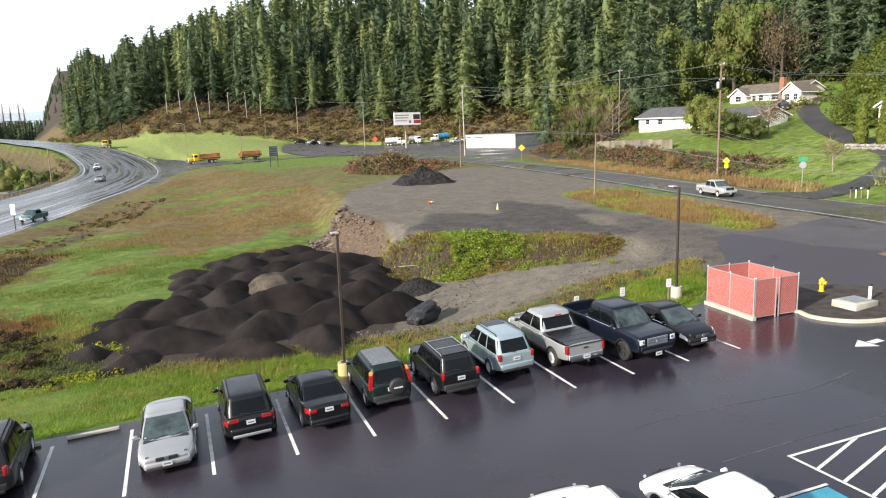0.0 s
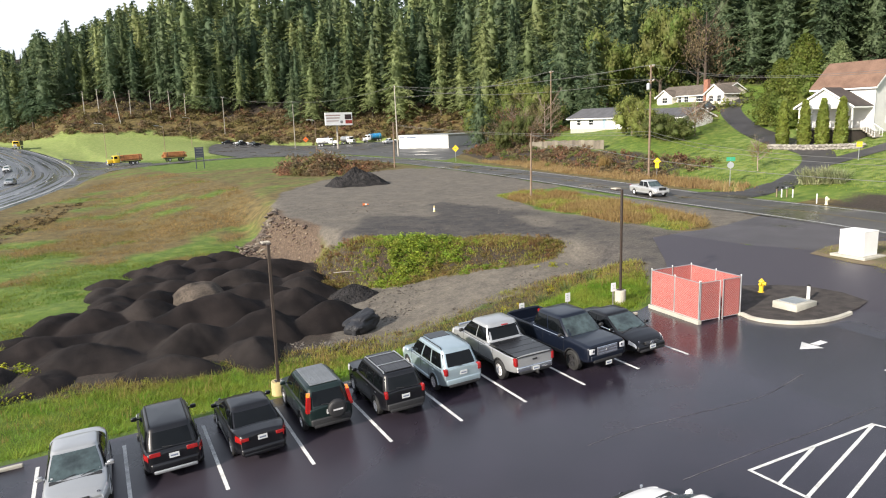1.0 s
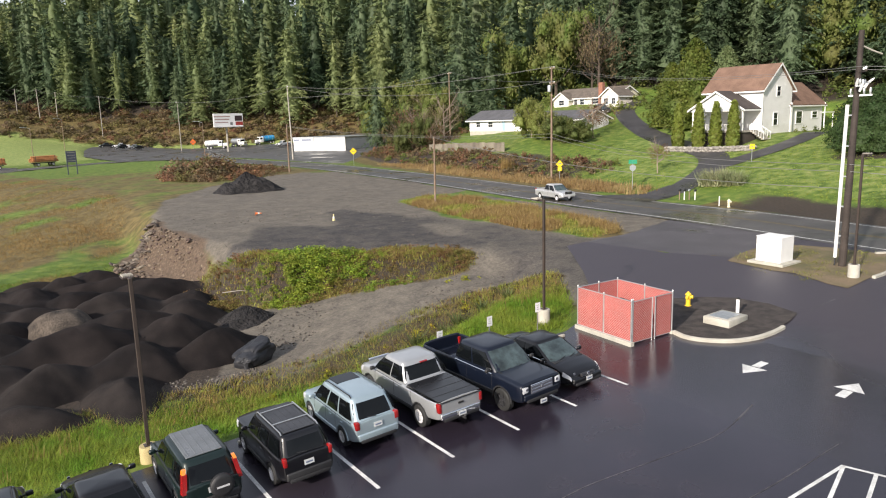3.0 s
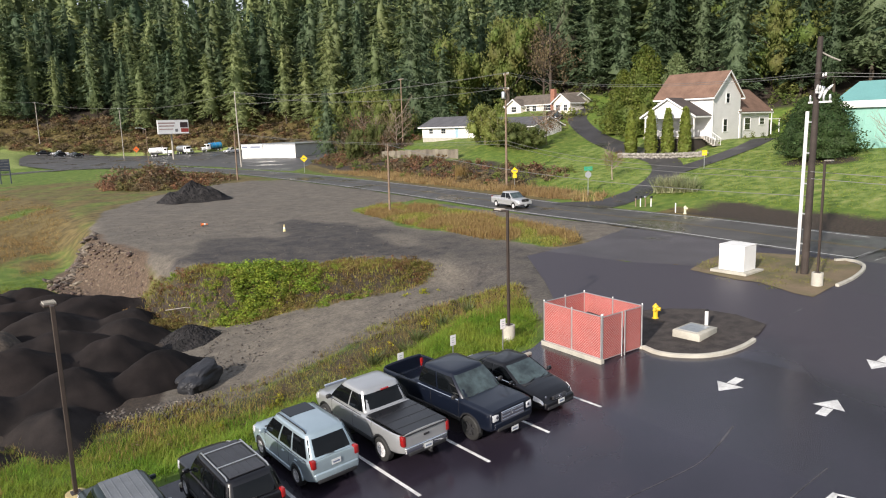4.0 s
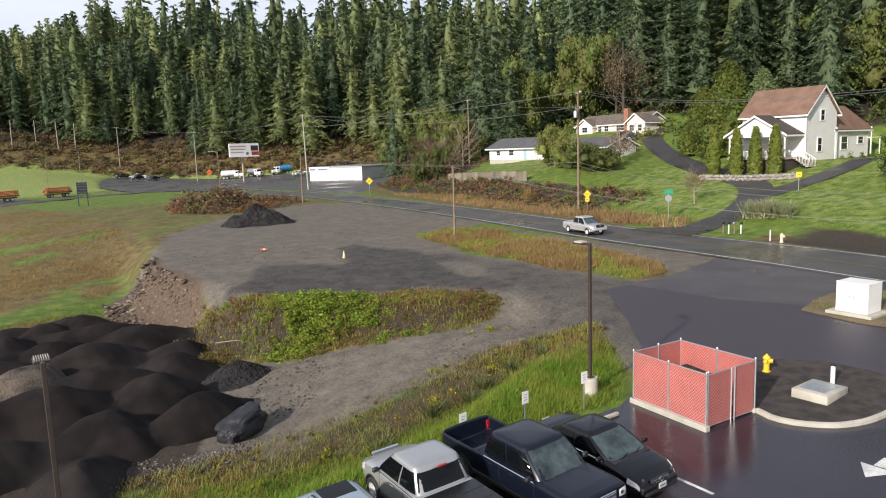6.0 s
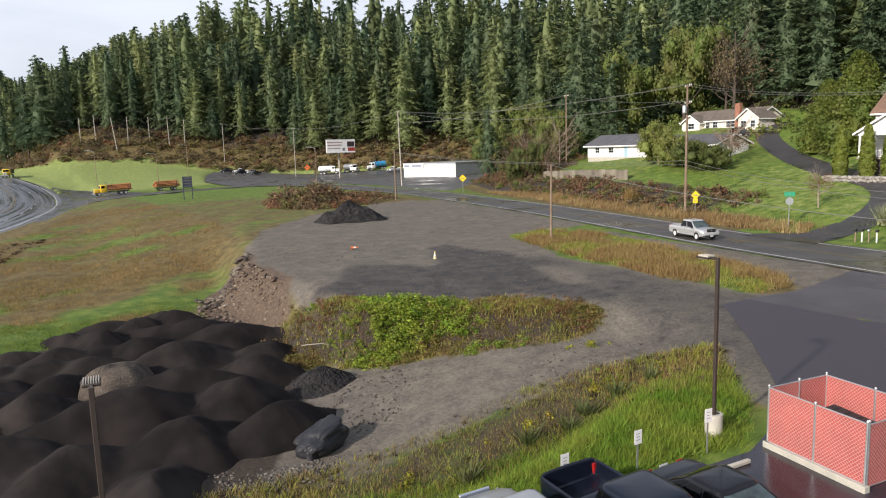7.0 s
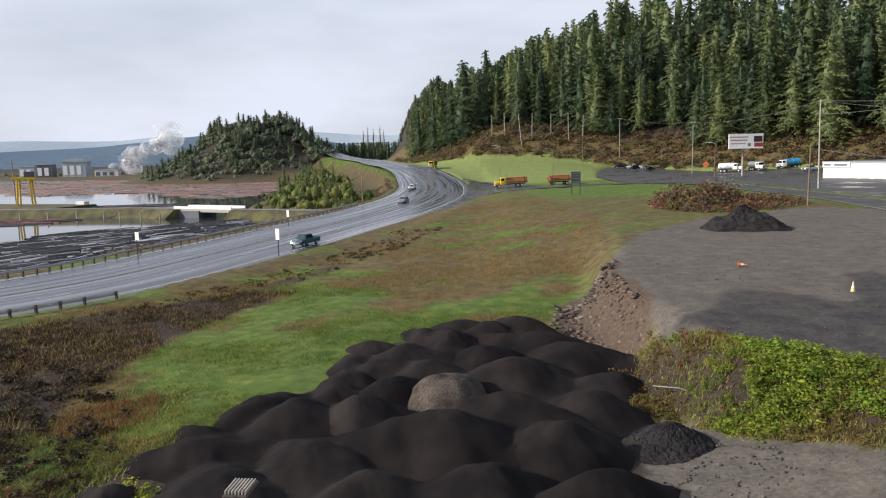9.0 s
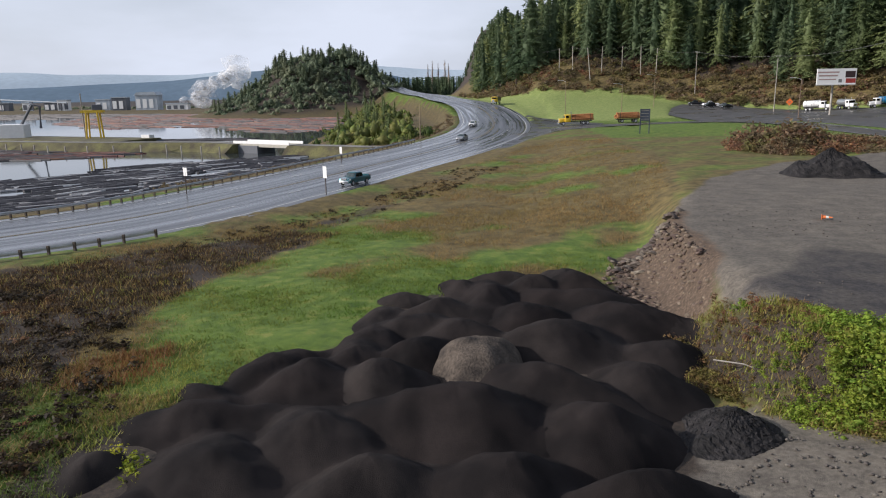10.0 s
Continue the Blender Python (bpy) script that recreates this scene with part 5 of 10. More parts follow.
LT = thing("log_truck", "yellow log truck loaded with reddish logs", "truck", parked(8.5, 206.5, 192, False))
lorry_chassis(LT, 9.0, -5.0, (-3.6, -2.4, 3.2))
lorry_cab(LT, YELLOW, 4.4)
log_load(LT, -5.2, 0.7, 1.2, 3)
LTT = thing("log_trailer", "log trailer stacked with reddish logs", "trailer", parked(23.5, 213.5, 197, False))
lorry_chassis(LTT, 6.5, -3.2, (-2.0, 2.0))
log_load(LTT, -3.4, 3.4, 1.2, 5)
TR2 = thing("truck", "dark truck driving along the highway", "truck", parked(-24.5, 296, 262, False))
lorry_chassis(TR2, 8, -4, (-2.6, -1.4, 2.6))
lorry_cab(TR2, YELLOW, 4)
bm = B()
box(bm, (-1.6, 0, 2.1), (5.2, 2.3, 1.7), 0.05)
part("dump_body", bm, TRIM, TR2)


def tank_truck(label, m, paint_, tank_mat, col_cab):
    v = thing("tank_truck", label, "truck", m, "vacuum tank trucks")
    lorry_chassis(v, 8.0, -4.4, (-3.2, -2.0, 2.7))
    lorry_cab(v, col_cab, 4.0)
    bm = B()
    lathe(bm, [(0.01, -2.75), (0.7, -2.65), (1.05, -2.35), (1.05, 2.35), (0.7, 2.65), (0.01, 2.75)], 20,
          Matrix.Translation((-1.6, 0, 2.15)) @ Matrix.Rotation(radians(90), 4, "Y"))
    tank = part("tank", bm, tank_mat, v, smooth=True)
    for x in (-3.2, -1.6, 0.0):
        bm = B()
        lathe(bm, [(1.06, -0.05), (1.09, -0.05), (1.09, 0.05), (1.06, 0.05)], 20, Matrix.Translation((x, 0, 2.15)) @ Matrix.Rotation(radians(90), 4, "Y"))
        part("band", bm, GALV, tank)
    return v


BLUETANK = mat("blue_tank", (0.03, 0.27, 0.55), 0.35, var=0.1, bump=0.02)
tank_truck("white vacuum tank truck on the forecourt", parked(85, 252, 330, False), WHITE, WHITE, WHITE)
tank_truck("white and steel tank truck on the forecourt", parked(93, 250, 285, False), WHITE, GALV, WHITE)
tank_truck("tank truck with a bright blue tank", parked(103, 250, 185, False), WHITE, BLUETANK, WHITE)


# ---- lot furniture ----
def lamp_post(x, y, height, turn, label, base=CONCRETE, foot=0.0):
    z = hz(x, y) - foot
    t = thing("lamp_post", label, "lamp post", pose(x, y, z, 0, 0, turn), "lot lamp posts")
    bm = B()
    lathe(bm, [(0.3, -0.4), (0.3, 0.7), (0.29, 0.74), (0.01, 0.74)], 20)
    part("pedestal", bm, base, t, "round concrete pedestal", True)
    bm = B()
    box(bm, (0, 0, 0.755), (0.28, 0.28, 0.03), 0.006)
    part("base_plate", bm, BRONZE, t)
    bm = B()
    box(bm, (0, 0, 0.77 + (height - 0.77) / 2), (0.115, 0.115, height - 0.77), 0.012)
    part("pole", bm, BRONZE, t)
    bm = B()
    box(bm, (0, -0.18, height - 0.06), (0.07, 0.32, 0.07), 0.01)
    arm = part("arm", bm, BRONZE, t)
    bm = B()
    box(bm, (0, -0.52, height - 0.05), (0.38, 0.52, 0.07), 0.02)
    head = part("lamp_head", bm, BRONZE, t)
    for k in range(7):
        bm = B()
        box(bm, (-0.15 + 0.05 * k, -0.5, height + 0.01), (0.018, 0.42, 0.06))
        part("cooling_fin", bm, GRAYPOLE, head)
    bm = B()
    box(bm, (0, -0.54, height - 0.09), (0.3, 0.38, 0.015))
    part("lens", bm, LAMP, head)
    return t


lamp_post(6.0, 6.9, 6.5, 180, "dark bronze lamp post on a round yellowed concrete base", YELLOWED, 0.2)
lamp_post(24.95, 7.9, 6.2, 180, "dark bronze lamp post on a tall concrete base")
lamp_post(42.05, 1.3, 6.8, 90, "dark bronze lamp post beside the kerbed verge")

for x, y, top in ((17.98, 6.93, 2.39), (20.77, 7.0, 2.51), (23.6, 6.9, 2.68)):
    z = hz(x, y)
    t = thing("parking_sign", "small white parking sign on a steel post", "sign", pose(x, y, z, 0, 0, random.uniform(-6, 6)), "parking signs")
    h = top - z
    bm = B()
    box(bm, (0, 0.0, h / 2 - 0.1), (0.05, 0.03, h + 0.1))
    part("post", bm, GALV, t)
    bm = B()
    box(bm, (0, -0.025, h - 0.23), (0.31, 0.012, 0.46), 0.004)
    pn = part("panel", bm, WHITE, t)
    for k, w in enumerate((0.2, 0.16, 0.2)):
        bm = B()
        box(bm, (0, -0.034, h - 0.12 - 0.1 * k), (w * 0.8, 0.004, 0.016))
        part("print_bar", bm, mat("green_print", (0.1, 0.3, 0.16), 0.6, bump=0) if k == 0 else BAR, pn)

for i in range(-3, 9):
    x = 2.74 * i + 1.37
    bm = B()
    box(bm, (0, 0, 0.06), (1.85, 0.15, 0.13), 0.03, seg=2)
    solid("wheel_stop", bm, CONCRETE, "concrete wheel stop at the head of a bay", "wheel stop", parked(x, 5.75, 0), "wheel stops")

# fenced enclosure
SLAT = mat("red_privacy_slats", (0.4, 0.075, 0.065), 0.5, var=0.25, scale=1.0, fine=20, bump=0.1)


def weave(m):
    """Diagonal mesh over the slats."""
    n, l = m.node_tree.nodes, m.node_tree.links
    b = n["Principled BSDF"]
    src = b.inputs["Base Color"].links[0].from_socket
    t = n.new("ShaderNodeTexCoord")
    masks = []
    for a in (45, -45):
        mp_ = n.new("ShaderNodeMapping")
        mp_.inputs["Rotation"].default_value = (0, radians(a), 0)
        l.new(t.outputs["Object"], mp_.inputs["Vector"])
        w = n.new("ShaderNodeTexWave")
        w.bands_direction = "X"
        w.inputs["Scale"].default_value = 3.6
        l.new(mp_.outputs["Vector"], w.inputs["Vector"])
        g = n.new("ShaderNodeMath")
        g.operation = "GREATER_THAN"
        g.inputs[1].default_value = 0.94
        l.new(w.outputs["Fac"], g.inputs[0])
        masks.append(g.outputs[0])
    mx_ = n.new("ShaderNodeMath")
    mx_.operation = "MAXIMUM"
    l.new(masks[0], mx_.inputs[0])
    l.new(masks[1], mx_.inputs[1])
    k = n.new("ShaderNodeMix")
    k.data_type = "RGBA"
    l.new(mx_.outputs[0], k.inputs["Factor"])
    l.new(src, k.inputs["A"])
    k.inputs["B"].default_value = (0.5, 0.3, 0.28, 1)
    l.new(k.outputs["Result"], b.inputs["Base Color"])


weave(SLAT)
ENC = [(25.42, 2.82), (25.62, 6.25), (28.3, 6.15), (28.15, 2.75)]
ez = hz(26.8, 4.5)
fence = thing("fenced_enclosure", "red-slatted chain-link enclosure on a concrete kerb", "enclosure", pose(0, 0, ez))


def panel(name, a, b, h0, h1, parent, posts=True):
    a, b = Vector((*a, 0)), Vector((*b, 0))
    L_, ang = (b - a).length, math.atan2(b.y - a.y, b.x - a.x)
    m = Matrix.Translation(a) @ Matrix.Rotation(ang, 4, "Z")
    bm = B()
    box(bm, (L_ / 2, 0, (h0 + h1) / 2), (L_ - 0.06, 0.02, h1 - h0 - 0.04))
    pn = part(name, bm, SLAT, parent, at=m)
    for z in (h0, h1):
        bm = B()
        tube(bm, [(0.02, 0, z), (L_ - 0.02, 0, z)], 0.022, 8)
        part("rail", bm, GALV, pn)
    return pn


for i, (a, b) in enumerate(zip(ENC, ENC[1:])):
    panel("fence_panel", a, b, 0.17, 2.0, fence)
gate = panel("gate", (25.5, 2.81), (26.8, 2.79), 0.1, 1.97, fence)
gate_b = panel("gate", (26.9, 2.79), (28.08, 2.75), 0.1, 1.97, fence)
for g, xo in ((gate, 1.25), (gate_b, 0.05)):
    bm = B()
    tube(bm, [(xo, -0.03, 0.0), (xo, -0.03, 2.0)], 0.03, 8)
    part("gate_post", bm, GALV, g)
for x, y in ENC + [(25.5, 4.5), (27.0, 6.2), (28.22, 4.4), (25.5, 2.82)]:
    bm = B()
    lathe(bm, [(0.036, -0.2), (0.036, 2.05), (0.045, 2.06), (0.03, 2.1), (0.005, 2.11)], 10, Matrix.Translation((x, y, 0)))
    part("post", bm, GALV, fence, smooth=True)
for a, b in zip(ENC, ENC[1:]):
    a, b = Vector((*a, 0)), Vector((*b, 0))
    bm = B()
    ang = math.atan2(b.y - a.y, b.x - a.x)
    box(bm, ((b - a).length / 2, 0, 0.03), ((b - a).length + 0.2, 0.24, 0.26), 0.025, Matrix.Translation(a) @ Matrix.Rotation(ang, 4, "Z"))
    part("kerb", bm, CONCRETE, fence, "pale concrete kerb")


def kerb(pts, label):
    bm = B()
    line = resample(pts, 0.35)
    rows = []
    for i, q in enumerate(line):
        d = (line[min(i + 1, len(line) - 1)] - line[max(i - 1, 0)]).normalized()
        r = Vector((d.y, -d.x, 0))
        z = hz(q.x, q.y)
        rows.append([bm.verts.new(Vector((q.x, q.y, z)) + r * o + Vector((0, 0, h))) for o, h in ((-0.09, -0.1), (-0.09, 0.13), (-0.06, 0.155), (0.05, 0.155), (0.1, 0.12), (0.11, -0.1))])
    for a, b in zip(rows, rows[1:]):
        for k in range(5):
            bm.faces.new((a[k], a[k + 1], b[k + 1], b[k]))
    bm.faces.new(rows[0])
    bm.faces.new(rows[-1][::-1])
    bmesh.ops.recalc_face_normals(bm, faces=bm.faces)
    return solid("kerb", bm, CONCRETE, label, "kerb", kind="structure", smooth=True)


kerb([(28.2, 2.65), (28.0, 2.0), (28.15, 1.2), (28.9, 0.25), (30.0, -0.25), (31.2, -0.42), (32.1, -0.36)], "pale curved concrete kerb")
kerb([(42.5, 0.45), (43.7, 0.45), (45.3, 0.58), (47.3, 0.95), (48.6, 1.45), (49.35, 2.15), (49.45, 2.8), (48.9, 3.2)], "pale curved concrete kerb")
DARKGRAVEL = mat("dark_chippings", (0.055, 0.045, 0.04), 0.9, var=0.5, scale=2.0, fine=22, bump=0.7, col2=(0.025, 0.02, 0.019), dist=0.04)
BARESOIL = mat("bare_soil", (0.17, 0.125, 0.075), 0.95, var=0.4, scale=0.7, fine=16, bump=0.6, col2=(0.1, 0.09, 0.04), dist=0.04)
draped("gravel_bed", [(28.25, 2.7), (28.1, 2.0), (28.25, 1.25), (29, 0.35), (30.0, -0.1), (31.3, -0.27), (33.1, -0.12), (34.4, 0.25), (34.9, 2.0), (34.7, 3.8), (33.8, 5.1), (32.5, 6.2), (30.5, 6.8), (28.35, 6.3)],
       DARKGRAVEL, "dark gravel bed behind a kerb", "gravel bed", 1.0, 0.05)
draped("verge", [(41.25, 8.55), (44.1, 9.25), (46.9, 9.5), (48.6, 7.8), (49.2, 5.8), (49.1, 4.0), (49.35, 2.7), (48.5, 1.55), (47.2, 1.05), (45.3, 0.7), (42.5, 0.58), (39.8, 0.5), (39.95, 1.6), (40.45, 2.75), (40.9, 3.95), (40.75, 5.2), (41.0, 7.1)],
       BARESOIL, "bare brown soil verge with thin grass", "verge", 1.0, 0.025)

vault = thing("concrete_vault", "raised concrete vault with a steel lid", "utility vault", pose(31.2, 2.0, hz(31.2, 2.0), 0, 0, 3))
bm = B()
box(bm, (0, 0, 0.14), (1.65, 1.35, 0.4), 0.03, seg=2)
part("body", bm, CONCRETE, vault, smooth=True)
bm = B()
box(bm, (0.0, 0.05, 0.35), (1.2, 0.95, 0.025), 0.006)
part("lid", bm, GALV, vault)
boll = thing("vent_pipe", "white capped vent pipe with a dark band", "pipe", pose(32.5, 2.2, hz(32.5, 2.2)))
bm = B()
lathe(bm, [(0.085, -0.1), (0.085, 0.78), (0.06, 0.8), (0.01, 0.8)], 14)
part("pipe", bm, WHITE, boll, smooth=True)
bm = B()
lathe(bm, [(0.05, 0.8), (0.095, 0.8), (0.095, 0.87), (0.01, 0.9)], 10)
part("cap", bm, TRIM, boll)


def hydrant(x, y, material, label, h=0.8):
    t = thing("fire_hydrant", label, "fire hydrant", pose(x, y, hz(x, y), 0, 0, 20))
    bm = B()
    lathe(bm, [(0.17, -0.05), (0.17, 0.06), (0.12, 0.07), (0.115, 0.5 * h), (0.15, 0.52 * h), (0.15, 0.56 * h), (0.125, 0.57 * h), (0.125, 0.76 * h),
               (0.16, 0.77 * h), (0.16, 0.8 * h), (0.12, 0.88 * h), (0.05, 0.95 * h), (0.04, h), (0.005, h)], 16)
    part("barrel", bm, material, t, smooth=True)
    for a, r in ((0, 0.065), (180, 0.065), (-90, 0.085)):
        bm = B()
        lathe(bm, [(r, 0.09), (r, 0.2), (r * 1.15, 0.2), (r * 1.15, 0.25), (0.01, 0.26)], 12,
              Matrix.Translation((0, 0, 0.66 * h)) @ Matrix.Rotation(radians(a), 4, "Z") @ Matrix.Rotation(radians(90), 4, "Y"))
        part("outlet", bm, material, t, smooth=True)


hydrant(32.1, 4.75, YELLOW, "yellow fire hydrant on the dark gravel bed")
hydrant(62.3, 22.3, mat("cream_hydrant", (0.72, 0.68, 0.5), 0.5, var=0.15, scale=4, bump=0.03), "cream-white fire hydrant on the roadside grass")
bm = B()
box(bm, (0, 0, 0.45), (0.09, 0.09, 1.0), 0.015)
solid("marker_post", bm, WHITE, "short white marker post on the roadside grass", "post", pose(62.7, 23.6, hz(62.7, 23.6)))

cab = thing("utility_cabinet", "white steel utility cabinet on a concrete pad", "cabinet", pose(42.6, 6.25, hz(42.6, 6.25) + 0.05))
bm = B()
box(bm, (0, 0, 0.02), (2.1, 2.3, 0.16), 0.02)
part("pad", bm, CONCRETE, cab)
bm = B()
box(bm, (0, 0, 0.86), (1.4, 1.6, 1.52), 0.02)
part("body", bm, WHITE, cab)
bm = B()
box(bm, (0, 0, 1.62), (1.43, 1.63, 0.06), 0.015)
part("roof", bm, WHITE, cab)
for k in (-1, 1):
    bm = B()
    box(bm, (-0.707, k * 0.39, 0.85), (0.018, 0.74, 1.36), 0.004)
    d = part("door", bm, WHITE, cab)
    bm = B()
    box(bm, (-0.725, k * 0.1, 0.9), (0.03, 0.03, 0.2), 0.006)
    part("handle", bm, GALV, d)

# arrows and hatching on the lot
for (x, y, a) in ((27.05, -2.1, 183), (27.3, -5.55, 5), (32.9, -5.2, 180)):
    c, s_ = math.cos(radians(a)), math.sin(radians(a))
    for pts in ([(0.95, 0), (0.05, 0.52), (0.05, -0.52)], [(0.0, 0.17), (-0.75, 0.17), (-0.75, -0.17), (0.0, -0.17)]):
        flat_mark("arrow_marking", [(x + u * c - v * s_, y + u * s_ + v * c) for u, v in pts], LINE, "white painted arrow on the lot")


def stroke(a, b, w=0.11, material=LINE, label="white painted hatching beside accessible bays"):
    a, b = Vector((*a, 0)), Vector((*b, 0))
    d = (b - a).normalized()
    r = Vector((d.y, -d.x, 0)) * w / 2
    n, bm = max(1, int((b - a).length / 0.7)), B()
    for k in range(n):
        p, q = a.lerp(b, k / n), a.lerp(b, (k + 1) / n)
        face(bm, [(v.x, v.y, hz(v.x, v.y) + 0.01) for v in (p - r, p + r, q + r, q - r)])
    bmesh.ops.remove_doubles(bm, verts=bm.verts, dist=0.001)
    bmesh.ops.recalc_face_normals(bm, faces=bm.faces)
    solid("painted_line", bm, material, label, "road marking", kind="structure")


stroke((16.3, -7.86), (21.85, -8.03))
stroke((16.36, -7.9), (16.62, -13.5))
stroke((21.8, -8.05), (23.25, -13.2))
stroke((16.42, -8.8), (19.0, -7.98))
stroke((16.45, -9.65), (21.78, -8.06))
for k in range(4):
    stroke((16.5 + 0.04 * k, -10.5 - 0.85 * k), (21.98 + 0.23 * k, -8.86 - 0.83 * k))


# dried joints between the paving passes
JOINT = mat("dried_paving_joint", (0.105, 0.1, 0.108), 0.6, var=0.7, scale=0.8, fine=9, bump=0.15)


def joint(pts, label, w=0.05):
    strip("paving_joint", pts, -w / 2, w / 2, JOINT, label, "paving joint", 0.5, 0.005, 1)


joint([(13.46, -3.99), (15.4, -3.92), (17.2, -4.15), (20.6, -4.59), (22.2, -4.4)], "faint pale joint in the wet asphalt", 0.03)
joint([(22.2, -4.4), (23.75, -4.03)], "pale dried joint in the wet asphalt", 0.07)
joint([(14.4, -7.18), (17.4, -7.21), (20.2, -7.32), (23.1, -7.31)], "pale dried joint in the wet asphalt", 0.04)
joint([(35.4, 0.08), (36.6, 0.12), (37.7, 0.1)], "pale dried joint in the wet asphalt", 0.08)
flat_mark("accessible_patch", [(13.4, -9.5), (15.9, -9.6), (15.9, -12.2), (13.4, -12.1)], mat("blue_lot_paint", (0.05, 0.3, 0.42), 0.55, var=0.2, bump=0.05), "faded blue painted accessible bay", 0.006)
stroke((13.3, -9.4), (16.0, -9.5), 0.1)


# ---- poles, wires, signs ----
def power_pole(x, y, h, material, label, arms=(), lean=(0, 0), r=0.17, can=False, z=None):
    z = hz(x, y) if z is None else z
    t = thing("power_pole", label, "power pole", pose(x, y, z, lean[0], lean[1], 0), "power poles")
    bm = B()
    tube(bm, [(0, 0, -0.5), (0, 0, h * 0.5), (0, 0, h)], [r, r * 0.85, r * 0.66], 10)
    part("pole", bm, material, t, smooth=True)
    tips = []
    for za, w, ang in arms:
        bm = B()
        box(bm, (0, 0, 0), (w, 0.1, 0.12), 0.01)
        arm = part("crossarm", bm, material, t, at=pose(0, -r * 0.8, za, 0, 0, ang))
        for k in (-0.46, -0.2, 0.2, 0.46):
            bm = B()
            lathe(bm, [(0.03, 0.05), (0.05, 0.1), (0.06, 0.16), (0.04, 0.22), (0.01, 0.24)], 8, Matrix.Translation((k * w, 0, 0)))
            part("insulator", bm, WHITE, arm)
            c, s_ = math.cos(radians(ang)), math.sin(radians(ang))
            tips.append((k * w * c, k * w * s_, za + 0.24))
    if can:
        bm = B()
        lathe(bm, [(0.01, 0.0), (0.26, 0.02), (0.28, 0.1), (0.28, 0.85), (0.2, 0.95), (0.01, 1.0)], 14, Matrix.Translation((-0.42, 0, h - 3.4)))
        part("transformer", bm, GALV, t, smooth=True)
    m = pose(x, y, z, lean[0], lean[1], 0)
    return [m @ Vector(q) for q in tips] or [m @ Vector((0, 0, h - 0.1))]


def wires(a_pts, b_pts, sag=0.8, r=0.019, label="thin weathered grey overhead power line"):
    for a, b in zip(a_pts, b_pts):
        a, b = Vector(a), Vector(b)
        bm = B()
        n = 12
        tube(bm, [a.lerp(b, k / n) - Vector((0, 0, sag * 4 * (k / n) * (1 - k / n))) for k in range(n + 1)], r, 4, False)
        solid("overhead_wire", bm, WIRE, label, "wire", group="overhead wires")


pd = power_pole(71.2, 56.0, 15.6, WOODPOLE, "weathered wooden power pole with two crossarms", ((15.4, 2.4, 62), (13.4, 2.6, 62)), can=True)
pb = power_pole(76, 159, 19.0, GRAYPOLE, "tall grey power pole beside the road", ((18.6, 1.4, 75),), (0, -1.2), 0.2)
pe = power_pole(56.5, 115, 9.4, WOODPOLE, "short wooden pole at the roadside", (), (0.5, 0))
pc = power_pole(46.6, 49.2, 7.6, WOODPOLE, "short brown wooden pole on the grass island", (), (0, 0.6), 0.13)
pf = power_pole(70.6, 247.0, 16.5, GRAYPOLE, "grey power pole near the junction", ((17.0, 2.0, 40),))
pg = power_pole(53.6, 298.2, 16.0, GRAYPOLE, "grey power pole on the brushy slope", ((15.6, 2.0, 40),))
ph = power_pole(98, 118, 15.0, WOODPOLE, "brown wooden power pole above the bank", ((14.6, 2.2, 80),))
pw = power_pole(44.3, 3.0, 13.5, TARPOLE, "dark creosoted power pole with a white conduit", ((11.2, 2.4, 35),), (-0.3, 1.6), 0.22, z=2.1)
conduit = None
for o in list(scene.objects):
    if o.get("label") == "dark creosoted power pole with a white conduit":
        conduit = o
bm = B()
tube(bm, [(-0.15, 0.38, 0.0), (-0.15, 0.38, 0.5)], 0.05, 8)
part("riser_base", bm, TRIM, conduit)
bm = B()
tube(bm, [(-0.15, 0.38, 0.5), (-0.15, 0.38, 9.4)], 0.1, 12)
part("riser", bm, WHITE, conduit, "white plastic cable riser", True)
for k in range(5):
    bm = B()
    box(bm, (-0.09, 0.25, 1.8 + 1.75 * k), (0.06, 0.3, 0.08))
    part("bracket", bm, GALV, conduit)
for k, (x, zz) in enumerate(((-0.55, 10.4), (-0.15, 10.1), (0.25, 10.2), (0.55, 10.5))):
    bm = B()
    lathe(bm, [(0.01, 0), (0.07, 0.02), (0.09, 0.2), (0.06, 0.5), (0.02, 0.62)], 8, pose(x, -0.2, zz, 25, 30 * (k - 1.5), 0))
    part("fuse_cutout", bm, WHITE, conduit, smooth=True)
bm = B()
tube(bm, [(0, 0, 12.7), (0.9, -0.3, 12.4), (1.5, -0.5, 12.25)], 0.05, 8)
part("arm", bm, GRAYPOLE, conduit)
for zz, w, ang in ((10.4, 1.7, 10), (9.9, 1.4, 80)):
    bm = B()
    box(bm, (0, 0, 0), (w, 0.09, 0.1), 0.01)
    arm = part("equipment_arm", bm, WHITE, conduit, "pale fibreglass arm", at=pose(0, -0.2, zz, 0, 0, ang))
    for k in (-0.42, -0.15, 0.15, 0.42):
        bm = B()
        lathe(bm, [(0.03, 0.04), (0.06, 0.1), (0.07, 0.3), (0.05, 0.4), (0.01, 0.42)], 8, Matrix.Translation((k * w, 0, 0)))
        part("insulator", bm, GALV, arm, smooth=True)
far_r = [Vector((49.0, -45.0, 13.0 + 0.1 * k)) + Vector((0.8 * k, 0, 0)) for k in range(4)]
wires(pw[::3], pd[:4:3], 1.1, 0.015)
wires(pw[::3], far_r[::3], 1.0, 0.015)
wires(pd[:4:3], [pb[0], pb[3]], 1.6)
wires(pd[4:6], pb[1:3], 2.2)
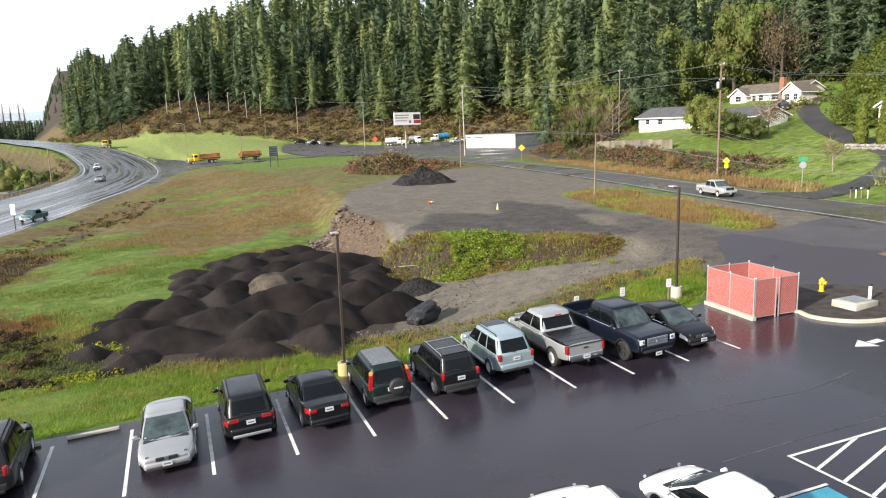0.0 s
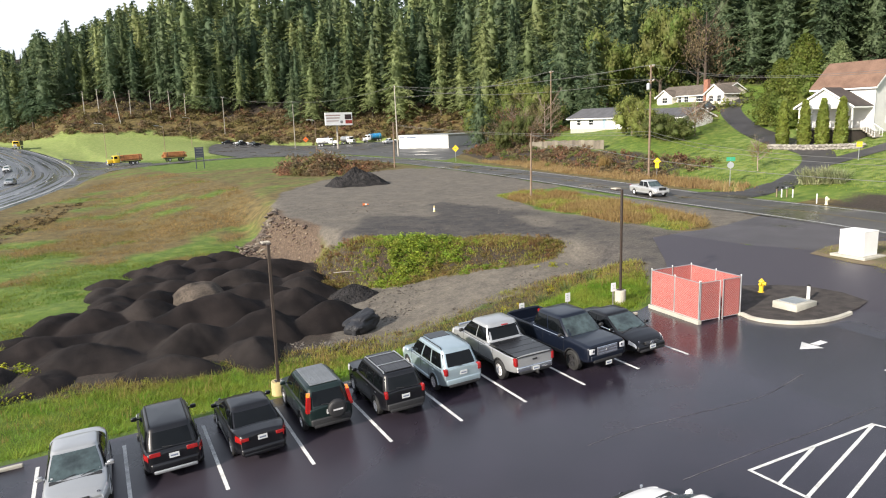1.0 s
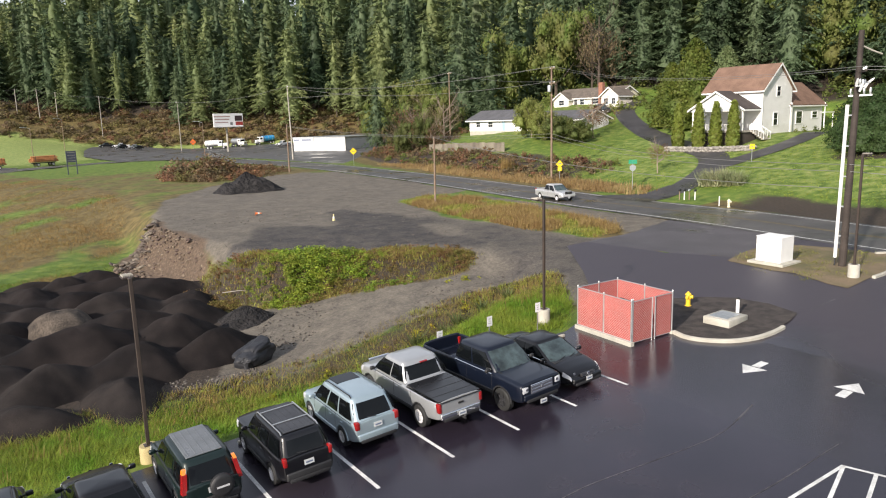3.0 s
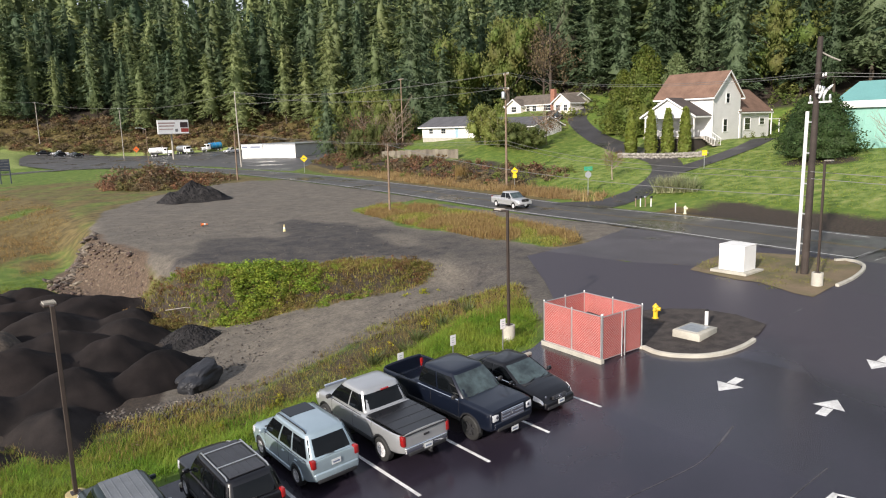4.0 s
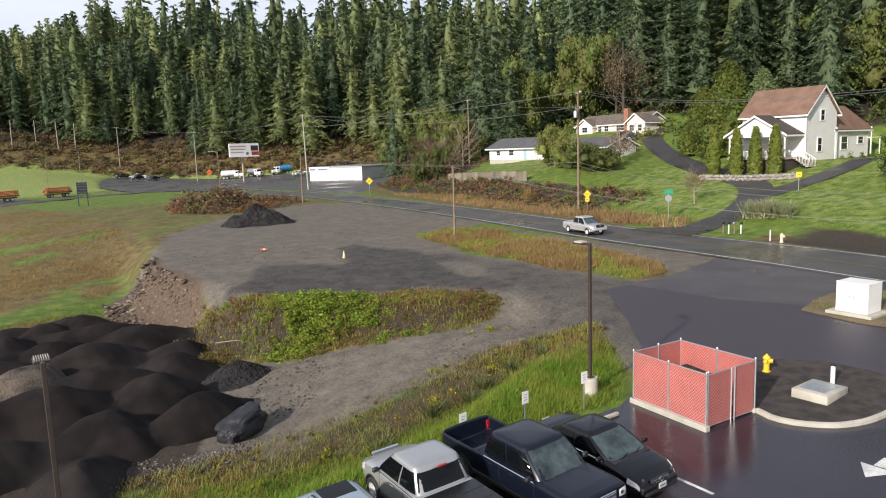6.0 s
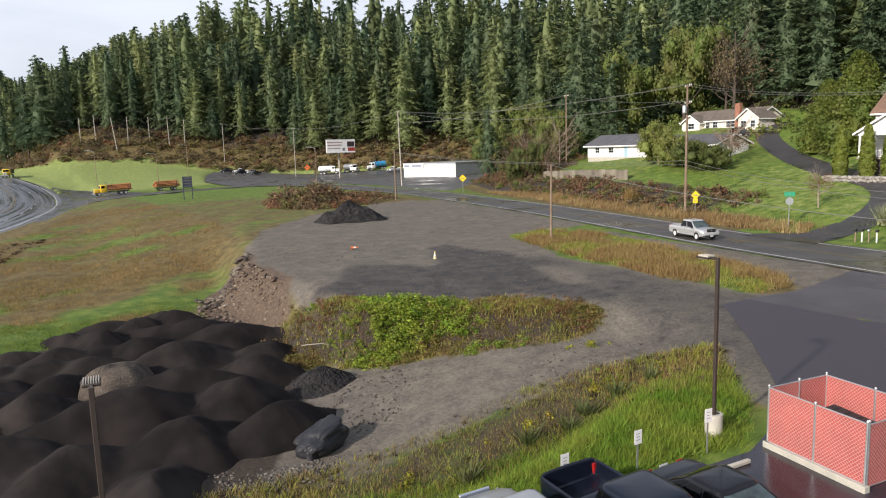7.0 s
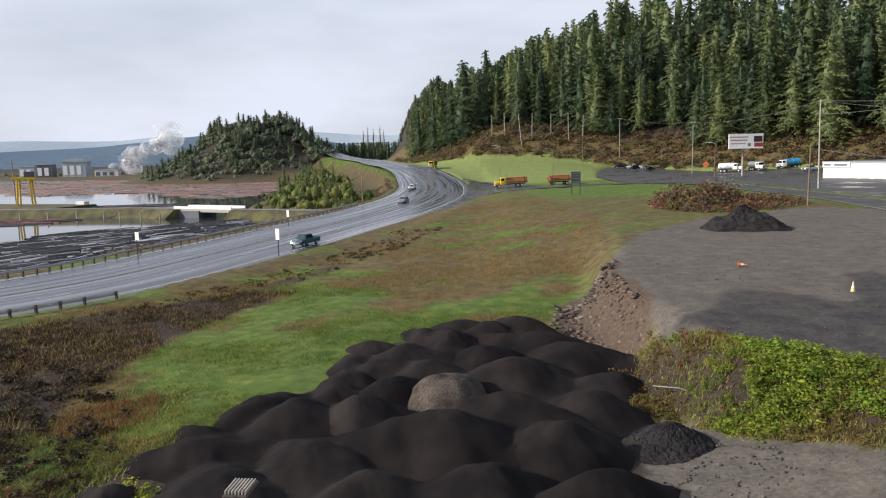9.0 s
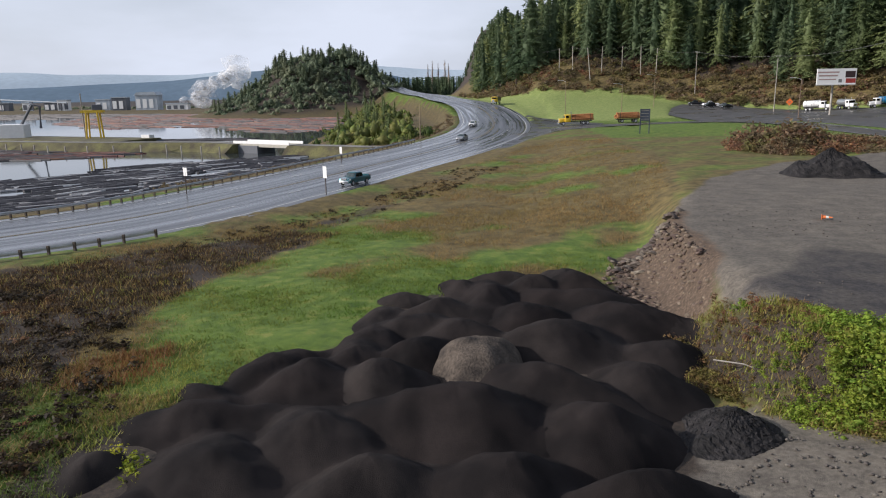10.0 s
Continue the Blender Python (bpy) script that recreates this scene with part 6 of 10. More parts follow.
wires([pb[0], pb[3]], [pf[0], pf[3]], 1.6)
wires([pf[0], pf[3]], [pg[0], pg[3]], 1.0)
wires([pd[4]], [ph[0]], 0.8)
wires([ph[0], ph[3]], [pb[0] - Vector((0, 0, 3)), pb[3] - Vector((0, 0, 3))], 1.2)
wires([Vector((44.3, 3.0, 8.1)), Vector((44.3, 3.0, 7.7)), Vector((44.3, 3.0, 6.7))], [Vector((71.2, 56.0, 9.0)), Vector((71.2, 56.0, 8.5)), Vector((46.6, 49.2, 9.4))], 0.9, 0.022)
wires([Vector((44.3, 3.0, 8.1)), Vector((44.3, 3.0, 7.7))], [Vector((49.0, -45.0, 9.0)), Vector((49.0, -45.0, 8.5))], 0.9, 0.022)
wires([Vector((71.2, 56.0, 9.0)), Vector((71.2, 56.0, 8.5))], [Vector((56.5, 115, 11.0)), Vector((76, 159, 10.5))], 1.0, 0.022)
prev = pg
for x, y, h, lean in ((40.6, 320.2, 11.5, 1), (34.6, 323.9, 12, -1), (26.9, 327.1, 11, 0), (18.2, 326.2, 12, 1), (13.5, 321.4, 14, -6), (5.7, 333.1, 10.5, -1), (-0.2, 332.1, 11, 0), (-14.4, 359.4, 10.5, 1), (-21.1, 389.1, 12, 0), (-26.8, 392.8, 13.5, -3), (-33.5, 391, 17.5, -1)):
    cur = power_pole(x, y, h, GRAYPOLE, "grey pole standing in the brush on the slope", (), (0, lean), 0.2)
    wires([prev[0]], cur, 0.9, 0.024)
    prev = cur
power_pole(-28.5, 174, 8.3, WOODPOLE, "brown wooden pole beside the highway", (), (0, 0.5), 0.14)


def street_light(x, y, h, a):
    t = thing("street_lamp", "slim street lamp with a curved arm", "street lamp", pose(x, y, hz(x, y), 0, 0, a), "junction street lamps")
    bm = B()
    tube(bm, [(0, 0, -0.3), (0, 0, h)], [0.11, 0.07], 8)
    part("pole", bm, WOODPOLE, t, smooth=True)
    bm = B()
    tube(bm, [(0, 0, h - 0.4), (0.9, 0, h + 0.1), (2.2, 0, h + 0.2)], 0.04, 6)
    part("arm", bm, GALV, t)
    bm = B()
    box(bm, (2.5, 0, h + 0.17), (0.7, 0.3, 0.16), 0.06)
    part("lamp_head", bm, GALV, t)


street_light(5, 245, 11.5, 160)
street_light(22.7, 233, 10, 190)
street_light(35, 262, 11, 200)
street_light(66.8, 206, 10.5, 150)


def post_sign(name, x, y, h, panels, label, face_deg, post=GALV, cat="sign", r=0.035):
    """panels: (width, height, centre z, material, turn)."""
    t = thing(name, label, cat, pose(x, y, hz(x, y), 0, 0, face_deg))
    bm = B()
    box(bm, (0, 0, h / 2 - 0.2), (r * 2, r * 2, h + 0.4))
    part("post", bm, post, t)
    for w, hh, z, m_, turn in panels:
        bm = B()
        box(bm, (0, 0, 0), (w, 0.015, hh), 0.0)
        pn = part("panel", bm, m_, t, at=pose(0, -r - 0.012, z, 0, turn, 0))
        bm = B()
        box(bm, (0, -0.011, 0), (w * 0.6, 0.004, hh * 0.12), 0.0, Matrix.Rotation(radians(-turn), 4, "Y"))
        if m_ is not WHITE:
            part("print_bar", bm, BAR, pn)
        else:
            bm.free()
    return t


SIGNG = mat("green_sign", (0.02, 0.3, 0.16), 0.4, var=0.08, bump=0)
SIGNY = mat("yellow_sign", (0.85, 0.6, 0.02), 0.4, var=0.08, bump=0)
SIGNB = mat("dark_board", (0.05, 0.06, 0.09), 0.5, var=0.2, bump=0.02)
SIGNO = mat("orange_sign", (0.9, 0.2, 0.04), 0.4, var=0.08, bump=0)
stop = post_sign("street_sign", 68.8, 39.5, 3.6, ((1.0, 0.22, 3.5, SIGNG, 0), (1.0, 0.22, 3.25, SIGNG, 0)), "green street name sign over a stop sign's back", -38)
bm = B()
lathe(bm, [(0.01, -0.01), (0.4, -0.01), (0.4, 0.01), (0.01, 0.01)], 8, pose(0, -0.06, 2.65, 90, 0, 0) @ Matrix.Rotation(radians(22.5), 4, "Z"))
part("octagon_back", bm, GALV, stop)
post_sign("yellow_sign", 81.5, 32.0, 2.2, ((0.6, 0.6, 1.9, SIGNY, 0),), "yellow square sign beside the driveway", -38)
post_sign("warning_sign", 71.3, 54.5, 2.6, ((0.75, 0.75, 2.3, SIGNY, 45), (0.55, 0.55, 1.6, SIGNY, 0)), "yellow diamond curve warning sign", -30)
post_sign("warning_sign", 74.0, 121, 3.6, ((1.1, 1.1, 3.0, SIGNY, 45),), "yellow diamond warning sign at the bank", -20)
post_sign("warning_sign", 79, 262, 3.8, ((1.7, 1.7, 2.7, SIGNO, 45),), "orange diamond roadworks sign", 0)
post_sign("road_sign", -21.3, 88.0, 3.4, ((0.75, 1.5, 2.9, WHITE, 0),), "white roadside sign on a dark post", -32, BRONZE, r=0.05)
t = post_sign("road_sign", -40.5, 87.0, 3.6, ((0.42, 1.1, 3.0, WHITE, 0),), "pair of white marker boards by the lake", -28, BRONZE, r=0.05)
bm = B()
box(bm, (0.45, -0.06, 3.0), (0.38, 0.015, 1.1))
part("panel", bm, WHITE, t)
post_sign("road_sign", -31, 122, 2.9, ((0.6, 1.2, 2.3, WHITE, 0),), "white roadside sign near the lake", -28, BRONZE, r=0.04)
post_sign("road_sign", 95, 195, 2.4, ((0.5, 0.7, 2.0, WHITE, 0),), "small white sign on the forecourt edge", 0)

board = thing("notice_board", "dark two-post notice board facing the highway", "sign board", pose(24, 161, hz(24, 161), 0, 0, 5))
for s_ in (-1, 1):
    bm = B()
    box(bm, (s_ * 0.95, 0, 2.4), (0.2, 0.2, 5.6), 0.01)
    part("post", bm, SIGNB, board)
bm = B()
box(bm, (0, 0, 3.9), (1.9, 0.14, 2.5), 0.01)
pn = part("panel", bm, SIGNB, board)
for k in range(4):
    bm = B()
    box(bm, (0, -0.08, 3.0 + 0.6 * k), (1.6, 0.02, 0.06))
    part("rail", bm, GRAYPOLE, pn)

BBAR = mat("faded_print", (0.42, 0.3, 0.28), 0.6, bump=0)
bb = thing("billboard", "white billboard panel on a tall steel post", "billboard", pose(78.0, 217, hz(78.0, 217) + 0.7, 0, 0, 8))
bm = B()
tube(bm, [(0, 0.4, -0.3), (0, 0.4, 8.5)], 0.28, 12)
part("post", bm, GRAYPOLE, bb, smooth=True)
bm = B()
box(bm, (0.6, 0, 10.0), (10.4, 0.35, 4.3), 0.03)
pn = part("panel", bm, WHITE, bb)
for k, (x, z, w, h, m_) in enumerate(((-1.6, 11.2, 5.6, 0.4, BBAR), (-1.6, 10.3, 5.0, 0.4, BBAR), (-1.8, 9.3, 4.6, 0.3, BBAR), (4.2, 10.6, 2.6, 1.7, mat("dark_print", (0.05, 0.03, 0.03), 0.5, bump=0)),
                                     (4.4, 8.9, 2.6, 1.2, mat("red_print", (0.35, 0.05, 0.04), 0.5, bump=0)), (1.6, 8.9, 0.9, 0.9, mat("grey_print", (0.2, 0.2, 0.2), 0.5, bump=0)))):
    bm = B()
    box(bm, (x, -0.185, z), (w, 0.02, h))
    part("print_bar", bm, m_, pn)
bm = B()
box(bm, (0.6, -0.5, 7.7), (10.6, 0.9, 0.08))
part("catwalk", bm, GALV, bb)

# mailboxes
for k, (dx, dy) in enumerate(((0, 0), (0.45, -0.5), (0.95, -1.0), (1.4, -1.6))):
    x, y = 64.6 + dx * 0.3, 29.6 + dy
    t = thing("mailbox", "dark mailbox on a wooden post", "mailbox", pose(x, y, hz(x, y), 0, 0, -78), "roadside mailboxes")
    bm = B()
    box(bm, (0, 0, 0.45), (0.1, 0.1, 1.1), 0.01)
    part("post", bm, WHITE if k % 2 else WOODPOLE, t)
    bm = B()
    box(bm, (0, 0, 1.12), (0.2, 0.5, 0.22), 0.08, seg=3)
    part("box", bm, TRIM if k != 2 else GALV, t, smooth=True)

# traffic cones
CONEW = mat("cone_white", (0.8, 0.78, 0.74), 0.5, bump=0)


def cone(m, label, body=ORANGE):
    t = thing("traffic_cone", label, "traffic cone", m, "traffic cones")
    bm = B()
    box(bm, (0, 0, 0.02), (0.38, 0.38, 0.04), 0.015)
    part("base", bm, ORANGE, t)
    bm = B()
    lathe(bm, [(0.15, 0.04), (0.105, 0.3)], 14)
    lathe(bm, [(0.075, 0.48), (0.035, 0.72), (0.01, 0.72)], 14)
    part("cone", bm, body, t, smooth=True)
    bm = B()
    lathe(bm, [(0.107, 0.3), (0.077, 0.48)], 14)
    part("band", bm, CONEW, t, "pale reflective band", True)


cone(pose(32.2, 46.0, hz(32.2, 46.0) + 0.02), "faded pale yellow traffic cone standing on the gravel", mat("faded_cone", (0.72, 0.62, 0.3), 0.6, bump=0))
cone(pose(28.3, 57.4, hz(28.3, 57.4) + 0.17, 90, 0, 70), "orange and white traffic cone lying on its side")


# dumpster in the enclosure
dump = thing("dumpster", "dark steel dumpster with a closed ribbed lid", "dumpster", pose(26.9, 4.75, hz(26.9, 4.75), 0, 0, 2))
DUMP = mat("dumpster_steel", (0.03, 0.033, 0.035), 0.6, 0.2, 0.3, 2.0, 20, 0.1)
bm = B()
box(bm, (0, 0, 0.6), (1.7, 1.5, 1.1), 0.03)
part("bin", bm, DUMP, dump)
for k in (-1, 1):
    bm = B()
    box(bm, (0.43 * k, 0, 1.2), (0.84, 1.56, 0.07), 0.02)
    lid = part("lid", bm, TRIM, dump, at=pose(0, 0, 0, 6, 0, 0))
    for q in range(4):
        bm = B()
        box(bm, (0.43 * k, -0.55 + 0.36 * q, 1.245), (0.74, 0.07, 0.03), 0.01)
        part("rib", bm, TRIM, lid)

# ---- guardrails ----
RAILM = mat("weathered_rail_steel", (0.6, 0.61, 0.63), 0.45, 0.35, 0.2, 1.0, 20, 0.05)
RAILPOST = mat("guardrail_post", (0.1, 0.08, 0.065), 0.85, var=0.3, scale=2, fine=18, bump=0.2)
def guardrail(off, t0, t1, label):
    line = resample(HWY, 2.0)
    run, pts = 0.0, []
    for i, q in enumerate(line):
        if i:
            run += (q - line[i - 1]).length
        d = (line[min(i + 1, len(line) - 1)] - line[max(i - 1, 0)]).normalized()
        if t0 <= q.y <= t1:
            pts.append((q + Vector((d.y, -d.x, 0)) * off, Vector((d.y, -d.x, 0))))
    t = thing("guardrail", label, "guardrail")
    sgn = 1 if off > 0 else -1
    bm = B()
    rows = []
    for p, r in pts:
        z = hz(p.x, p.y)
        rows.append([bm.verts.new((p.x + r.x * o * -sgn, p.y + r.y * o * -sgn, z + h)) for o, h in ((0.0, 0.42), (0.07, 0.47), (0.07, 0.53), (0.01, 0.58), (0.07, 0.63), (0.07, 0.69), (0.0, 0.74), (-0.03, 0.58))])
    for a, b in zip(rows, rows[1:]):
        for k in range(8):
            bm.faces.new((a[k], a[(k + 1) % 8], b[(k + 1) % 8], b[k]))
    bmesh.ops.recalc_face_normals(bm, faces=bm.faces)
    part("rail", bm, RAILM, t)
    for p, r in pts:
        bm = B()
        q = p + r * 0.1 * sgn
        box(bm, (q.x, q.y, hz(p.x, p.y) + 0.3), (0.2, 0.2, 1.0))
        part("post", bm, RAILPOST, t)


guardrail(11.9, -20, 68, "steel guardrail on wooden posts")
guardrail(-11.6, -20, 163, "steel guardrail between the highway and the lake")


# ---- buildings ----
def siding(name, col):
    m = mat(name, col, 0.6, var=0.08, scale=0.6, fine=12, bump=0.0)
    n, l = m.node_tree.nodes, m.node_tree.links
    t = n.new("ShaderNodeTexCoord")
    w = n.new("ShaderNodeTexWave")
    w.bands_direction, w.wave_profile = "Z", "SAW"
    w.inputs["Scale"].default_value = 1.6
    l.new(t.outputs["Object"], w.inputs["Vector"])
    bp = n.new("ShaderNodeBump")
    bp.inputs["Strength"].default_value, bp.inputs["Distance"].default_value = 0.6, 0.03
    l.new(w.outputs["Fac"], bp.inputs["Height"])
    l.new(bp.outputs["Normal"], n["Principled BSDF"].inputs["Normal"])
    return m


WHITESIDE = siding("white_lap_siding", (0.81, 0.8, 0.8))
CREAMSIDE = siding("cream_lap_siding", (0.76, 0.7, 0.63))
RANCHROOF = mat("weathered_shingle_roof", (0.15, 0.125, 0.105), 0.9, var=0.3, scale=0.8, fine=9, bump=0.5)
BROWNROOF = mat("brown_shingle_roof", (0.2, 0.12, 0.085), 0.9, var=0.3, scale=0.8, fine=9, bump=0.5)
GREYROOF = mat("grey_shingle_roof", (0.1, 0.1, 0.11), 0.85, var=0.25, scale=0.8, fine=9, bump=0.4)
DARKROOF = mat("dark_porch_roof", (0.07, 0.055, 0.05), 0.85, var=0.25, scale=0.8, fine=9, bump=0.4)
BRICK = mat("chimney_brick", (0.33, 0.15, 0.1), 0.9, var=0.3, scale=2, fine=14, bump=0.4)
PANE = mat("window_glass", (0.03, 0.035, 0.04), 0.05, var=0.2, scale=0.5, bump=0, coat=0.3)


def gable(parent, x0, x1, y0, y1, z0, ze, zr, axis_, wall, roof, over=0.45, name="wall"):
    """A block with a gable roof; axis_: the way its ridge runs."""
    bm = B()
    if axis_ == "y":
        xm = (x0 + x1) / 2
        prof = [(x0, z0), (x1, z0), (x1, ze), (xm, zr), (x0, ze)]
        a, b = [bm.verts.new((x, y0, z)) for x, z in prof], [bm.verts.new((x, y1, z)) for x, z in prof]
    else:
        ym = (y0 + y1) / 2
        prof = [(y0, z0), (y1, z0), (y1, ze), (ym, zr), (y0, ze)]
        a, b = [bm.verts.new((x0, y, z)) for y, z in prof], [bm.verts.new((x1, y, z)) for y, z in prof]
    bm.faces.new(a)
    bm.faces.new(b)
    for k in range(5):
        bm.faces.new((a[k], a[(k + 1) % 5], b[(k + 1) % 5], b[k]))
    bmesh.ops.recalc_face_normals(bm, faces=bm.faces)
    w = part(name, bm, wall, parent)
    half = (x1 - x0) / 2 if axis_ == "y" else (y1 - y0) / 2
    k = (zr - ze) / half
    for sd in (-1, 1):
        bm = B()
        if axis_ == "y":
            e = xm + sd * (half + over)
            pts = [(xm, y0 - over, zr + 0.03), (xm, y1 + over, zr + 0.03), (e, y1 + over, ze - k * over + 0.03), (e, y0 - over, ze - k * over + 0.03)]
            nn = (sd * k, 0, 1)
        else:
            e = ym + sd * (half + over)
            pts = [(x0 - over, ym, zr + 0.03), (x1 + over, ym, zr + 0.03), (x1 + over, e, ze - k * over + 0.03), (x0 - over, e, ze - k * over + 0.03)]
            nn = (0, sd * k, 1)
        plate(bm, pts, nn, 0.14)
        rf = part("roof", bm, roof, parent)
        # fascia boards
        bm = B()
        for p, q in ((pts[0], pts[3]), (pts[1], pts[2]), (pts[3], pts[2])):
            p, q = Vector(p), Vector(q)
            d = (q - p).normalized()
            up = Vector((0, 0, 1))
            s_ = d.cross(up).normalized() * 0.03
            vs = [bm.verts.new(v) for v in (p + s_ + up * 0.1, q + s_ + up * 0.1, q + s_ - up * 0.16, p + s_ - up * 0.16, p - s_ + up * 0.1, q - s_ + up * 0.1, q - s_ - up * 0.16, p - s_ - up * 0.16)]
            for f in ((0, 1, 2, 3), (7, 6, 5, 4), (0, 4, 5, 1), (3, 2, 6, 7), (0, 3, 7, 4), (1, 5, 6, 2)):
                bm.faces.new([vs[i] for i in f])
        part("fascia", bm, WHITE, rf)
    return w


def window(parent, c, axis_, w, h, mull=1, sgn=-1):
    """axis_: the wall's normal ('x' or 'y'); sgn: which way it faces."""
    m = Matrix.Translation(c) @ (Matrix.Rotation(radians(-90 * (1 if sgn < 0 else -1)), 4, "Z") if axis_ == "x" else Matrix.Rotation(0 if sgn < 0 else math.pi, 4, "Z"))
    bm = B()
    for x, z, sx, sz in ((0, h / 2 + 0.05, w + 0.24, 0.12), (0, -h / 2 - 0.05, w + 0.3, 0.12), (-w / 2 - 0.06, 0, 0.12, h), (w / 2 + 0.06, 0, 0.12, h)):
        box(bm, (x, -0.03, z), (sx, 0.1, sz))
    f = part("window", bm, WHITE, parent, at=m)
    for k in range(mull):
        bm = B()
        ww = w / mull
        box(bm, (-w / 2 + ww * (k + 0.5), -0.01, 0), (ww - 0.05, 0.03, h - 0.02))
        part("pane", bm, PANE, f)
    bm = B()
    box(bm, (0, -0.04, 0), (w, 0.03, 0.05))
    part("glazing_bar", bm, WHITE, f)


def house_plinth(parent, x0, x1, y0, y1, z, depth=3.0):
    bm = B()
    box(bm, ((x0 + x1) / 2, (y0 + y1) / 2, z - depth / 2), (x1 - x0 - 0.1, y1 - y0 - 0.1, depth))
    part("foundation", bm, CONCRETE, parent)


h1 = thing("house", "white two-storey farmhouse with brown shingle roof and porch", "house")
zb1 = 8.2
gable(h1, 94, 101.4, 38.5, 47.4, zb1, 14.4, 17.7, "y", WHITESIDE, BROWNROOF)
gable(h1, 101.4, 110.8, 38.9, 46.5, zb1, 12.3, 15.4, "x", WHITESIDE, BROWNROOF)
house_plinth(h1, 94, 101.4, 38.5, 47.4, zb1)
house_plinth(h1, 101.4, 110.8, 38.9, 46.5, zb1)
window(h1, (97.9, 38.5, 14.0), "y", 0.9, 1.3)
window(h1, (97.4, 38.5, 10.2), "y", 1.0, 1.7)
window(h1, (104.3, 38.9, 10.3), "y", 1.6, 1.7, 2)
window(h1, (108.6, 38.9, 10.6), "y", 1.4, 0.9, 2)
window(h1, (94, 42.3, 13.4), "x", 0.6, 0.9, 2)
for x in (101.3, 101.55, 94.06, 110.75):
    bm = B()
    box(bm, (x, 38.47, 10.3 if x > 95 else 11.2), (0.16, 0.1, 4.2 if x > 95 else 6.2))
    part("corner_board", bm, WHITE, h1)
# porch
gable(h1, 90.4, 94, 39.0, 47.2, 11.4, 11.75, 14.1, "x", WHITE, DARKROOF, 0.4, "porch_gable")
bm = B()
box(bm, (92.2, 43.1, zb1 + 0.45), (3.6, 8.2, 0.25))
porch = part("porch_deck", bm, GRAYPOLE, h1)
bm = B()
box(bm, (92.3, 43.1, zb1 - 0.6), (3.2, 7.9, 2.0))
part("porch_skirt", bm, DARKROOF, h1)
for y in (39.2, 41.2, 43.1, 45.1, 47.0):
    bm = B()
    box(bm, (90.6, y, zb1 + 2.0), (0.2, 0.2, 2.9), 0.02)
    part("porch_post", bm, WHITE, h1)
for y0, y1 in ((39.2, 41.2), (41.2, 43.1), (43.1, 45.1), (45.1, 47.0)):
    bm = B()
    for z in (0.65, 1.4):
        box(bm, (90.6, (y0 + y1) / 2, zb1 + z), (0.07, y1 - y0 - 0.2, 0.08))
    rail_ = part("railing", bm, WHITE, h1)
    yy = y0 + 0.25
    while yy < y1 - 0.15:
        bm = B()
        box(bm, (90.6, yy, zb1 + 1.02), (0.04, 0.05, 0.68))
        part("baluster", bm, WHITE, rail_)
        yy += 0.2
for k in range(6):
    bm = B()
    box(bm, (93.0, 38.8 - 0.32 * k, zb1 + 0.4 - 0.2 * k), (1.6, 0.34, 0.2), 0.01)
    part("step", bm, GRAYPOLE, h1)
for x in (92.2, 93.8):
    bm = B()
    tube(bm, [(x, 38.9, zb1 + 1.5), (x, 36.9, zb1 + 0.25)], 0.05, 6)
    rail_ = part("stair_rail", bm, WHITE, h1)
    for k in range(6):
        bm = B()
        tube(bm, [(x, 38.9 - 0.38 * k, zb1 + 1.5 - 0.23 * k), (x, 38.9 - 0.38 * k, zb1 + 0.45 - 0.22 * k)], 0.03, 5)
        part("baluster", bm, WHITE, rail_)
bm = B()
box(bm, (112.2, 40.0, 10.9), (3.0, 3.0, 0.12))
for x in (113.5, 110.95):
    box(bm, (x, 38.6, 9.7), (0.12, 0.12, 2.4))
part("side_porch", bm, WHITE, h1)

h2 = thing("house", "cream ranch house with weathered roof and brick chimney", "house")
zb2 = 12.9
gable(h2, 118, 126, 86.0, 104.5, zb2, 15.4, 17.4, "y", CREAMSIDE, RANCHROOF)
gable(h2, 116.6, 121, 84.0, 88.6, zb2, 15.5, 17.1, "x", CREAMSIDE, RANCHROOF)
gable(h2, 116.8, 119, 98.5, 103, zb2, 15.2, 16.6, "x", CREAMSIDE, RANCHROOF)
for x0, x1, y0, y1 in ((118, 126, 86.0, 104.5), (116.6, 121, 84.0, 88.6), (116.8, 119, 98.5, 103)):
    house_plinth(h2, x0, x1, y0, y1, zb2)
for y, w in ((91.5, 2.4), (95.5, 1.2), (97.4, 1.0)):
    window(h2, (118, y, 14.5), "x", w, 1.2, 2)
window(h2, (116.6, 85.2, 14.3), "x", 1.0, 1.2, 2)
window(h2, (116.6, 87.3, 14.3), "x", 1.2, 1.2, 2)
window(h2, (116.8, 100.7, 14.4), "x", 1.6, 1.1, 2)
bm = B()
box(bm, (117.4, 89.3, 15.6), (0.8, 1.1, 5.4), 0.03)
part("chimney", bm, BRICK, h2, "red brick chimney")

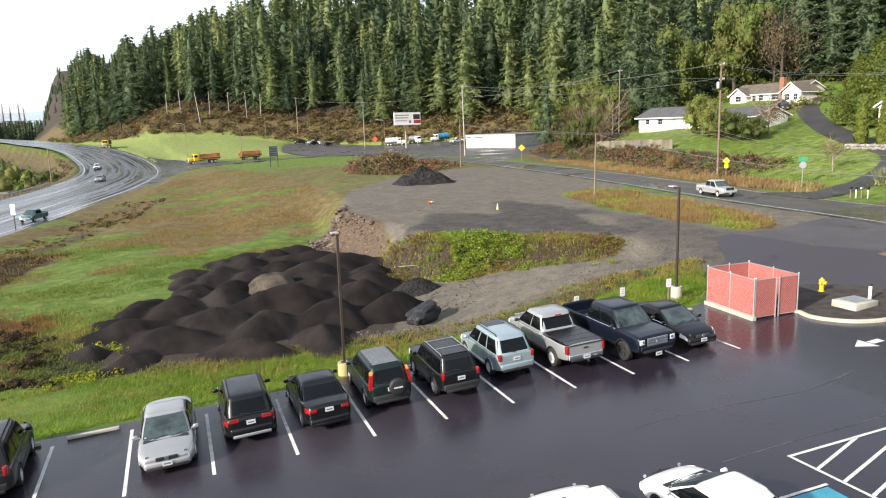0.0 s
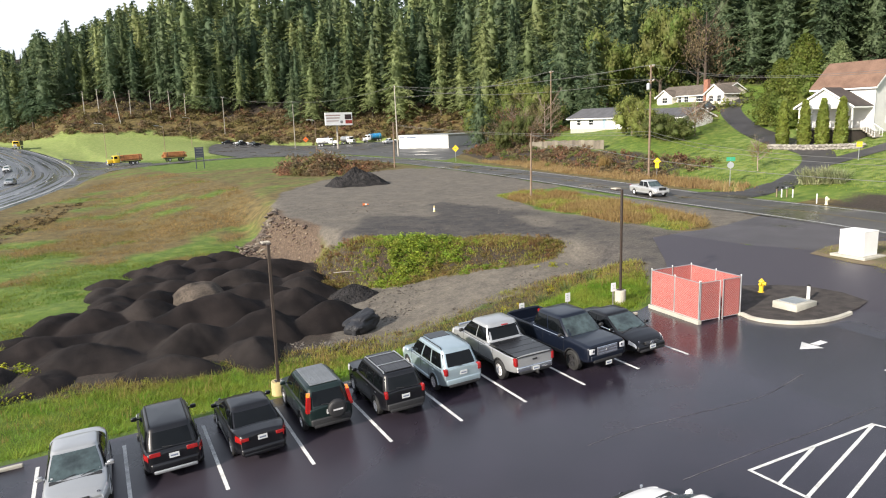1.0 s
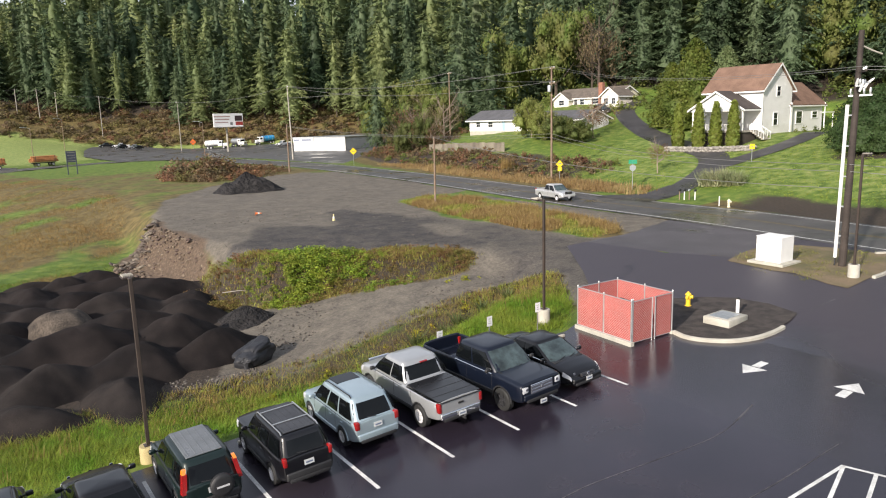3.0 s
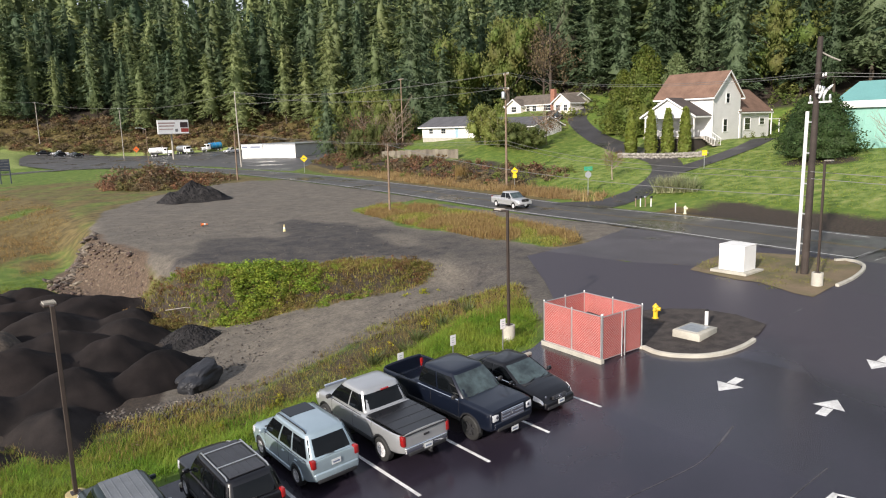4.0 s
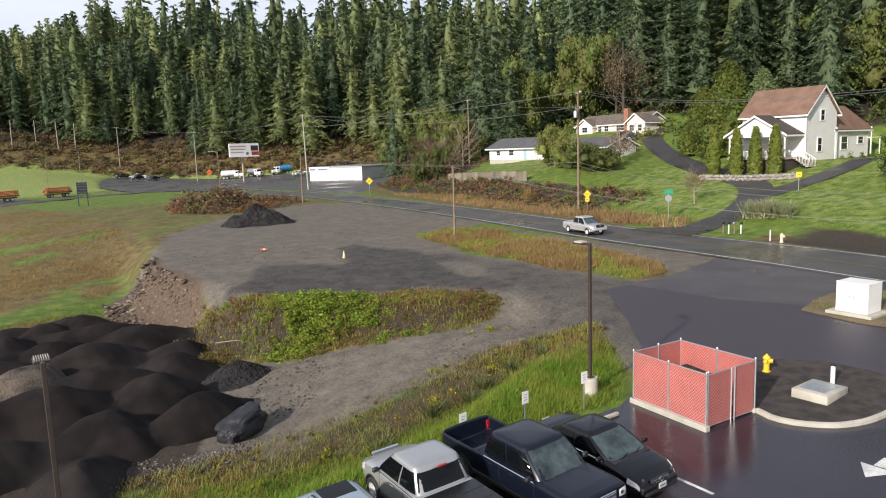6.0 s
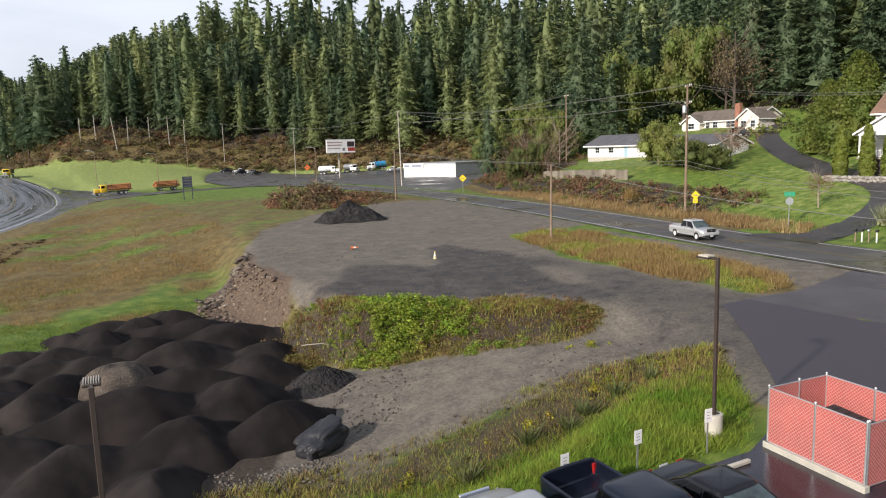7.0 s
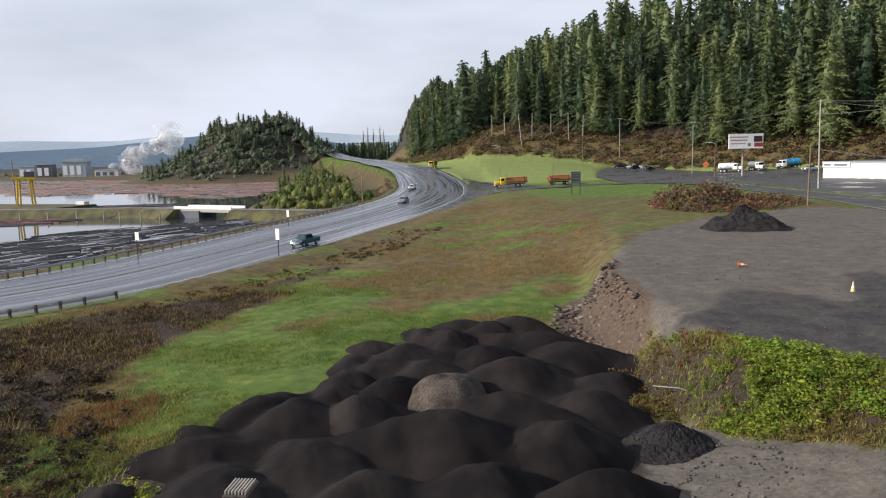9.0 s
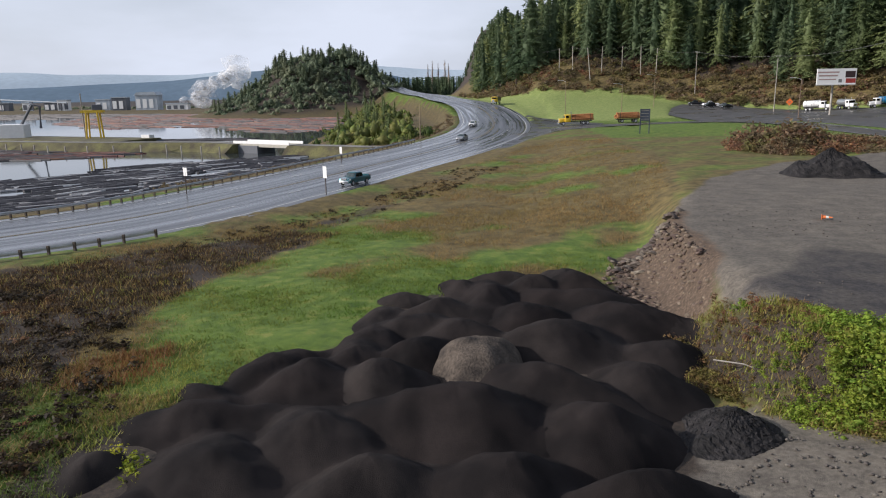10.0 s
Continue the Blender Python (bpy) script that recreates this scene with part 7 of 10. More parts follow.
h3 = thing("house", "low white house with a grey roof above the bank", "house")
zb3 = 8.7
gable(h3, 98, 106, 93, 110.5, zb3, 11.2, 13.0, "y", WHITESIDE, GREYROOF, 0.7)
gable(h3, 97.5, 105, 76, 93, zb3, 10.9, 12.4, "y", WHITESIDE, GREYROOF, 0.6)
house_plinth(h3, 98, 106, 76, 110.5, zb3)
for y, w in ((107.3, 1.3), (103.0, 1.5), (90, 1.4), (84, 1.4)):
    window(h3, (98 if y > 93 else 97.5, y, 10.1), "x", w, 1.0, 2)
bm = B()
box(bm, (97.97, 98.6, 9.75), (0.06, 0.95, 2.0), 0.01)
part("door", bm, mat("pale_blue_door", (0.35, 0.5, 0.6), 0.5, bump=0), h3, "pale blue front door")
OLDBOARD = mat("weathered_board", (0.2, 0.175, 0.135), 0.9, var=0.35, scale=0.8, fine=10, bump=0.3, rnd=0.25)
fenc = thing("wall", "weathered timber retaining fence along the bank", "fence")
for k in range(26):
    x, y = 86.3 - 0.03 * k, 109.0 - 1.0 * k
    z = hz(x, y)
    bm = B()
    box(bm, (x, y, z + 0.75), (0.08, 0.98, 1.8 + 0.14 * math.sin(k * 2.1)), 0.01)
    part("board", bm, OLDBOARD, fenc)

TEAL = mat("teal_metal_wall", (0.27, 0.52, 0.45), 0.5, 0.1, 0.12, 0.3, 8, 0.0)
TEALR = mat("teal_metal_roof", (0.2, 0.46, 0.44), 0.45, 0.2, 0.12, 0.3, 8, 0.0)
shed = thing("metal_shed", "large teal metal shed with white trim", "shed")
gable(shed, 88.5, 104.5, -22, 20.5, 5.5, 12.2, 15.0, "y", TEAL, TEALR, 0.3)
for k in range(40):
    bm = B()
    box(bm, (88.47, 19.0 - 1.0 * k, 9.0), (0.05, 0.1, 5.8))
    part("wall_rib", bm, TEAL, shed)
bm = B()
box(bm, (88.2, -1.2, 12.35), (0.35, 41.8, 0.75))
part("gutter", bm, WHITE, shed)

shop = thing("shop", "white flat-roofed roadside shop building", "shop", pose(95.5, 192, hz(95.5, 192) - 0.6, 0, 0, -62))
bm = B()
box(bm, (4.0, 12.0, 2.1), (20.0, 24.0, 5.0))
part("wall", bm, mat("shop_wall", (0.66, 0.66, 0.64), 0.7, var=0.12, scale=0.3), shop)
bm = B()
box(bm, (4.0, 12.0, 4.7), (20.4, 24.4, 0.35), 0.03)
part("roof", bm, GALV, shop)
bm = B()
box(bm, (-2.0, -0.15, 4.0), (8.0, 0.25, 1.3))
sg = part("sign_panel", bm, WHITE, shop)
for k, (x, w) in enumerate(((-4.6, 2.2), (-0.6, 3.8))):
    bm = B()
    box(bm, (x, -0.29, 4.0), (w, 0.03, 0.5))
    part("print_bar", bm, BAR, sg)
for x in (-4.8, -2.8, 0.6, 4.6, 8.2, 11.8):
    bm = B()
    box(bm, (x, -0.02, 1.6), (1.5, 0.08, 2.3))
    part("shutter_door", bm, WHITE, shop)

# stone edging below the farmhouse garden
STONE = mat("garden_stone", (0.3, 0.28, 0.25), 0.9, var=0.35, scale=2, fine=10, bump=0.5, rnd=0.3)
edging = thing("stone_wall", "low dry stone wall below the garden", "wall")
rng = random.Random(4)
sm = []
for k in range(4):
    bm = B()
    bmesh.ops.create_icosphere(bm, subdivisions=1, radius=0.32)
    for v in bm.verts:
        v.co = Vector((v.co.x * 1.3, v.co.y, v.co.z * 0.8)) * rng.uniform(0.85, 1.15)
    sm.append(finish("stone", bm, STONE))
for k in range(62):
    f = k / 61
    x, y = 87.6 - 0.6 * math.sin(f * 3.1), 35.6 + 13.6 * f
    for lv in (0, 1):
        part("stone", rng.choice(sm), None, edging, at=pose(x + rng.uniform(-0.1, 0.1), y + rng.uniform(-0.1, 0.1), hz(x, y) + 0.12 + 0.36 * lv, rng.uniform(0, 30), rng.uniform(0, 30), rng.uniform(0, 180)))


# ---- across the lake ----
# blue-grey distance haze is mixed into the base colours of these hills
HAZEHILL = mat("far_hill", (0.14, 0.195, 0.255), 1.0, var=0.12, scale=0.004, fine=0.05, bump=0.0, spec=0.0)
HAZEHILL2 = mat("haze_tinted_far_hill", (0.42, 0.5, 0.57), 1.0, var=0.1, scale=0.003, fine=0.05, bump=0.0, spec=0.0)


def ridge(name, pts, base, material, label, seed):
    """A long far hill from a skyline of (x, y, height)."""
    X, Y, Z = [], [], []
    xs_ = np.linspace(0, 1, 90)
    px, py, ph_ = (np.interp(xs_, np.linspace(0, 1, len(pts)), [p[i] for p in pts]) for i in range(3))
    ph_ = ph_ * (1 + 0.12 * wob(xs_ * 900, xs_ * 0, 60, seed))
    rows = [(0, 0.0), (0.35, 0.6), (0.8, 0.95), (1.0, 1.0), (1.6, 0.4)]
    for f, h in rows:
        X.append(px * (1 + 0.12 * f))
        Y.append(py * (1 + 0.12 * f))
        Z.append(base + ph_ * h)
    me = grid_mesh(name, np.array(X), np.array(Y), np.array(Z))
    me.materials.append(material)
    return tagged(new(name, me), label, "hill", kind="structure")


ridge("far_hill", [(-2700, 600, 40), (-2200, 1300, 50), (-1700, 1800, 45), (-1200, 2000, 70), (-900, 2100, 105), (-650, 2150, 85), (-420, 2150, 50), (0, 2200, 60), (500, 2200, 50)], -6, HAZEHILL, "wooded hills far across the lake in haze-tinted blue-grey", 3)
ridge("far_hill", [(-3400, 1200, 120), (-2600, 2300, 150), (-1800, 2900, 110), (-1200, 3100, 170), (-500, 3200, 120), (200, 3300, 120)], -6, HAZEHILL2, "hills behind the lake in pale haze-tinted grey", 5)

MILLW = mat("mill_cladding", (0.42, 0.47, 0.52), 0.6, 0.2, 0.2, 0.2, 4, 0.05)
MILLD = mat("mill_dark", (0.12, 0.13, 0.15), 0.7, 0.1, 0.2, 0.2, 4, 0.05)
for k, (x, y, w, d, h, m_, nm) in enumerate(((-430, 672, 22, 16, 15, MILLW, "mill_hall"), (-545, 690, 11, 8, 11, WHITE, "mill_building"), (-492, 685, 15, 8, 11, MILLW, "mill_building"),
                                           (-460, 668, 15, 10, 13, MILLD, "mill_building"), (-600, 700, 8, 7, 9, WHITE, "mill_building"), (-570, 705, 18, 9, 9, MILLD, "mill_building"),
                                           (-395, 668, 22, 8, 6, WHITE, "mill_building"), (-640, 705, 24, 9, 9, MILLD, "mill_building"))):
    t = thing(nm, "grey industrial mill building across the lake", "mill building", pose(x, y, hz(x, y) - 0.3, 0, 0, 12), "mill buildings")
    bm = B()
    box(bm, (0, 0, h / 2), (w, d, h))
    part("wall", bm, m_, t)
    bm = B()
    if nm == "mill_hall":
        prof = [(-w / 2 - 1, h), (-w * 0.4, h + 3), (w * 0.4, h + 3.5), (w / 2 + 1, h)]
        plate(bm, [(x_, -d / 2 - 1, z_) for x_, z_ in prof], (0, 1, 0), d + 2)
    else:
        box(bm, (0, 0, h + 0.4), (w + 1, d + 1, 0.9))
    part("roof", bm, MILLW, t)
    for q in range(max(2, int(w / 7))):
        bm = B()
        box(bm, (-w / 2 + 3 + 6.5 * q, -d / 2 - 0.1, h * 0.45), (4, 0.3, h * 0.6))
        part("bay_door", bm, WHITE if m_ != WHITE else MILLD, t)
conv = thing("conveyor", "long sloping mill conveyor", "conveyor")
bm = B()
tube(bm, [(-660, 690, 12), (-590, 680, 9), (-530, 675, 6)], 0.7, 6)
part("gallery", bm, MILLW, conv)
for x, z in ((-655, 11.5), (-620, 10), (-580, 8), (-545, 6.5)):
    bm = B()
    tube(bm, [(x, 685, -4), (x, 685, z)], 0.5, 6)
    part("leg", bm, MILLD, conv)

# dike, bridge, crane
DIKE = [(-36, 170), (-52, 176), (-64, 179)]
DIKE2 = [(-81, 183.5), (-94, 190), (-112, 191.5), (-136, 191.5), (-170, 197), (-215, 206), (-320, 225)]
DIKEM = mat("dike_grass", (0.13, 0.125, 0.045), 0.95, var=0.5, scale=0.3, fine=3, bump=0.4, col2=(0.06, 0.05, 0.03))
DIKEROAD = mat("worn_dike_road", (0.24, 0.23, 0.21), 0.85, var=0.3, scale=0.3, fine=3, bump=0.2, col2=(0.14, 0.135, 0.12))


def dike(pts, label, wide=0.0, road=True):
    bm = B()
    line = resample(pts, 5)
    rows = []
    for i, q in enumerate(line):
        d = (line[min(i + 1, len(line) - 1)] - line[max(i - 1, 0)]).normalized()
        r = Vector((d.y, -d.x, 0))
        rows.append([bm.verts.new((q.x + r.x * o, q.y + r.y * o, z)) for o, z in ((-8.0 - wide, -6), (-3.0 - wide, -1.95), (3.0 + wide, -1.95), (8.0 + wide, -6))])
    for a, b in zip(rows, rows[1:]):
        for k in range(3):
            bm.faces.new((a[k], a[k + 1], b[k + 1], b[k]))
    bm.faces.new(rows[0])
    bm.faces.new(rows[-1][::-1])
    bmesh.ops.recalc_face_normals(bm, faces=bm.faces)
    dk = solid("dike", bm, DIKEM, label, "dike", kind="structure")
    if not road:
        return
    bm = B()
    rows = []
    for i, q in enumerate(line):
        d = (line[min(i + 1, len(line) - 1)] - line[max(i - 1, 0)]).normalized()
        r = Vector((d.y, -d.x, 0))
        rows.append([bm.verts.new((q.x + r.x * o, q.y + r.y * o, -1.9)) for o in (-2.2, 2.2)])
    for a, b in zip(rows, rows[1:]):
        bm.faces.new((a[0], a[1], b[1], b[0]))
    bmesh.ops.recalc_face_normals(bm, faces=bm.faces)
    solid("dike_road", bm, DIKEROAD, "pale service road along the dike", "road", kind="structure")


dike(DIKE, "grassy dike between the highway and the bridge")
dike(DIKE2, "long grassy dike across the log pond")
dike([(-126, 203), (-150, 208), (-200, 219), (-240, 226)], "bare landing behind the dike", 6.0, False)
br = thing("bridge", "pale concrete bridge in the dike road", "bridge", pose(-73, 182.3, -1.9, 0, 0, 159))
bm = B()
box(bm, (0, 0, -0.3), (21, 5.4, 0.9), 0.05)
part("deck", bm, CONCRETE, br)
for s_ in (-1, 1):
    bm = B()
    box(bm, (0, s_ * 2.6, 0.45), (21, 0.25, 0.7))
    part("parapet", bm, WHITE, br)
bm = B()
box(bm, (5.5, 0, -1.6), (9.5, 6.5, 2.4))
part("abutment", bm, MILLD, br)
crane = thing("gantry_crane", "yellow gantry crane beside the log pond", "crane", pose(-147, 210.5, -1.95, 0, 0, 20))
for x, y in ((-2.2, -1.5), (2.2, -1.5), (-2.2, 1.5), (2.2, 1.5)):
    bm = B()
    tube(bm, [(x, y, 0), (x * 0.8, y * 0.8, 8.5)], 0.3, 6)
    part("leg", bm, YELLOW, crane)
bm = B()
box(bm, (0, 0, 8.7), (7, 2.6, 0.8))
part("beam", bm, YELLOW, crane)
bm = B()
box(bm, (1.5, 0, 10), (2.6, 2.2, 1.8), 0.1)
part("winch_house", bm, MILLD, crane)
bm = B()
tube(bm, [(-3, 0, 0), (-3.2, 0, 14.5)], 0.2, 6)
part("mast", bm, GRAYPOLE, crane)
boat = thing("work_boat", "white work boat moored by the dike", "boat", pose(-128, 212, -3.9, 0, 0, 170))
bm = B()
box(bm, (0, 0, 0.5), (9, 3, 1.6), 0.3)
part("hull", bm, MILLD, boat)
bm = B()
box(bm, (1, 0, 2.0), (3.5, 2.2, 1.8), 0.1)
part("wheelhouse", bm, WHITE, boat)
lift = thing("log_lift", "white shed with a dark log lift", "shed", pose(-183, 216, -1.95, 0, 0, 20))
bm = B()
box(bm, (0, 0, 2.2), (9, 6, 4.6), 0.1)
part("wall", bm, WHITE, lift)
bm = B()
tube(bm, [(2, 0, 3), (7, 0, 11), (9.5, 0, 10.5), (9, 0, 3)], 0.5, 6)
part("frame", bm, MILLD, lift)
for k in range(14):
    q = k / 13
    x, y = -84 - 92 * q, 176 + 4 * math.sin(9 * q) + 6 * q + (4 if q > 0.2 else 0)
    bm = B()
    tube(bm, [(x, y, -6), (x, y, -2.2)], 0.22, 6)
    solid("mooring_post", bm, GRAYPOLE, "grey timber mooring post in the log pond", "post", group="mooring posts")

# floating timber
RAFT = mat("wet_floating_log", (0.06, 0.055, 0.06), 0.6, var=0.4, scale=0.3, fine=4, bump=0.2, island=0.5)
RAFT2 = mat("reddish_floating_log", (0.2, 0.085, 0.065), 0.75, var=0.4, scale=0.3, fine=4, bump=0.2, island=0.5)


def raft(name, poly, count, ang, spread, material, label, seed, ln=(8, 18), gap=0.3):
    rg = np.random.RandomState(seed)
    lo, hi = np.min(poly, 0), np.max(poly, 0)
    V, F = [], []
    while len(V) < count:
        x, y = rg.uniform(lo[0], hi[0]), rg.uniform(lo[1], hi[1])
        if not inside(np.array([x]), np.array([y]), poly)[0] or wob(np.array([x]), np.array([y]), 9, 4)[0] > gap:
            continue
        a = radians(ang + rg.normal(0, spread))
        L_, r = rg.uniform(*ln) / 2, rg.uniform(0.16, 0.34)
        d, s_ = np.array([math.cos(a), math.sin(a), 0]), np.array([-math.sin(a), math.cos(a), 0])
        u = np.array([0, 0, 1.0])
        c = np.array([x, y, WATER + rg.uniform(-0.05, 0.12)])
        ring = [s_ * r * math.cos(q) + u * r * math.sin(q) for q in np.arange(6) * math.pi / 3]
        V.append([c - d * L_ + k for k in ring] + [c + d * L_ + k * 0.8 for k in ring])
    V = np.array(V).reshape(-1, 3)
    base = [(k, (k + 1) % 6, 6 + (k + 1) % 6, 6 + k) for k in range(6)]
    F = [tuple(12 * i + j for j in f) for i in range(count) for f in base] + [tuple(12 * i + j for j in range(6)) for i in range(count)] + [tuple(12 * i + 6 + j for j in range(5, -1, -1)) for i in range(count)]
    me = bpy.data.meshes.new(name)
    me.from_pydata(V.tolist(), [], F)
    me.materials.append(material)
    return tagged(new(name, me), label, "floating logs", kind="stuff")


PALELOG = mat("pale_floating_log", (0.55, 0.545, 0.54), 0.7, var=0.3, scale=0.3, fine=4, bump=0.2, island=0.4)
NEAR_P = [(-150, 20), (-78, 40), (-68, 86), (-60, 95), (-54.5, 114), (-50.5, 141), (-51, 167), (-63, 171), (-78, 157), (-90, 145), (-94, 130), (-97, 118), (-124, 86)]
LEFT_P = [(-134, 157), (-121, 164), (-113, 176.5), (-110, 181), (-128, 183), (-160, 187), (-215, 193), (-230, 165), (-170, 140)]
FAR_P = [(-214, 310), (-201, 334), (-173, 330), (-112, 274), (-104, 300), (-112, 360), (-135, 445), (-245, 522), (-362, 585), (-345, 450), (-290, 370)]
raft("floating_logs", NEAR_P, 430, 58, 24, PALELOG, "pale weathered logs floating among dark ones", 8, (4, 11), 0.35)
raft("floating_logs", NEAR_P, 1250, 62, 12, RAFT, "dark wet logs floating in rafts on the pond", 2, gap=0.14)
raft("floating_logs", LEFT_P, 420, 20, 12, RAFT2, "brownish logs floating beside the dike", 3, gap=0.1)
raft("floating_logs", LEFT_P, 420, 20, 12, RAFT, "dark wet logs floating beside the dike", 6)
raft("floating_logs", FAR_P, 1000, -25, 14, RAFT2, "reddish log rafts across the pond", 4, (12, 24), 0.05)
raft("floating_logs", FAR_P, 1100, -25, 14, RAFT, "dark log rafts across the pond", 7, (12, 24), 0.25)
raft("floating_logs", [(-480, 610), (-372, 590), (-350, 470), (-420, 450), (-620, 520), (-620, 620)], 600, -20, 14, RAFT, "dark log rafts along the far shore", 5, (14, 28))
raft("floating_logs", [(-150, 229), (-118, 228), (-102, 236), (-104, 242), (-150, 236)], 60, 10, 10, RAFT, "dark logs floating behind the dike", 9)


# ---- heaps ----
GRIND = mat("asphalt_grindings", (0.0112, 0.0096, 0.0098), 0.95, var=0.5, scale=0.45, fine=32, bump=0.8, col2=(0.0285, 0.0236, 0.0224), dist=0.03, spec=0.1, place=True, rnd=0.28)
GREYHEAP = mat("grey_crumbled_heap", (0.11, 0.09, 0.073), 0.95, var=0.45, scale=1.2, fine=9, bump=0.9, col2=(0.042, 0.036, 0.032), dist=0.06, spec=0.15)
CRUSHED = mat("crushed_rock", (0.03, 0.0275, 0.028), 0.85, var=0.6, scale=1.4, fine=7, bump=1.0, col2=(0.013, 0.0125, 0.013), dist=0.1, spec=0.25)
LUMPM = mat("dark_sheeting", (0.02, 0.021, 0.026), 0.6, var=0.3, scale=1.0, fine=6, bump=0.4, dist=0.05)


def heap(x, y, r, h, seed, material, label, stretch=1.0, ang=0.0, rough=0.07, power=2.0, sharp=1.15, steps=18, seg=44):
    rg = np.random.RandomState(seed)
    bm = B()
    z0 = min(hz(x + r * c, y + r * s_) for c, s_ in ((0, 0), (0.7, 0), (-0.7, 0), (0, 0.7), (0, -0.7))) - 0.25
    rings = []
    ph = rg.uniform(0, 6.28, 6)
    for i in range(steps + 1):
        f = i / steps
        row = []
        for k in range(seg):
            a = 2 * math.pi * k / seg
            rr = r * f * (1 + 0.13 * math.sin(2 * a + ph[0]) + 0.09 * math.sin(3 * a + ph[1]) + 0.04 * math.sin(7 * a + ph[2]))
            u, v = rr * math.cos(a) * stretch, rr * math.sin(a) / math.sqrt(stretch)
            px, py = x + u * math.cos(ang) - v * math.sin(ang), y + u * math.sin(ang) + v * math.cos(ang)
            prof = (1 - f ** power) ** sharp
            nz = noise.noise(Vector((px * 0.55, py * 0.55, seed))) * rough * 2.2 + noise.noise(Vector((px * 1.7, py * 1.7, seed))) * rough
            row.append(bm.verts.new((px - x, py - y, z0 + (h + 0.3) * prof + nz * h * min(1, 3 * (1 - f)) - 0.25 * max(0, f - 0.9) * 10)))
        rings.append(row)
    for a, b in zip(rings, rings[1:]):
        for k in range(seg):
            bm.faces.new((a[k], b[k], b[(k + 1) % seg], a[(k + 1) % seg]))
    bmesh.ops.remove_doubles(bm, verts=rings[0], dist=0.05)
    bmesh.ops.recalc_face_normals(bm, faces=bm.faces)
    if material is CRUSHED:
        for v in bm.verts:
            v.co += Vector(rg.normal(0, 0.012 * r ** 0.5 + 0.006, 3))
    me = finish("mound", bm, material)
    if material is not CRUSHED:
        me.shade_smooth()
    return tagged(new("mound", me), label, "heap", "dumped heaps")


HEAPS = [(8.0, 47.3, 2.7, 1.25), (11.0, 48.4, 2.8, 1.35), (2.8, 42.0, 3.1, 1.1), (5.6, 45.0, 3.0, 1.25), (8.2, 41.4, 2.7, 1.35), (11.4, 44.6, 2.9, 1.4),
         (13.8, 41.2, 3.3, 1.5), (2.6, 38.9, 2.8, 1.2), (5.2, 37.6, 2.9, 1.3), (10.2, 37.2, 3.5, 1.65), (3.2, 34.6, 2.3, 1.3), (13.8, 32.4, 3.4, 1.5),
         (2.4, 31.0, 2.9, 1.45), (9.9, 30.9, 3.5, 1.75), (6.5, 27.7, 3.9, 1.95), (11.9, 27.2, 3.6, 1.75), (0.3, 34.0, 2.2, 1.1), (-1.0, 30.8, 2.9, 1.3),
         (1.5, 25.6, 3.3, 1.45), (4.4, 22.6, 3.3, 1.45), (-1.3, 22.9, 3.3, 1.15), (8.9, 23.0, 3.1, 1.55), (13.0, 22.7, 3.0, 1.65), (-3.9, 26.6, 2.8, 0.95),
         (15.2, 36.7, 2.7, 1.15), (0.2, 37.2, 2.4, 0.8), (7.3, 18.8, 2.7, 1.1), (2.8, 18.6, 2.8, 1.0), (-3.6, 19.4, 2.6, 0.8), (-6.2, 22.6, 2.2, 0.6), (16.2, 41.0, 2.0, 0.9),
         (-3.3, 32.6, 2.2, 0.85), (-0.3, 40.6, 2.1, 0.8), (0.4, 44.2, 2.2, 0.8), (3.4, 47.4, 2.4, 0.9), (6.4, 49.9, 2.3, 0.85), (10.2, 51.2, 2.2, 0.8), (-5.0, 29.0, 1.9, 0.6)]
rngh = random.Random(11)
rgh = np.random.RandomState(12)
HN = len(HEAPS)
HX, HY, HR, HH = (np.array([q[k] for q in HEAPS]) for k in range(4))
HA, HS, HC = rgh.uniform(0, 3.14, HN), rgh.uniform(1.0, 1.75, HN), rgh.uniform(0.6, 1.35, HN)


def heap_height(i, x, y):
    """Rounded cone of one heap over its own footing."""
    dx, dy = x - HX[i], y - HY[i]
    u, v = (dx * math.cos(HA[i]) + dy * math.sin(HA[i])) / HS[i], (-dx * math.sin(HA[i]) + dy * math.cos(HA[i])) * math.sqrt(HS[i])
    d = np.hypot(u, v) * (1 + 0.1 * np.sin(3 * np.arctan2(v, u) + i))
    z = HH[i] * 1.14 - (HH[i] + 0.35) / HR[i] * 1.32 * (np.sqrt(d * d + HC[i] ** 2) - HC[i])
    return z + 0.2 * wob(x, y, 1.9, 40 + i) + 0.05 * wob(x, y, 0.5, 80)


def heap_field(x, y):
    zs = np.array([heap_height(i, x, y) for i in range(HN)])
    return zs, np.log(np.exp(zs * 6.5).sum(0)) / 6.5


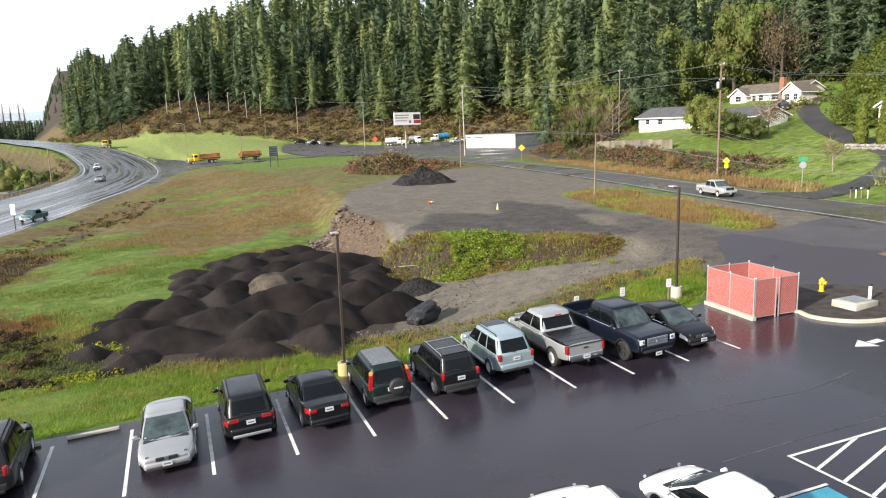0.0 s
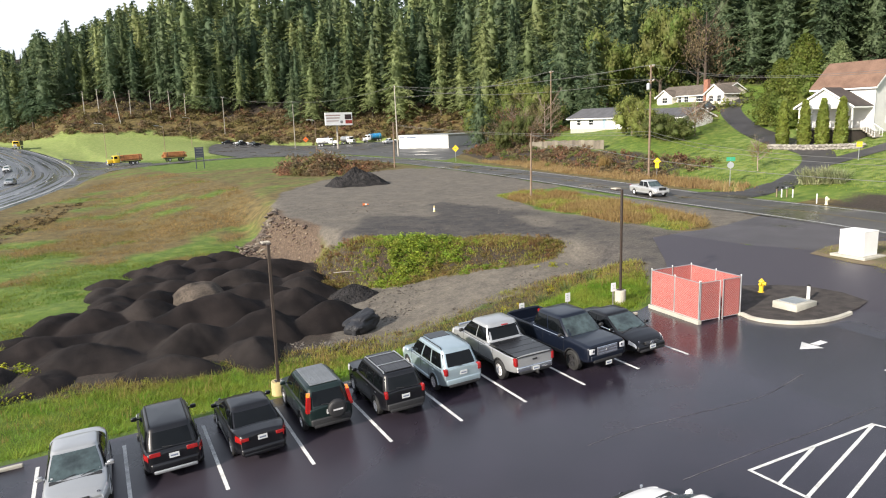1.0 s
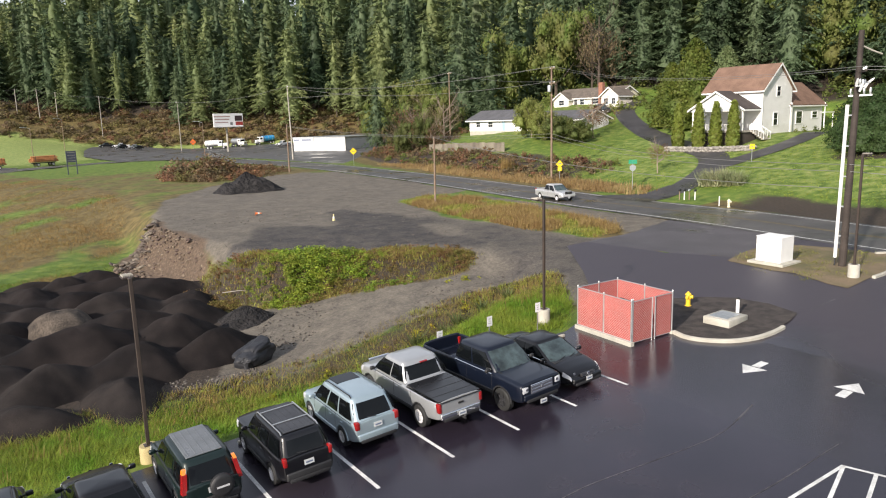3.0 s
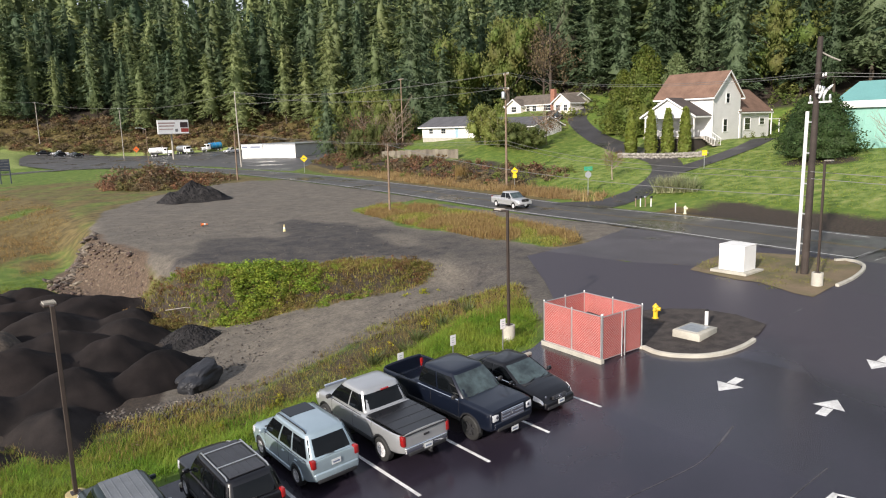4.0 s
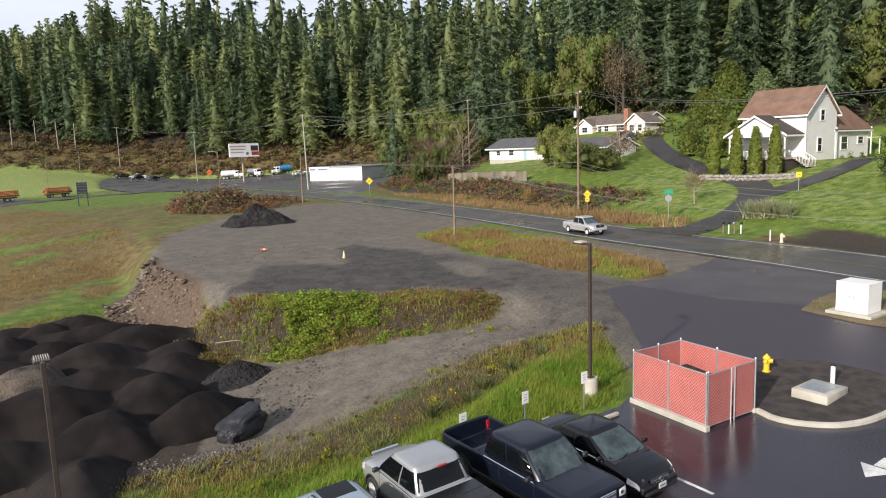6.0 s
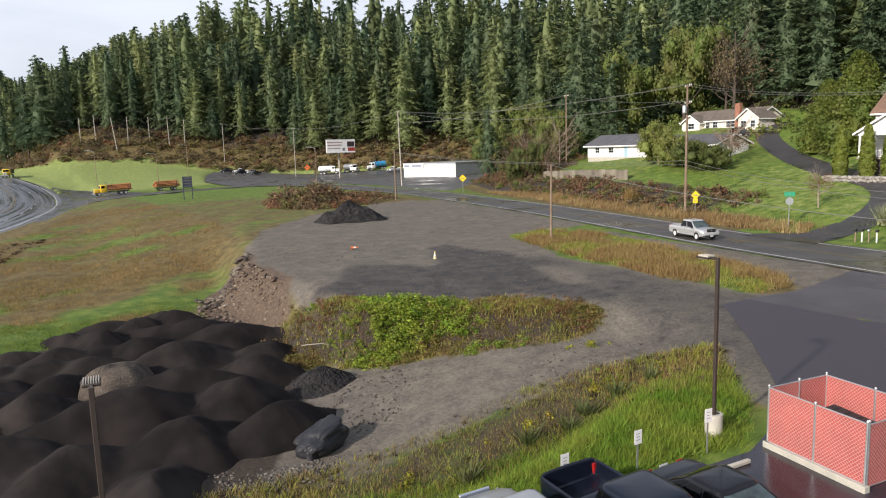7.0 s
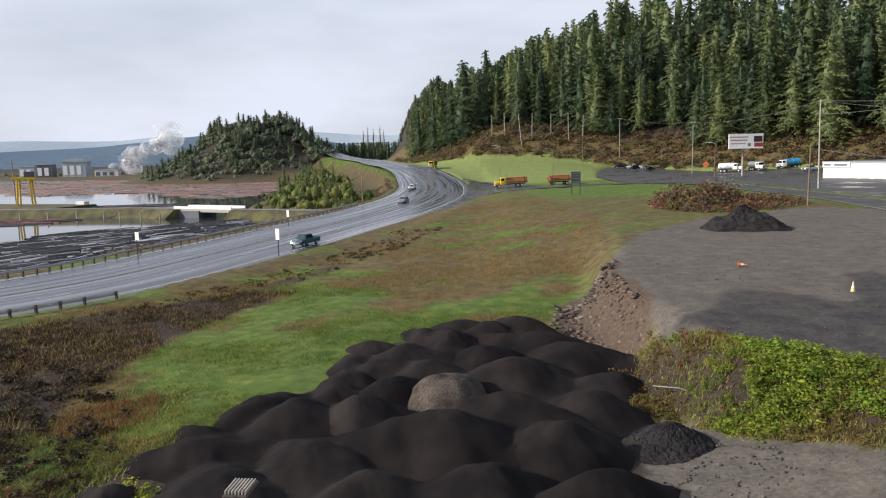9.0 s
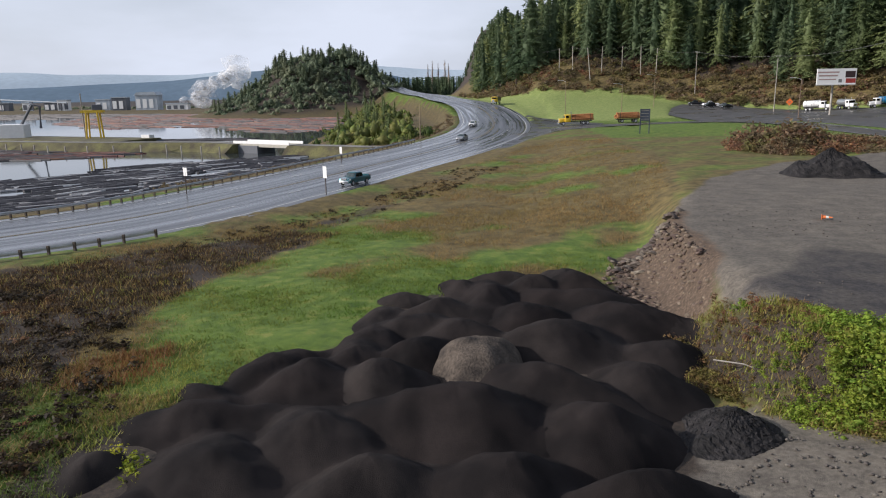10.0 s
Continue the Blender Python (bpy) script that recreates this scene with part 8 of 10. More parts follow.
for i in range(HN):
    f, a = np.meshgrid(np.linspace(0, 1, 30), np.linspace(0, 2 * math.pi, 65))
    rr = HR[i] * 1.35 * HS[i] * f
    X, Y = HX[i] + rr * np.cos(a), HY[i] + rr * np.sin(a)
    zs, top = heap_field(X, Y)
    own = zs[i].copy()
    zs[i] = -99
    lead = own - zs.max(0)
    base_z = -2.15 + (H(X, Y) + 1.9) * ss(14, 20, X)
    Z = base_z + np.maximum(top, -0.6) - 0.05 * ss(0.0, -0.25, lead) - 1.2 * ss(-0.35, -0.9, lead) - 0.4 * ss(0.85, 1.0, f)
    me = grid_mesh("mound", X - HX[i], Y - HY[i], Z, None)
    me.materials.append(GRIND)
    ob = tagged(new("mound", me), "rounded black mound of dumped asphalt millings", "heap", "dumped heaps")
    ob.location = (HX[i], HY[i], 0)
for x, y, r, h, m_, lb, ro in ((6.4, 33.9, 2.6, 1.55, GREYHEAP, "brown-grey crumbling mound with a flattish top", 0.05), (17.0, 28.8, 2.6, 0.95, CRUSHED, "coarse dark rock mound beside the track", 0.09),
                               (37.6, 85.5, 4.9, 2.5, CRUSHED, "dark crushed rock mound on the gravel yard", 0.09)):
    ob = heap(x, y, r, h, int(x * 7), m_, lb, 1.1, 0.4, ro, 2.6 if m_ is GREYHEAP else 1.5, 1.2, *((18, 44) if m_ is GREYHEAP else (34, 84)))
    ob.location = (x, y, 0)
bm = B()
bmesh.ops.create_icosphere(bm, subdivisions=5, radius=1.0)
for v in bm.verts:
    p = v.co.copy()
    q = Vector([math.copysign(abs(c) ** 0.7, c) for c in p])
    fold = 0.1 * abs(noise.noise(Vector((p.x * 2, p.y * 5, p.z * 5)))) + 0.035 * abs(noise.noise(p * 11))
    v.co = Vector((q.x * 1.3, q.y * 0.8, q.z * 0.62 + 0.18 * p.x)) * (1 + 0.26 * noise.noise(p * 1.7) - fold)
solid("tarpaulin", bm, LUMPM, "dark crumpled tarpaulin on the gravel", "tarpaulin", pose(14.4, 20.3, hz(14.4, 20.3) + 0.5, 0, -6, 30), smooth=True)

# rubble on the yard's edge
RUBBLE = mat("broken_rubble", (0.14, 0.115, 0.095), 0.9, var=0.4, scale=1.0, fine=8, bump=0.5, rnd=0.45)
rub = []
for k in range(5):
    bm = B()
    bmesh.ops.create_icosphere(bm, subdivisions=1, radius=0.42)
    for v in bm.verts:
        v.co = Vector((v.co.x * 1.45, v.co.y, v.co.z * 0.42)) * rngh.uniform(0.7, 1.25)
    rub.append(finish("rubble", bm, RUBBLE))
for k in range(85):
    f = rngh.random()
    x = 14.2 + 3.6 * f + rngh.gauss(0, 0.7)
    y = 53.5 + 6.5 * f + rngh.gauss(0, 1.3)
    s_ = rngh.uniform(0.4, 1.2)
    solid("rubble", rngh.choice(rub), None, "broken rubble on the earth slope", "rubble", pose(x, y, hz(x, y) + 0.08, rngh.uniform(0, 40), rngh.uniform(0, 40), rngh.uniform(0, 180)) @ Matrix.Diagonal((s_, s_, s_, 1)), "slope rubble")
bm = B()
tube(bm, [(17.2, 34.6, -1.0), (18.4, 34.0, -0.9), (19.1, 33.6, -1.05)], [0.035, 0.03, 0.018], 6)
solid("branch", bm, GRAYPOLE, "bare pale branch lying by the brambles", "branch")


# ---- plants ----
def mesh_of(name, V, F, material, tone=None):
    """A triangle mesh from arrays; tone: how light and yellow the leaves of each tree are."""
    me = bpy.data.meshes.new(name)
    V, F = np.asarray(V, np.float32).reshape(-1, 3), np.asarray(F, np.int32).reshape(-1, 3)
    me.vertices.add(len(V))
    me.vertices.foreach_set("co", V.ravel())
    me.loops.add(F.size)
    me.loops.foreach_set("vertex_index", F.ravel())
    me.polygons.add(len(F))
    me.polygons.foreach_set("loop_start", (np.arange(len(F)) * 3).astype(np.int32))
    if tone is not None:
        me.attributes.new("tone", "FLOAT", "POINT").data.foreach_set("value", np.broadcast_to(tone, len(V)).astype(np.float32).copy())
    me.update()
    me.materials.append(material)
    return me


def conifer(seed, branches, tufts, radius=0.16, low=0.08, size=0.022, full=0.75, rise=0.3, droop=0.42):
    """Crown of a fir one metre high: separate drooping boughs, each a flat spray of small tufts, round a thin core."""
    rg = np.random.RandomState(seed)
    n = branches * tufts
    bt = low + (1 - low) * ((np.arange(branches) + rg.rand(branches)) / branches) ** 1.1
    ba = np.arange(branches) * 2.39996 + rg.uniform(-0.5, 0.5, branches)
    shape = np.clip(1 - bt, 0, 1) ** full * (0.6 + 0.4 * np.clip((bt - low) / 0.18, 0, 1))
    bl = radius * shape * rg.uniform(0.62, 1.2, branches) * (1 + 0.16 * np.sin(2 * ba + seed) + 0.12 * np.sin(17 * bt + seed)) + 0.006
    bu = rise * (bt - 0.3) + rg.normal(0, 0.1, branches)
    t, a, L, up = (np.repeat(q, tufts) for q in (bt, ba, bl, bu))
    u = rg.uniform(0.1, 1.0, n) ** 0.7
    half = 0.36 * L * (1.02 - u) ** 0.55 + 0.004
    side = rg.uniform(-1, 1, n) * half
    d, w = np.column_stack([np.cos(a), np.sin(a), np.zeros(n)]), np.column_stack([-np.sin(a), np.cos(a), np.zeros(n)])
    p = d * (L * u)[:, None] + w * side[:, None]
    p[:, 2] = t + L * (up * u - droop * u * u) - 0.35 * np.abs(side) + rg.normal(0, 0.005, n)
    yaw = 0.9 * np.sign(side) * rg.rand(n) + rg.normal(0, 0.3, n)
    e = d * np.cos(yaw)[:, None] + w * np.sin(yaw)[:, None]
    f = np.cross(e, np.array([0, 0, 1.0])) + np.column_stack([np.zeros((n, 2)), rg.normal(0, 0.4, n)])
    e[:, 2] = rg.normal(-0.45, 0.3, n)
    sz = (size * rg.uniform(0.55, 1.35, n) * (0.5 + 0.5 * L / radius))[:, None]
    V = np.stack([p - f * sz * 0.6, p + f * sz * 0.6, p + e * sz * 1.8], 1).reshape(-1, 3)
    F = np.arange(3 * n).reshape(-1, 3)
    seg, lev = 7, 12
    A, T = np.meshgrid(np.arange(seg) * 2 * math.pi / seg, np.linspace(low + 0.04, 0.97, lev))
    q = radius * np.clip(1 - T, 0, 1) ** full * rg.uniform(0.14, 0.5, T.shape)
    C = np.stack([q * np.cos(A), q * np.sin(A), T + rg.uniform(-0.02, 0.02, T.shape)], -1).reshape(-1, 3)
    k = np.arange(seg * lev).reshape(lev, seg)
    k2 = np.roll(k, -1, 1)
    G = np.concatenate([np.stack([k[:-1], k2[:-1], k2[1:]], -1).reshape(-1, 3), np.stack([k[:-1], k2[1:], k[1:]], -1).reshape(-1, 3)])
    return np.concatenate([V, C]), np.concatenate([F, G + 3 * n])


def stem(h, r, seg=6):
    V, F = [], []
    for z, q in ((-0.03, 1.15), (0.3, 0.85), (0.95, 0.1)):
        for k in range(seg):
            a = 2 * math.pi * k / seg
            V.append((r * q * math.cos(a), r * q * math.sin(a), z * h))
    for i in range(2):
        for k in range(seg):
            a, b, c, d = i * seg + k, i * seg + (k + 1) % seg, (i + 1) * seg + (k + 1) % seg, (i + 1) * seg + k
            F += [(a, b, c), (a, c, d)]
    return np.array(V), np.array(F)


def ico(level):
    bm = B()
    bmesh.ops.create_icosphere(bm, subdivisions=level, radius=1.0)
    bm.verts.index_update()
    out = [np.array(v.co[:]) for v in bm.verts], [tuple(v.index for v in f.verts) for f in bm.faces]
    bm.free()
    return out


ICO_V, ICO_F = ico(2)
ICO1_V, ICO1_F = ico(1)


def leaf_cloud(seed, count, size, lumps=7, flat=0.8, shell=0.6, core=0.5, small=True):
    """Leaves of a broad crown, about one metre in radius, in uneven clumps."""
    rg = np.random.RandomState(seed)
    cs = [np.append(rg.normal(0, 0.42, 2), rg.normal(0, 0.36)) for _ in range(lumps)]
    rs = rg.uniform(0.3, 0.6, lumps) * (1 if lumps < 12 else 0.72)
    V, F = [], []
    if core:
        for c, q in zip(cs, rs):
            b = len(V)
            V += [(c + p * q * core * rg.uniform(0.55, 1.2)) * np.array([1, 1, flat]) for p in (ICO1_V if small else ICO_V)]
            F += [tuple(b + j for j in f) for f in (ICO1_F if small else ICO_F)]
    for i in range(count):
        k = rg.randint(lumps)
        d = rg.normal(0, 1, 3)
        d /= np.linalg.norm(d)
        p = cs[k] + d * rs[k] * rg.uniform(shell, 1.22)
        p[2] *= flat
        n = d + rg.normal(0, 0.6, 3)
        n /= np.linalg.norm(n)
        u = np.cross(n, rg.normal(0, 1, 3))
        u /= np.linalg.norm(u) + 1e-9
        w = np.cross(n, u)
        s = size * rg.uniform(0.6, 1.4)
        b = len(V)
        if small:
            V += [p - u * s, p + w * s * 1.1, p + u * s * 1.2]
            F += [(b, b + 1, b + 2)]
        else:
            V += [p - u * s, p + w * s * 0.7, p + u * s * 1.1, p - w * s * 0.7]
            F += [(b, b + 1, b + 2), (b, b + 2, b + 3)]
    return np.array(V), np.array(F)


TONES = []


def scatter(templates, P, S, rg, zscale=None, tilt=0.05, wide=(1.0, 1.0)):
    """Join scaled and turned copies of templates into one pair of arrays; TONES keeps a tone for each vertex."""
    VV, FF, off = [], [], 0
    TONES.clear()
    for i, (p, s) in enumerate(zip(P, S)):
        V, F = templates[rg.randint(len(templates))]
        a = rg.uniform(0, 6.283)
        c, q = math.cos(a), math.sin(a)
        W = V @ np.array([[c, q, 0], [-q, c, 0], [0, 0, 1]])
        sz = s * (zscale[i] if zscale is not None else 1)
        b = rg.uniform(*wide)
        W = W * np.array([s * b, s * b, sz]) + p
        W[:, 0] += (W[:, 2] - p[2]) * rg.normal(0, tilt)
        VV.append(W)
        FF.append(F + off)
        TONES.append(np.full(len(V), rg.uniform(-1, 1)))
        off += len(V)
    return np.concatenate(VV), np.concatenate(FF)


rgf = np.random.RandomState(7)
firs_near = [conifer(s, 76, 40, 0.2 + 0.03 * (s % 3), 0.05 + 0.05 * (s % 3), 0.0165, 0.5 + 0.12 * (s % 3)) for s in (1, 2, 3, 4, 5, 6)]
firs_far = [conifer(10 + s, 52, 20, 0.2 + 0.03 * (s % 3), 0.08, 0.025, 0.5 + 0.1 * (s % 4)) for s in range(7)]
firs_small = [conifer(80 + s, 34, 13, 0.2 + 0.03 * (s % 3), 0.08, 0.034, 0.5 + 0.1 * (s % 4)) for s in range(5)]
FIR_ME = [[mesh_of("crown", V, F, m_, (k_ - 2.5) / 3) for k_, (V, F) in enumerate(firs_near)] for m_ in (FIR, FIR2)]
STEM_ME = mesh_of("trunk", *stem(1.0, 0.012), BARK)
DEC = [leaf_cloud(30 + s, 380, 0.09, 9) for s in range(4)]
DEC_BIG = [leaf_cloud(40 + s, 5200, 0.033, 34, core=0.62, small=False, flat=0.95) for s in range(3)]
DEC_THIN = [leaf_cloud(60 + s, 1100, 0.03, 14, core=0) for s in range(3)]


def hill_points(n, dlo, dhi, ylo, yhi, rg, spacing, xlo=-75, xhi=330):
    """Spaced points on the hillside between two depths behind its foot."""
    pts = []
    cell = {}
    tries = 0
    while len(pts) < n and tries < 60:
        tries += 1
        X, Y = rg.uniform(xlo, xhi, 4000), rg.uniform(ylo, yhi, 4000)
        D = seg_dist(X, Y, FRONT)
        lim = dlo(Y)
        keep = (D > lim) & (D < lim + dhi) & (X + 0.13 * (Y - 400) > -50)
        for x, y in zip(X[keep], Y[keep]):
            if y < 130 and (88 < x < 115 and -24 < y < 50):
                continue
            k = (int(x // spacing), int(y // spacing))
            if any((x - q[0]) ** 2 + (y - q[1]) ** 2 < spacing ** 2 for i in (-1, 0, 1) for j in (-1, 0, 1) for q in cell.get((k[0] + i, k[1] + j), ())):
                continue
            cell.setdefault(k, []).append((x, y))
            pts.append((x, y))
            if len(pts) >= n:
                break
    return np.array(pts)


def flim(y):
    """Depth behind the hill's foot where the wood begins."""
    return 58 - 44 * ss(105, 175, y) + 12 * ss(275, 310, y) - 23 * ss(368, 392, y) + 4 * np.sin(np.asarray(y) * 0.21)


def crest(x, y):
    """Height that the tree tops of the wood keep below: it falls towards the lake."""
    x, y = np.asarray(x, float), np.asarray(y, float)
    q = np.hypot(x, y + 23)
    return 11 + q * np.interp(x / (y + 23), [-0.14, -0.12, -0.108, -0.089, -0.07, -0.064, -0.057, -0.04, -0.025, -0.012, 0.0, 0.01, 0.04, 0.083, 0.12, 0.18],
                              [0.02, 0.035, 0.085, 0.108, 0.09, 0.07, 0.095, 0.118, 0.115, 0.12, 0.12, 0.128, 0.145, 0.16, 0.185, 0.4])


def plant_fir(x, y, h, k, tone, label="tall dark green fir at the edge of the wood"):
    t = thing("fir_tree", label, "tree", pose(x, y, hz(x, y) - 0.2, random.uniform(-1.5, 1.5), random.uniform(-1.5, 1.5), random.uniform(0, 360)), "firs on the hillside")
    w = random.uniform(0.9, 1.4)
    part("trunk", STEM_ME, None, t, at=Matrix.Diagonal((h, h, h, 1)))
    part("crown", FIR_ME[tone][k % 6], None, t, at=Matrix.Diagonal((h * w, h * w, h, 1)))


front_pts = hill_points(130, flim, 18, -70, 520, rgf, 9.5)
for i, (x, y) in enumerate(front_pts):
    # brighter crowns more often far off: some yellower trees, plus haze put into colour
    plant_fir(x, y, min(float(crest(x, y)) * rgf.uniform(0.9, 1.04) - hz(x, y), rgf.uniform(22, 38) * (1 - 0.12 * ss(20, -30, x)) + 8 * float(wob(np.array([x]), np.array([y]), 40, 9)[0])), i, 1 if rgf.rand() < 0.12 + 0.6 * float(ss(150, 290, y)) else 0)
for x, y, top_ in ((-4.2, 357.6, 62.8), (-15.2, 352.4, 57.4), (-41.7, 445.8, 58), (-46, 440, 52), (-36, 432, 54), (-52, 452, 47), (-31, 420, 49), (-22, 360, 49), (-8, 366, 52)):
    plant_fir(x, y, top_ - hz(x, y), int(top_), 0)
mid_pts = hill_points(520, lambda y: flim(y) + 12, 80, -80, 560, rgf, 9.6)
extra = hill_points(130, lambda y: flim(y) + 14, 120, 330, 620, rgf, 9.0, -90, 90)
mid_pts = np.concatenate([mid_pts, extra])
back_pts = hill_points(260, lambda y: flim(y) + 88, 130, -80, 800, rgf, 12.0, -140)
for nm, pts, m_, lo, hi in (("mid", mid_pts, FIR, 25, 45), ("back", back_pts, FIR, 28, 50)):
    # FIR2 share grows with y: partly yellower trees, partly far haze painted as colour
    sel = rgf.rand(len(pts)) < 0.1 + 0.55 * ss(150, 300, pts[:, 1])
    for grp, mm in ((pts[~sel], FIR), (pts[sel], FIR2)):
        P = np.column_stack([grp, H(grp[:, 0], grp[:, 1]) - 0.3])
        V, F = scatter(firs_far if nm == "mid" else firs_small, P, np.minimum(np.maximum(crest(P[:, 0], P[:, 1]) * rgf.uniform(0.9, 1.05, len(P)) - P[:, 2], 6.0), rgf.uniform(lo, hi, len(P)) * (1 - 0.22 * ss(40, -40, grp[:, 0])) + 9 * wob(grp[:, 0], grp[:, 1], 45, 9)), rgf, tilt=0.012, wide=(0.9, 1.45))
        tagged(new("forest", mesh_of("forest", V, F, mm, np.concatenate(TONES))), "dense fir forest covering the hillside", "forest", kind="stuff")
    P = np.column_stack([pts, H(pts[:, 0], pts[:, 1]) - 0.3])
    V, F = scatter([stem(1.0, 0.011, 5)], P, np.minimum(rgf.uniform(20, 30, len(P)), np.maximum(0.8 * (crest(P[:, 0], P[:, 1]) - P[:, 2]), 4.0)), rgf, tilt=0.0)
    tagged(new("forest_trunks", mesh_of("forest_trunks", V, F, BARK)), "dark trunks inside the fir forest", "forest", kind="stuff")

bl = mid_pts[(mid_pts[:, 1] < 330) & (rgf.rand(len(mid_pts)) < 0.13)]
P = np.column_stack([bl, H(bl[:, 0], bl[:, 1]) + rgf.uniform(9, 17, len(bl))])
V, F = scatter(DEC, P, rgf.uniform(4.0, 6.5, len(P)), rgf, np.full(len(P), 1.3))
tagged(new("forest_broadleaf", mesh_of("forest_broadleaf", V, F, ALDER)), "yellow-green broadleaf trees among the firs", "forest", kind="stuff")

# wood on the hill by the lake and beyond the highway
rgl = np.random.RandomState(17)
SMALL0 = [leaf_cloud(180 + s, 80, 0.14, 5, core=0.8) for s in range(5)]
X, Y = rgl.normal(-192, 42, 900), rgl.normal(515, 40, 900)
ok = (np.hypot(X + 196, Y - 528) < 78)
P = np.column_stack([X[ok], Y[ok], H(X[ok], Y[ok]) - 0.5])
# foliage made paler and greyer, so its colour carries the distance haze
HAZEFIR = leafmat("haze_tinted_wood", (0.15, 0.2, 0.125), (0.2, 0.225, 0.14), 0.15, scale=0.05)
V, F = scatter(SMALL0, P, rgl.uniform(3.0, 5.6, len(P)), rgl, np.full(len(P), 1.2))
tagged(new("far_wood", mesh_of("far_wood", V, F, HAZEFIR, 0.6 * np.concatenate(TONES))), "mixed wood greyed for haze on the round hill by the lake", "forest", kind="stuff")
sel = rgl.rand(len(P)) < 0.2
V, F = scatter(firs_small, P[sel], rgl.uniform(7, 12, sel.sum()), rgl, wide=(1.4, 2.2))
tagged(new("far_firs", mesh_of("far_firs", V, F, HAZEFIR)), "firs greyed for haze on the round hill by the lake", "forest", kind="stuff")
band = []
for k in range(260):
    f = rgl.rand()
    x, y = np.interp(f, [0, 0.35, 0.7, 1], [-40, -60, -85, -120]) + rgl.normal(0, 6), np.interp(f, [0, 0.35, 0.7, 1], [188, 240, 330, 450]) + rgl.normal(0, 10)
    if abs(float(seg_dist(np.array([x]), np.array([y]), HWY)[0])) > 12:
        band.append((x, y, max(hz(x, y), WATER) - 0.3))
band = np.array(band)
V, F = scatter(SMALL0, band, rgl.uniform(2.4, 4.8, len(band)), rgl, np.full(len(band), 1.5))
tagged(new("young_trees", mesh_of("young_trees", V, F, ALDER, np.concatenate(TONES))), "young green trees between highway and lake", "trees", kind="stuff")
V, F = scatter(firs_far, band[::12], rgl.uniform(7, 11, len(band[::12])), rgl)
tagged(new("young_firs", mesh_of("young_firs", V, F, FIR2)), "young firs between highway and lake", "trees", kind="stuff")
far = np.column_stack([rgl.uniform(-150, -30, 170), rgl.uniform(560, 700, 170), np.full(170, 0.0)])
far[:, 2] = H(far[:, 0], far[:, 1]) - 0.5
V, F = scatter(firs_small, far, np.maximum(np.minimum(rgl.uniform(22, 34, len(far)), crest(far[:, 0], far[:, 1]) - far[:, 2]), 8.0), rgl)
tagged(new("far_forest", mesh_of("far_forest", V, F, FIR)), "dark forest beyond the highway bend", "forest", kind="stuff")
pop = np.array([(-150 + 5.2 * k + rgl.normal(0, 1), 640 + rgl.normal(0, 3), 0) for k in range(4, 9)])
pop[:, 2] = H(pop[:, 0], pop[:, 1]) - 0.5
V, F = scatter([(V_ * np.array([0.55, 0.55, 1]), F_) for V_, F_ in (conifer(60 + s, 50, 12, 0.2, 0.04, 0.016, 0.75, 1.6, 0.0) for s in range(3))], pop, rgl.uniform(30, 37, len(pop)), rgl, tilt=0.01)
tagged(new("poplars", mesh_of("poplars", V, F, TWIG)), "row of bare brown poplars beyond the bend", "trees", kind="stuff")
shore = np.column_stack([np.linspace(-900, -250, 240) + rgl.normal(0, 6, 240), np.linspace(790, 740, 240) + rgl.normal(0, 9, 240), np.full(240, -3.0)])
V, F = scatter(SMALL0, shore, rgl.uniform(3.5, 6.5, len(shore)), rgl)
tagged(new("shore_trees", mesh_of("shore_trees", V, F, HAZEFIR)), "haze-greyed green trees along the far shore", "trees", kind="stuff")


def broad_tree(x, y, h, r, m_, label, seed, trunk_h=0.35, limbs=6, bark=BARK, bare=False, z=None, thin=1.0):
    bare = bare or m_ in (RUSTLEAF, DRYBRUSH)
    rg = random.Random(seed)
    t = thing("tree", label, "tree", pose(x, y, hz(x, y) if z is None else z, 0, 0, rg.uniform(0, 360)))
    bm = B()
    rb = max(0.08, h * 0.018)
    tube(bm, [(0, 0, -0.3), (0.1, 0, h * trunk_h), (0.0, 0.1, h * 0.75)], [rb, rb * 0.75, rb * 0.25], 8)
    for k in range(limbs * (3 if bare else 1)):
        a, z0 = rg.uniform(0, 6.28), h * rg.uniform(trunk_h * 0.8, 0.62)
        l_ = r * rg.uniform(0.5, 0.95)
        q = (math.cos(a) * l_, math.sin(a) * l_, z0 + l_ * rg.uniform(0.5, 1.3))
        m1 = (q[0] * 0.45, q[1] * 0.45, z0 + (q[2] - z0) * 0.35)
        tube(bm, [(0, 0, z0), m1, q], [rb * 0.4, rb * 0.28, rb * 0.08], 5)
        if bare:
            for _ in range(5):
                e = (q[0] + rg.gauss(0, r * 0.22), q[1] + rg.gauss(0, r * 0.22), q[2] + rg.uniform(0, r * 0.4))
                tube(bm, [m1 if rg.random() < 0.5 else q, e], [rb * 0.12, rb * 0.03], 4)
    part("trunk", bm, bark, t, smooth=True)
    if not bare or m_:
        V, F = (DEC_THIN if bare else DEC_BIG)[seed % 3]
        sz = h * (1 - trunk_h * 0.75) * 0.55
        me = mesh_of("crown", V * np.array([r, r, sz]) + np.array([0, 0, h - sz * 1.05]), F, m_)
        part("crown", me, None, t)
    return t


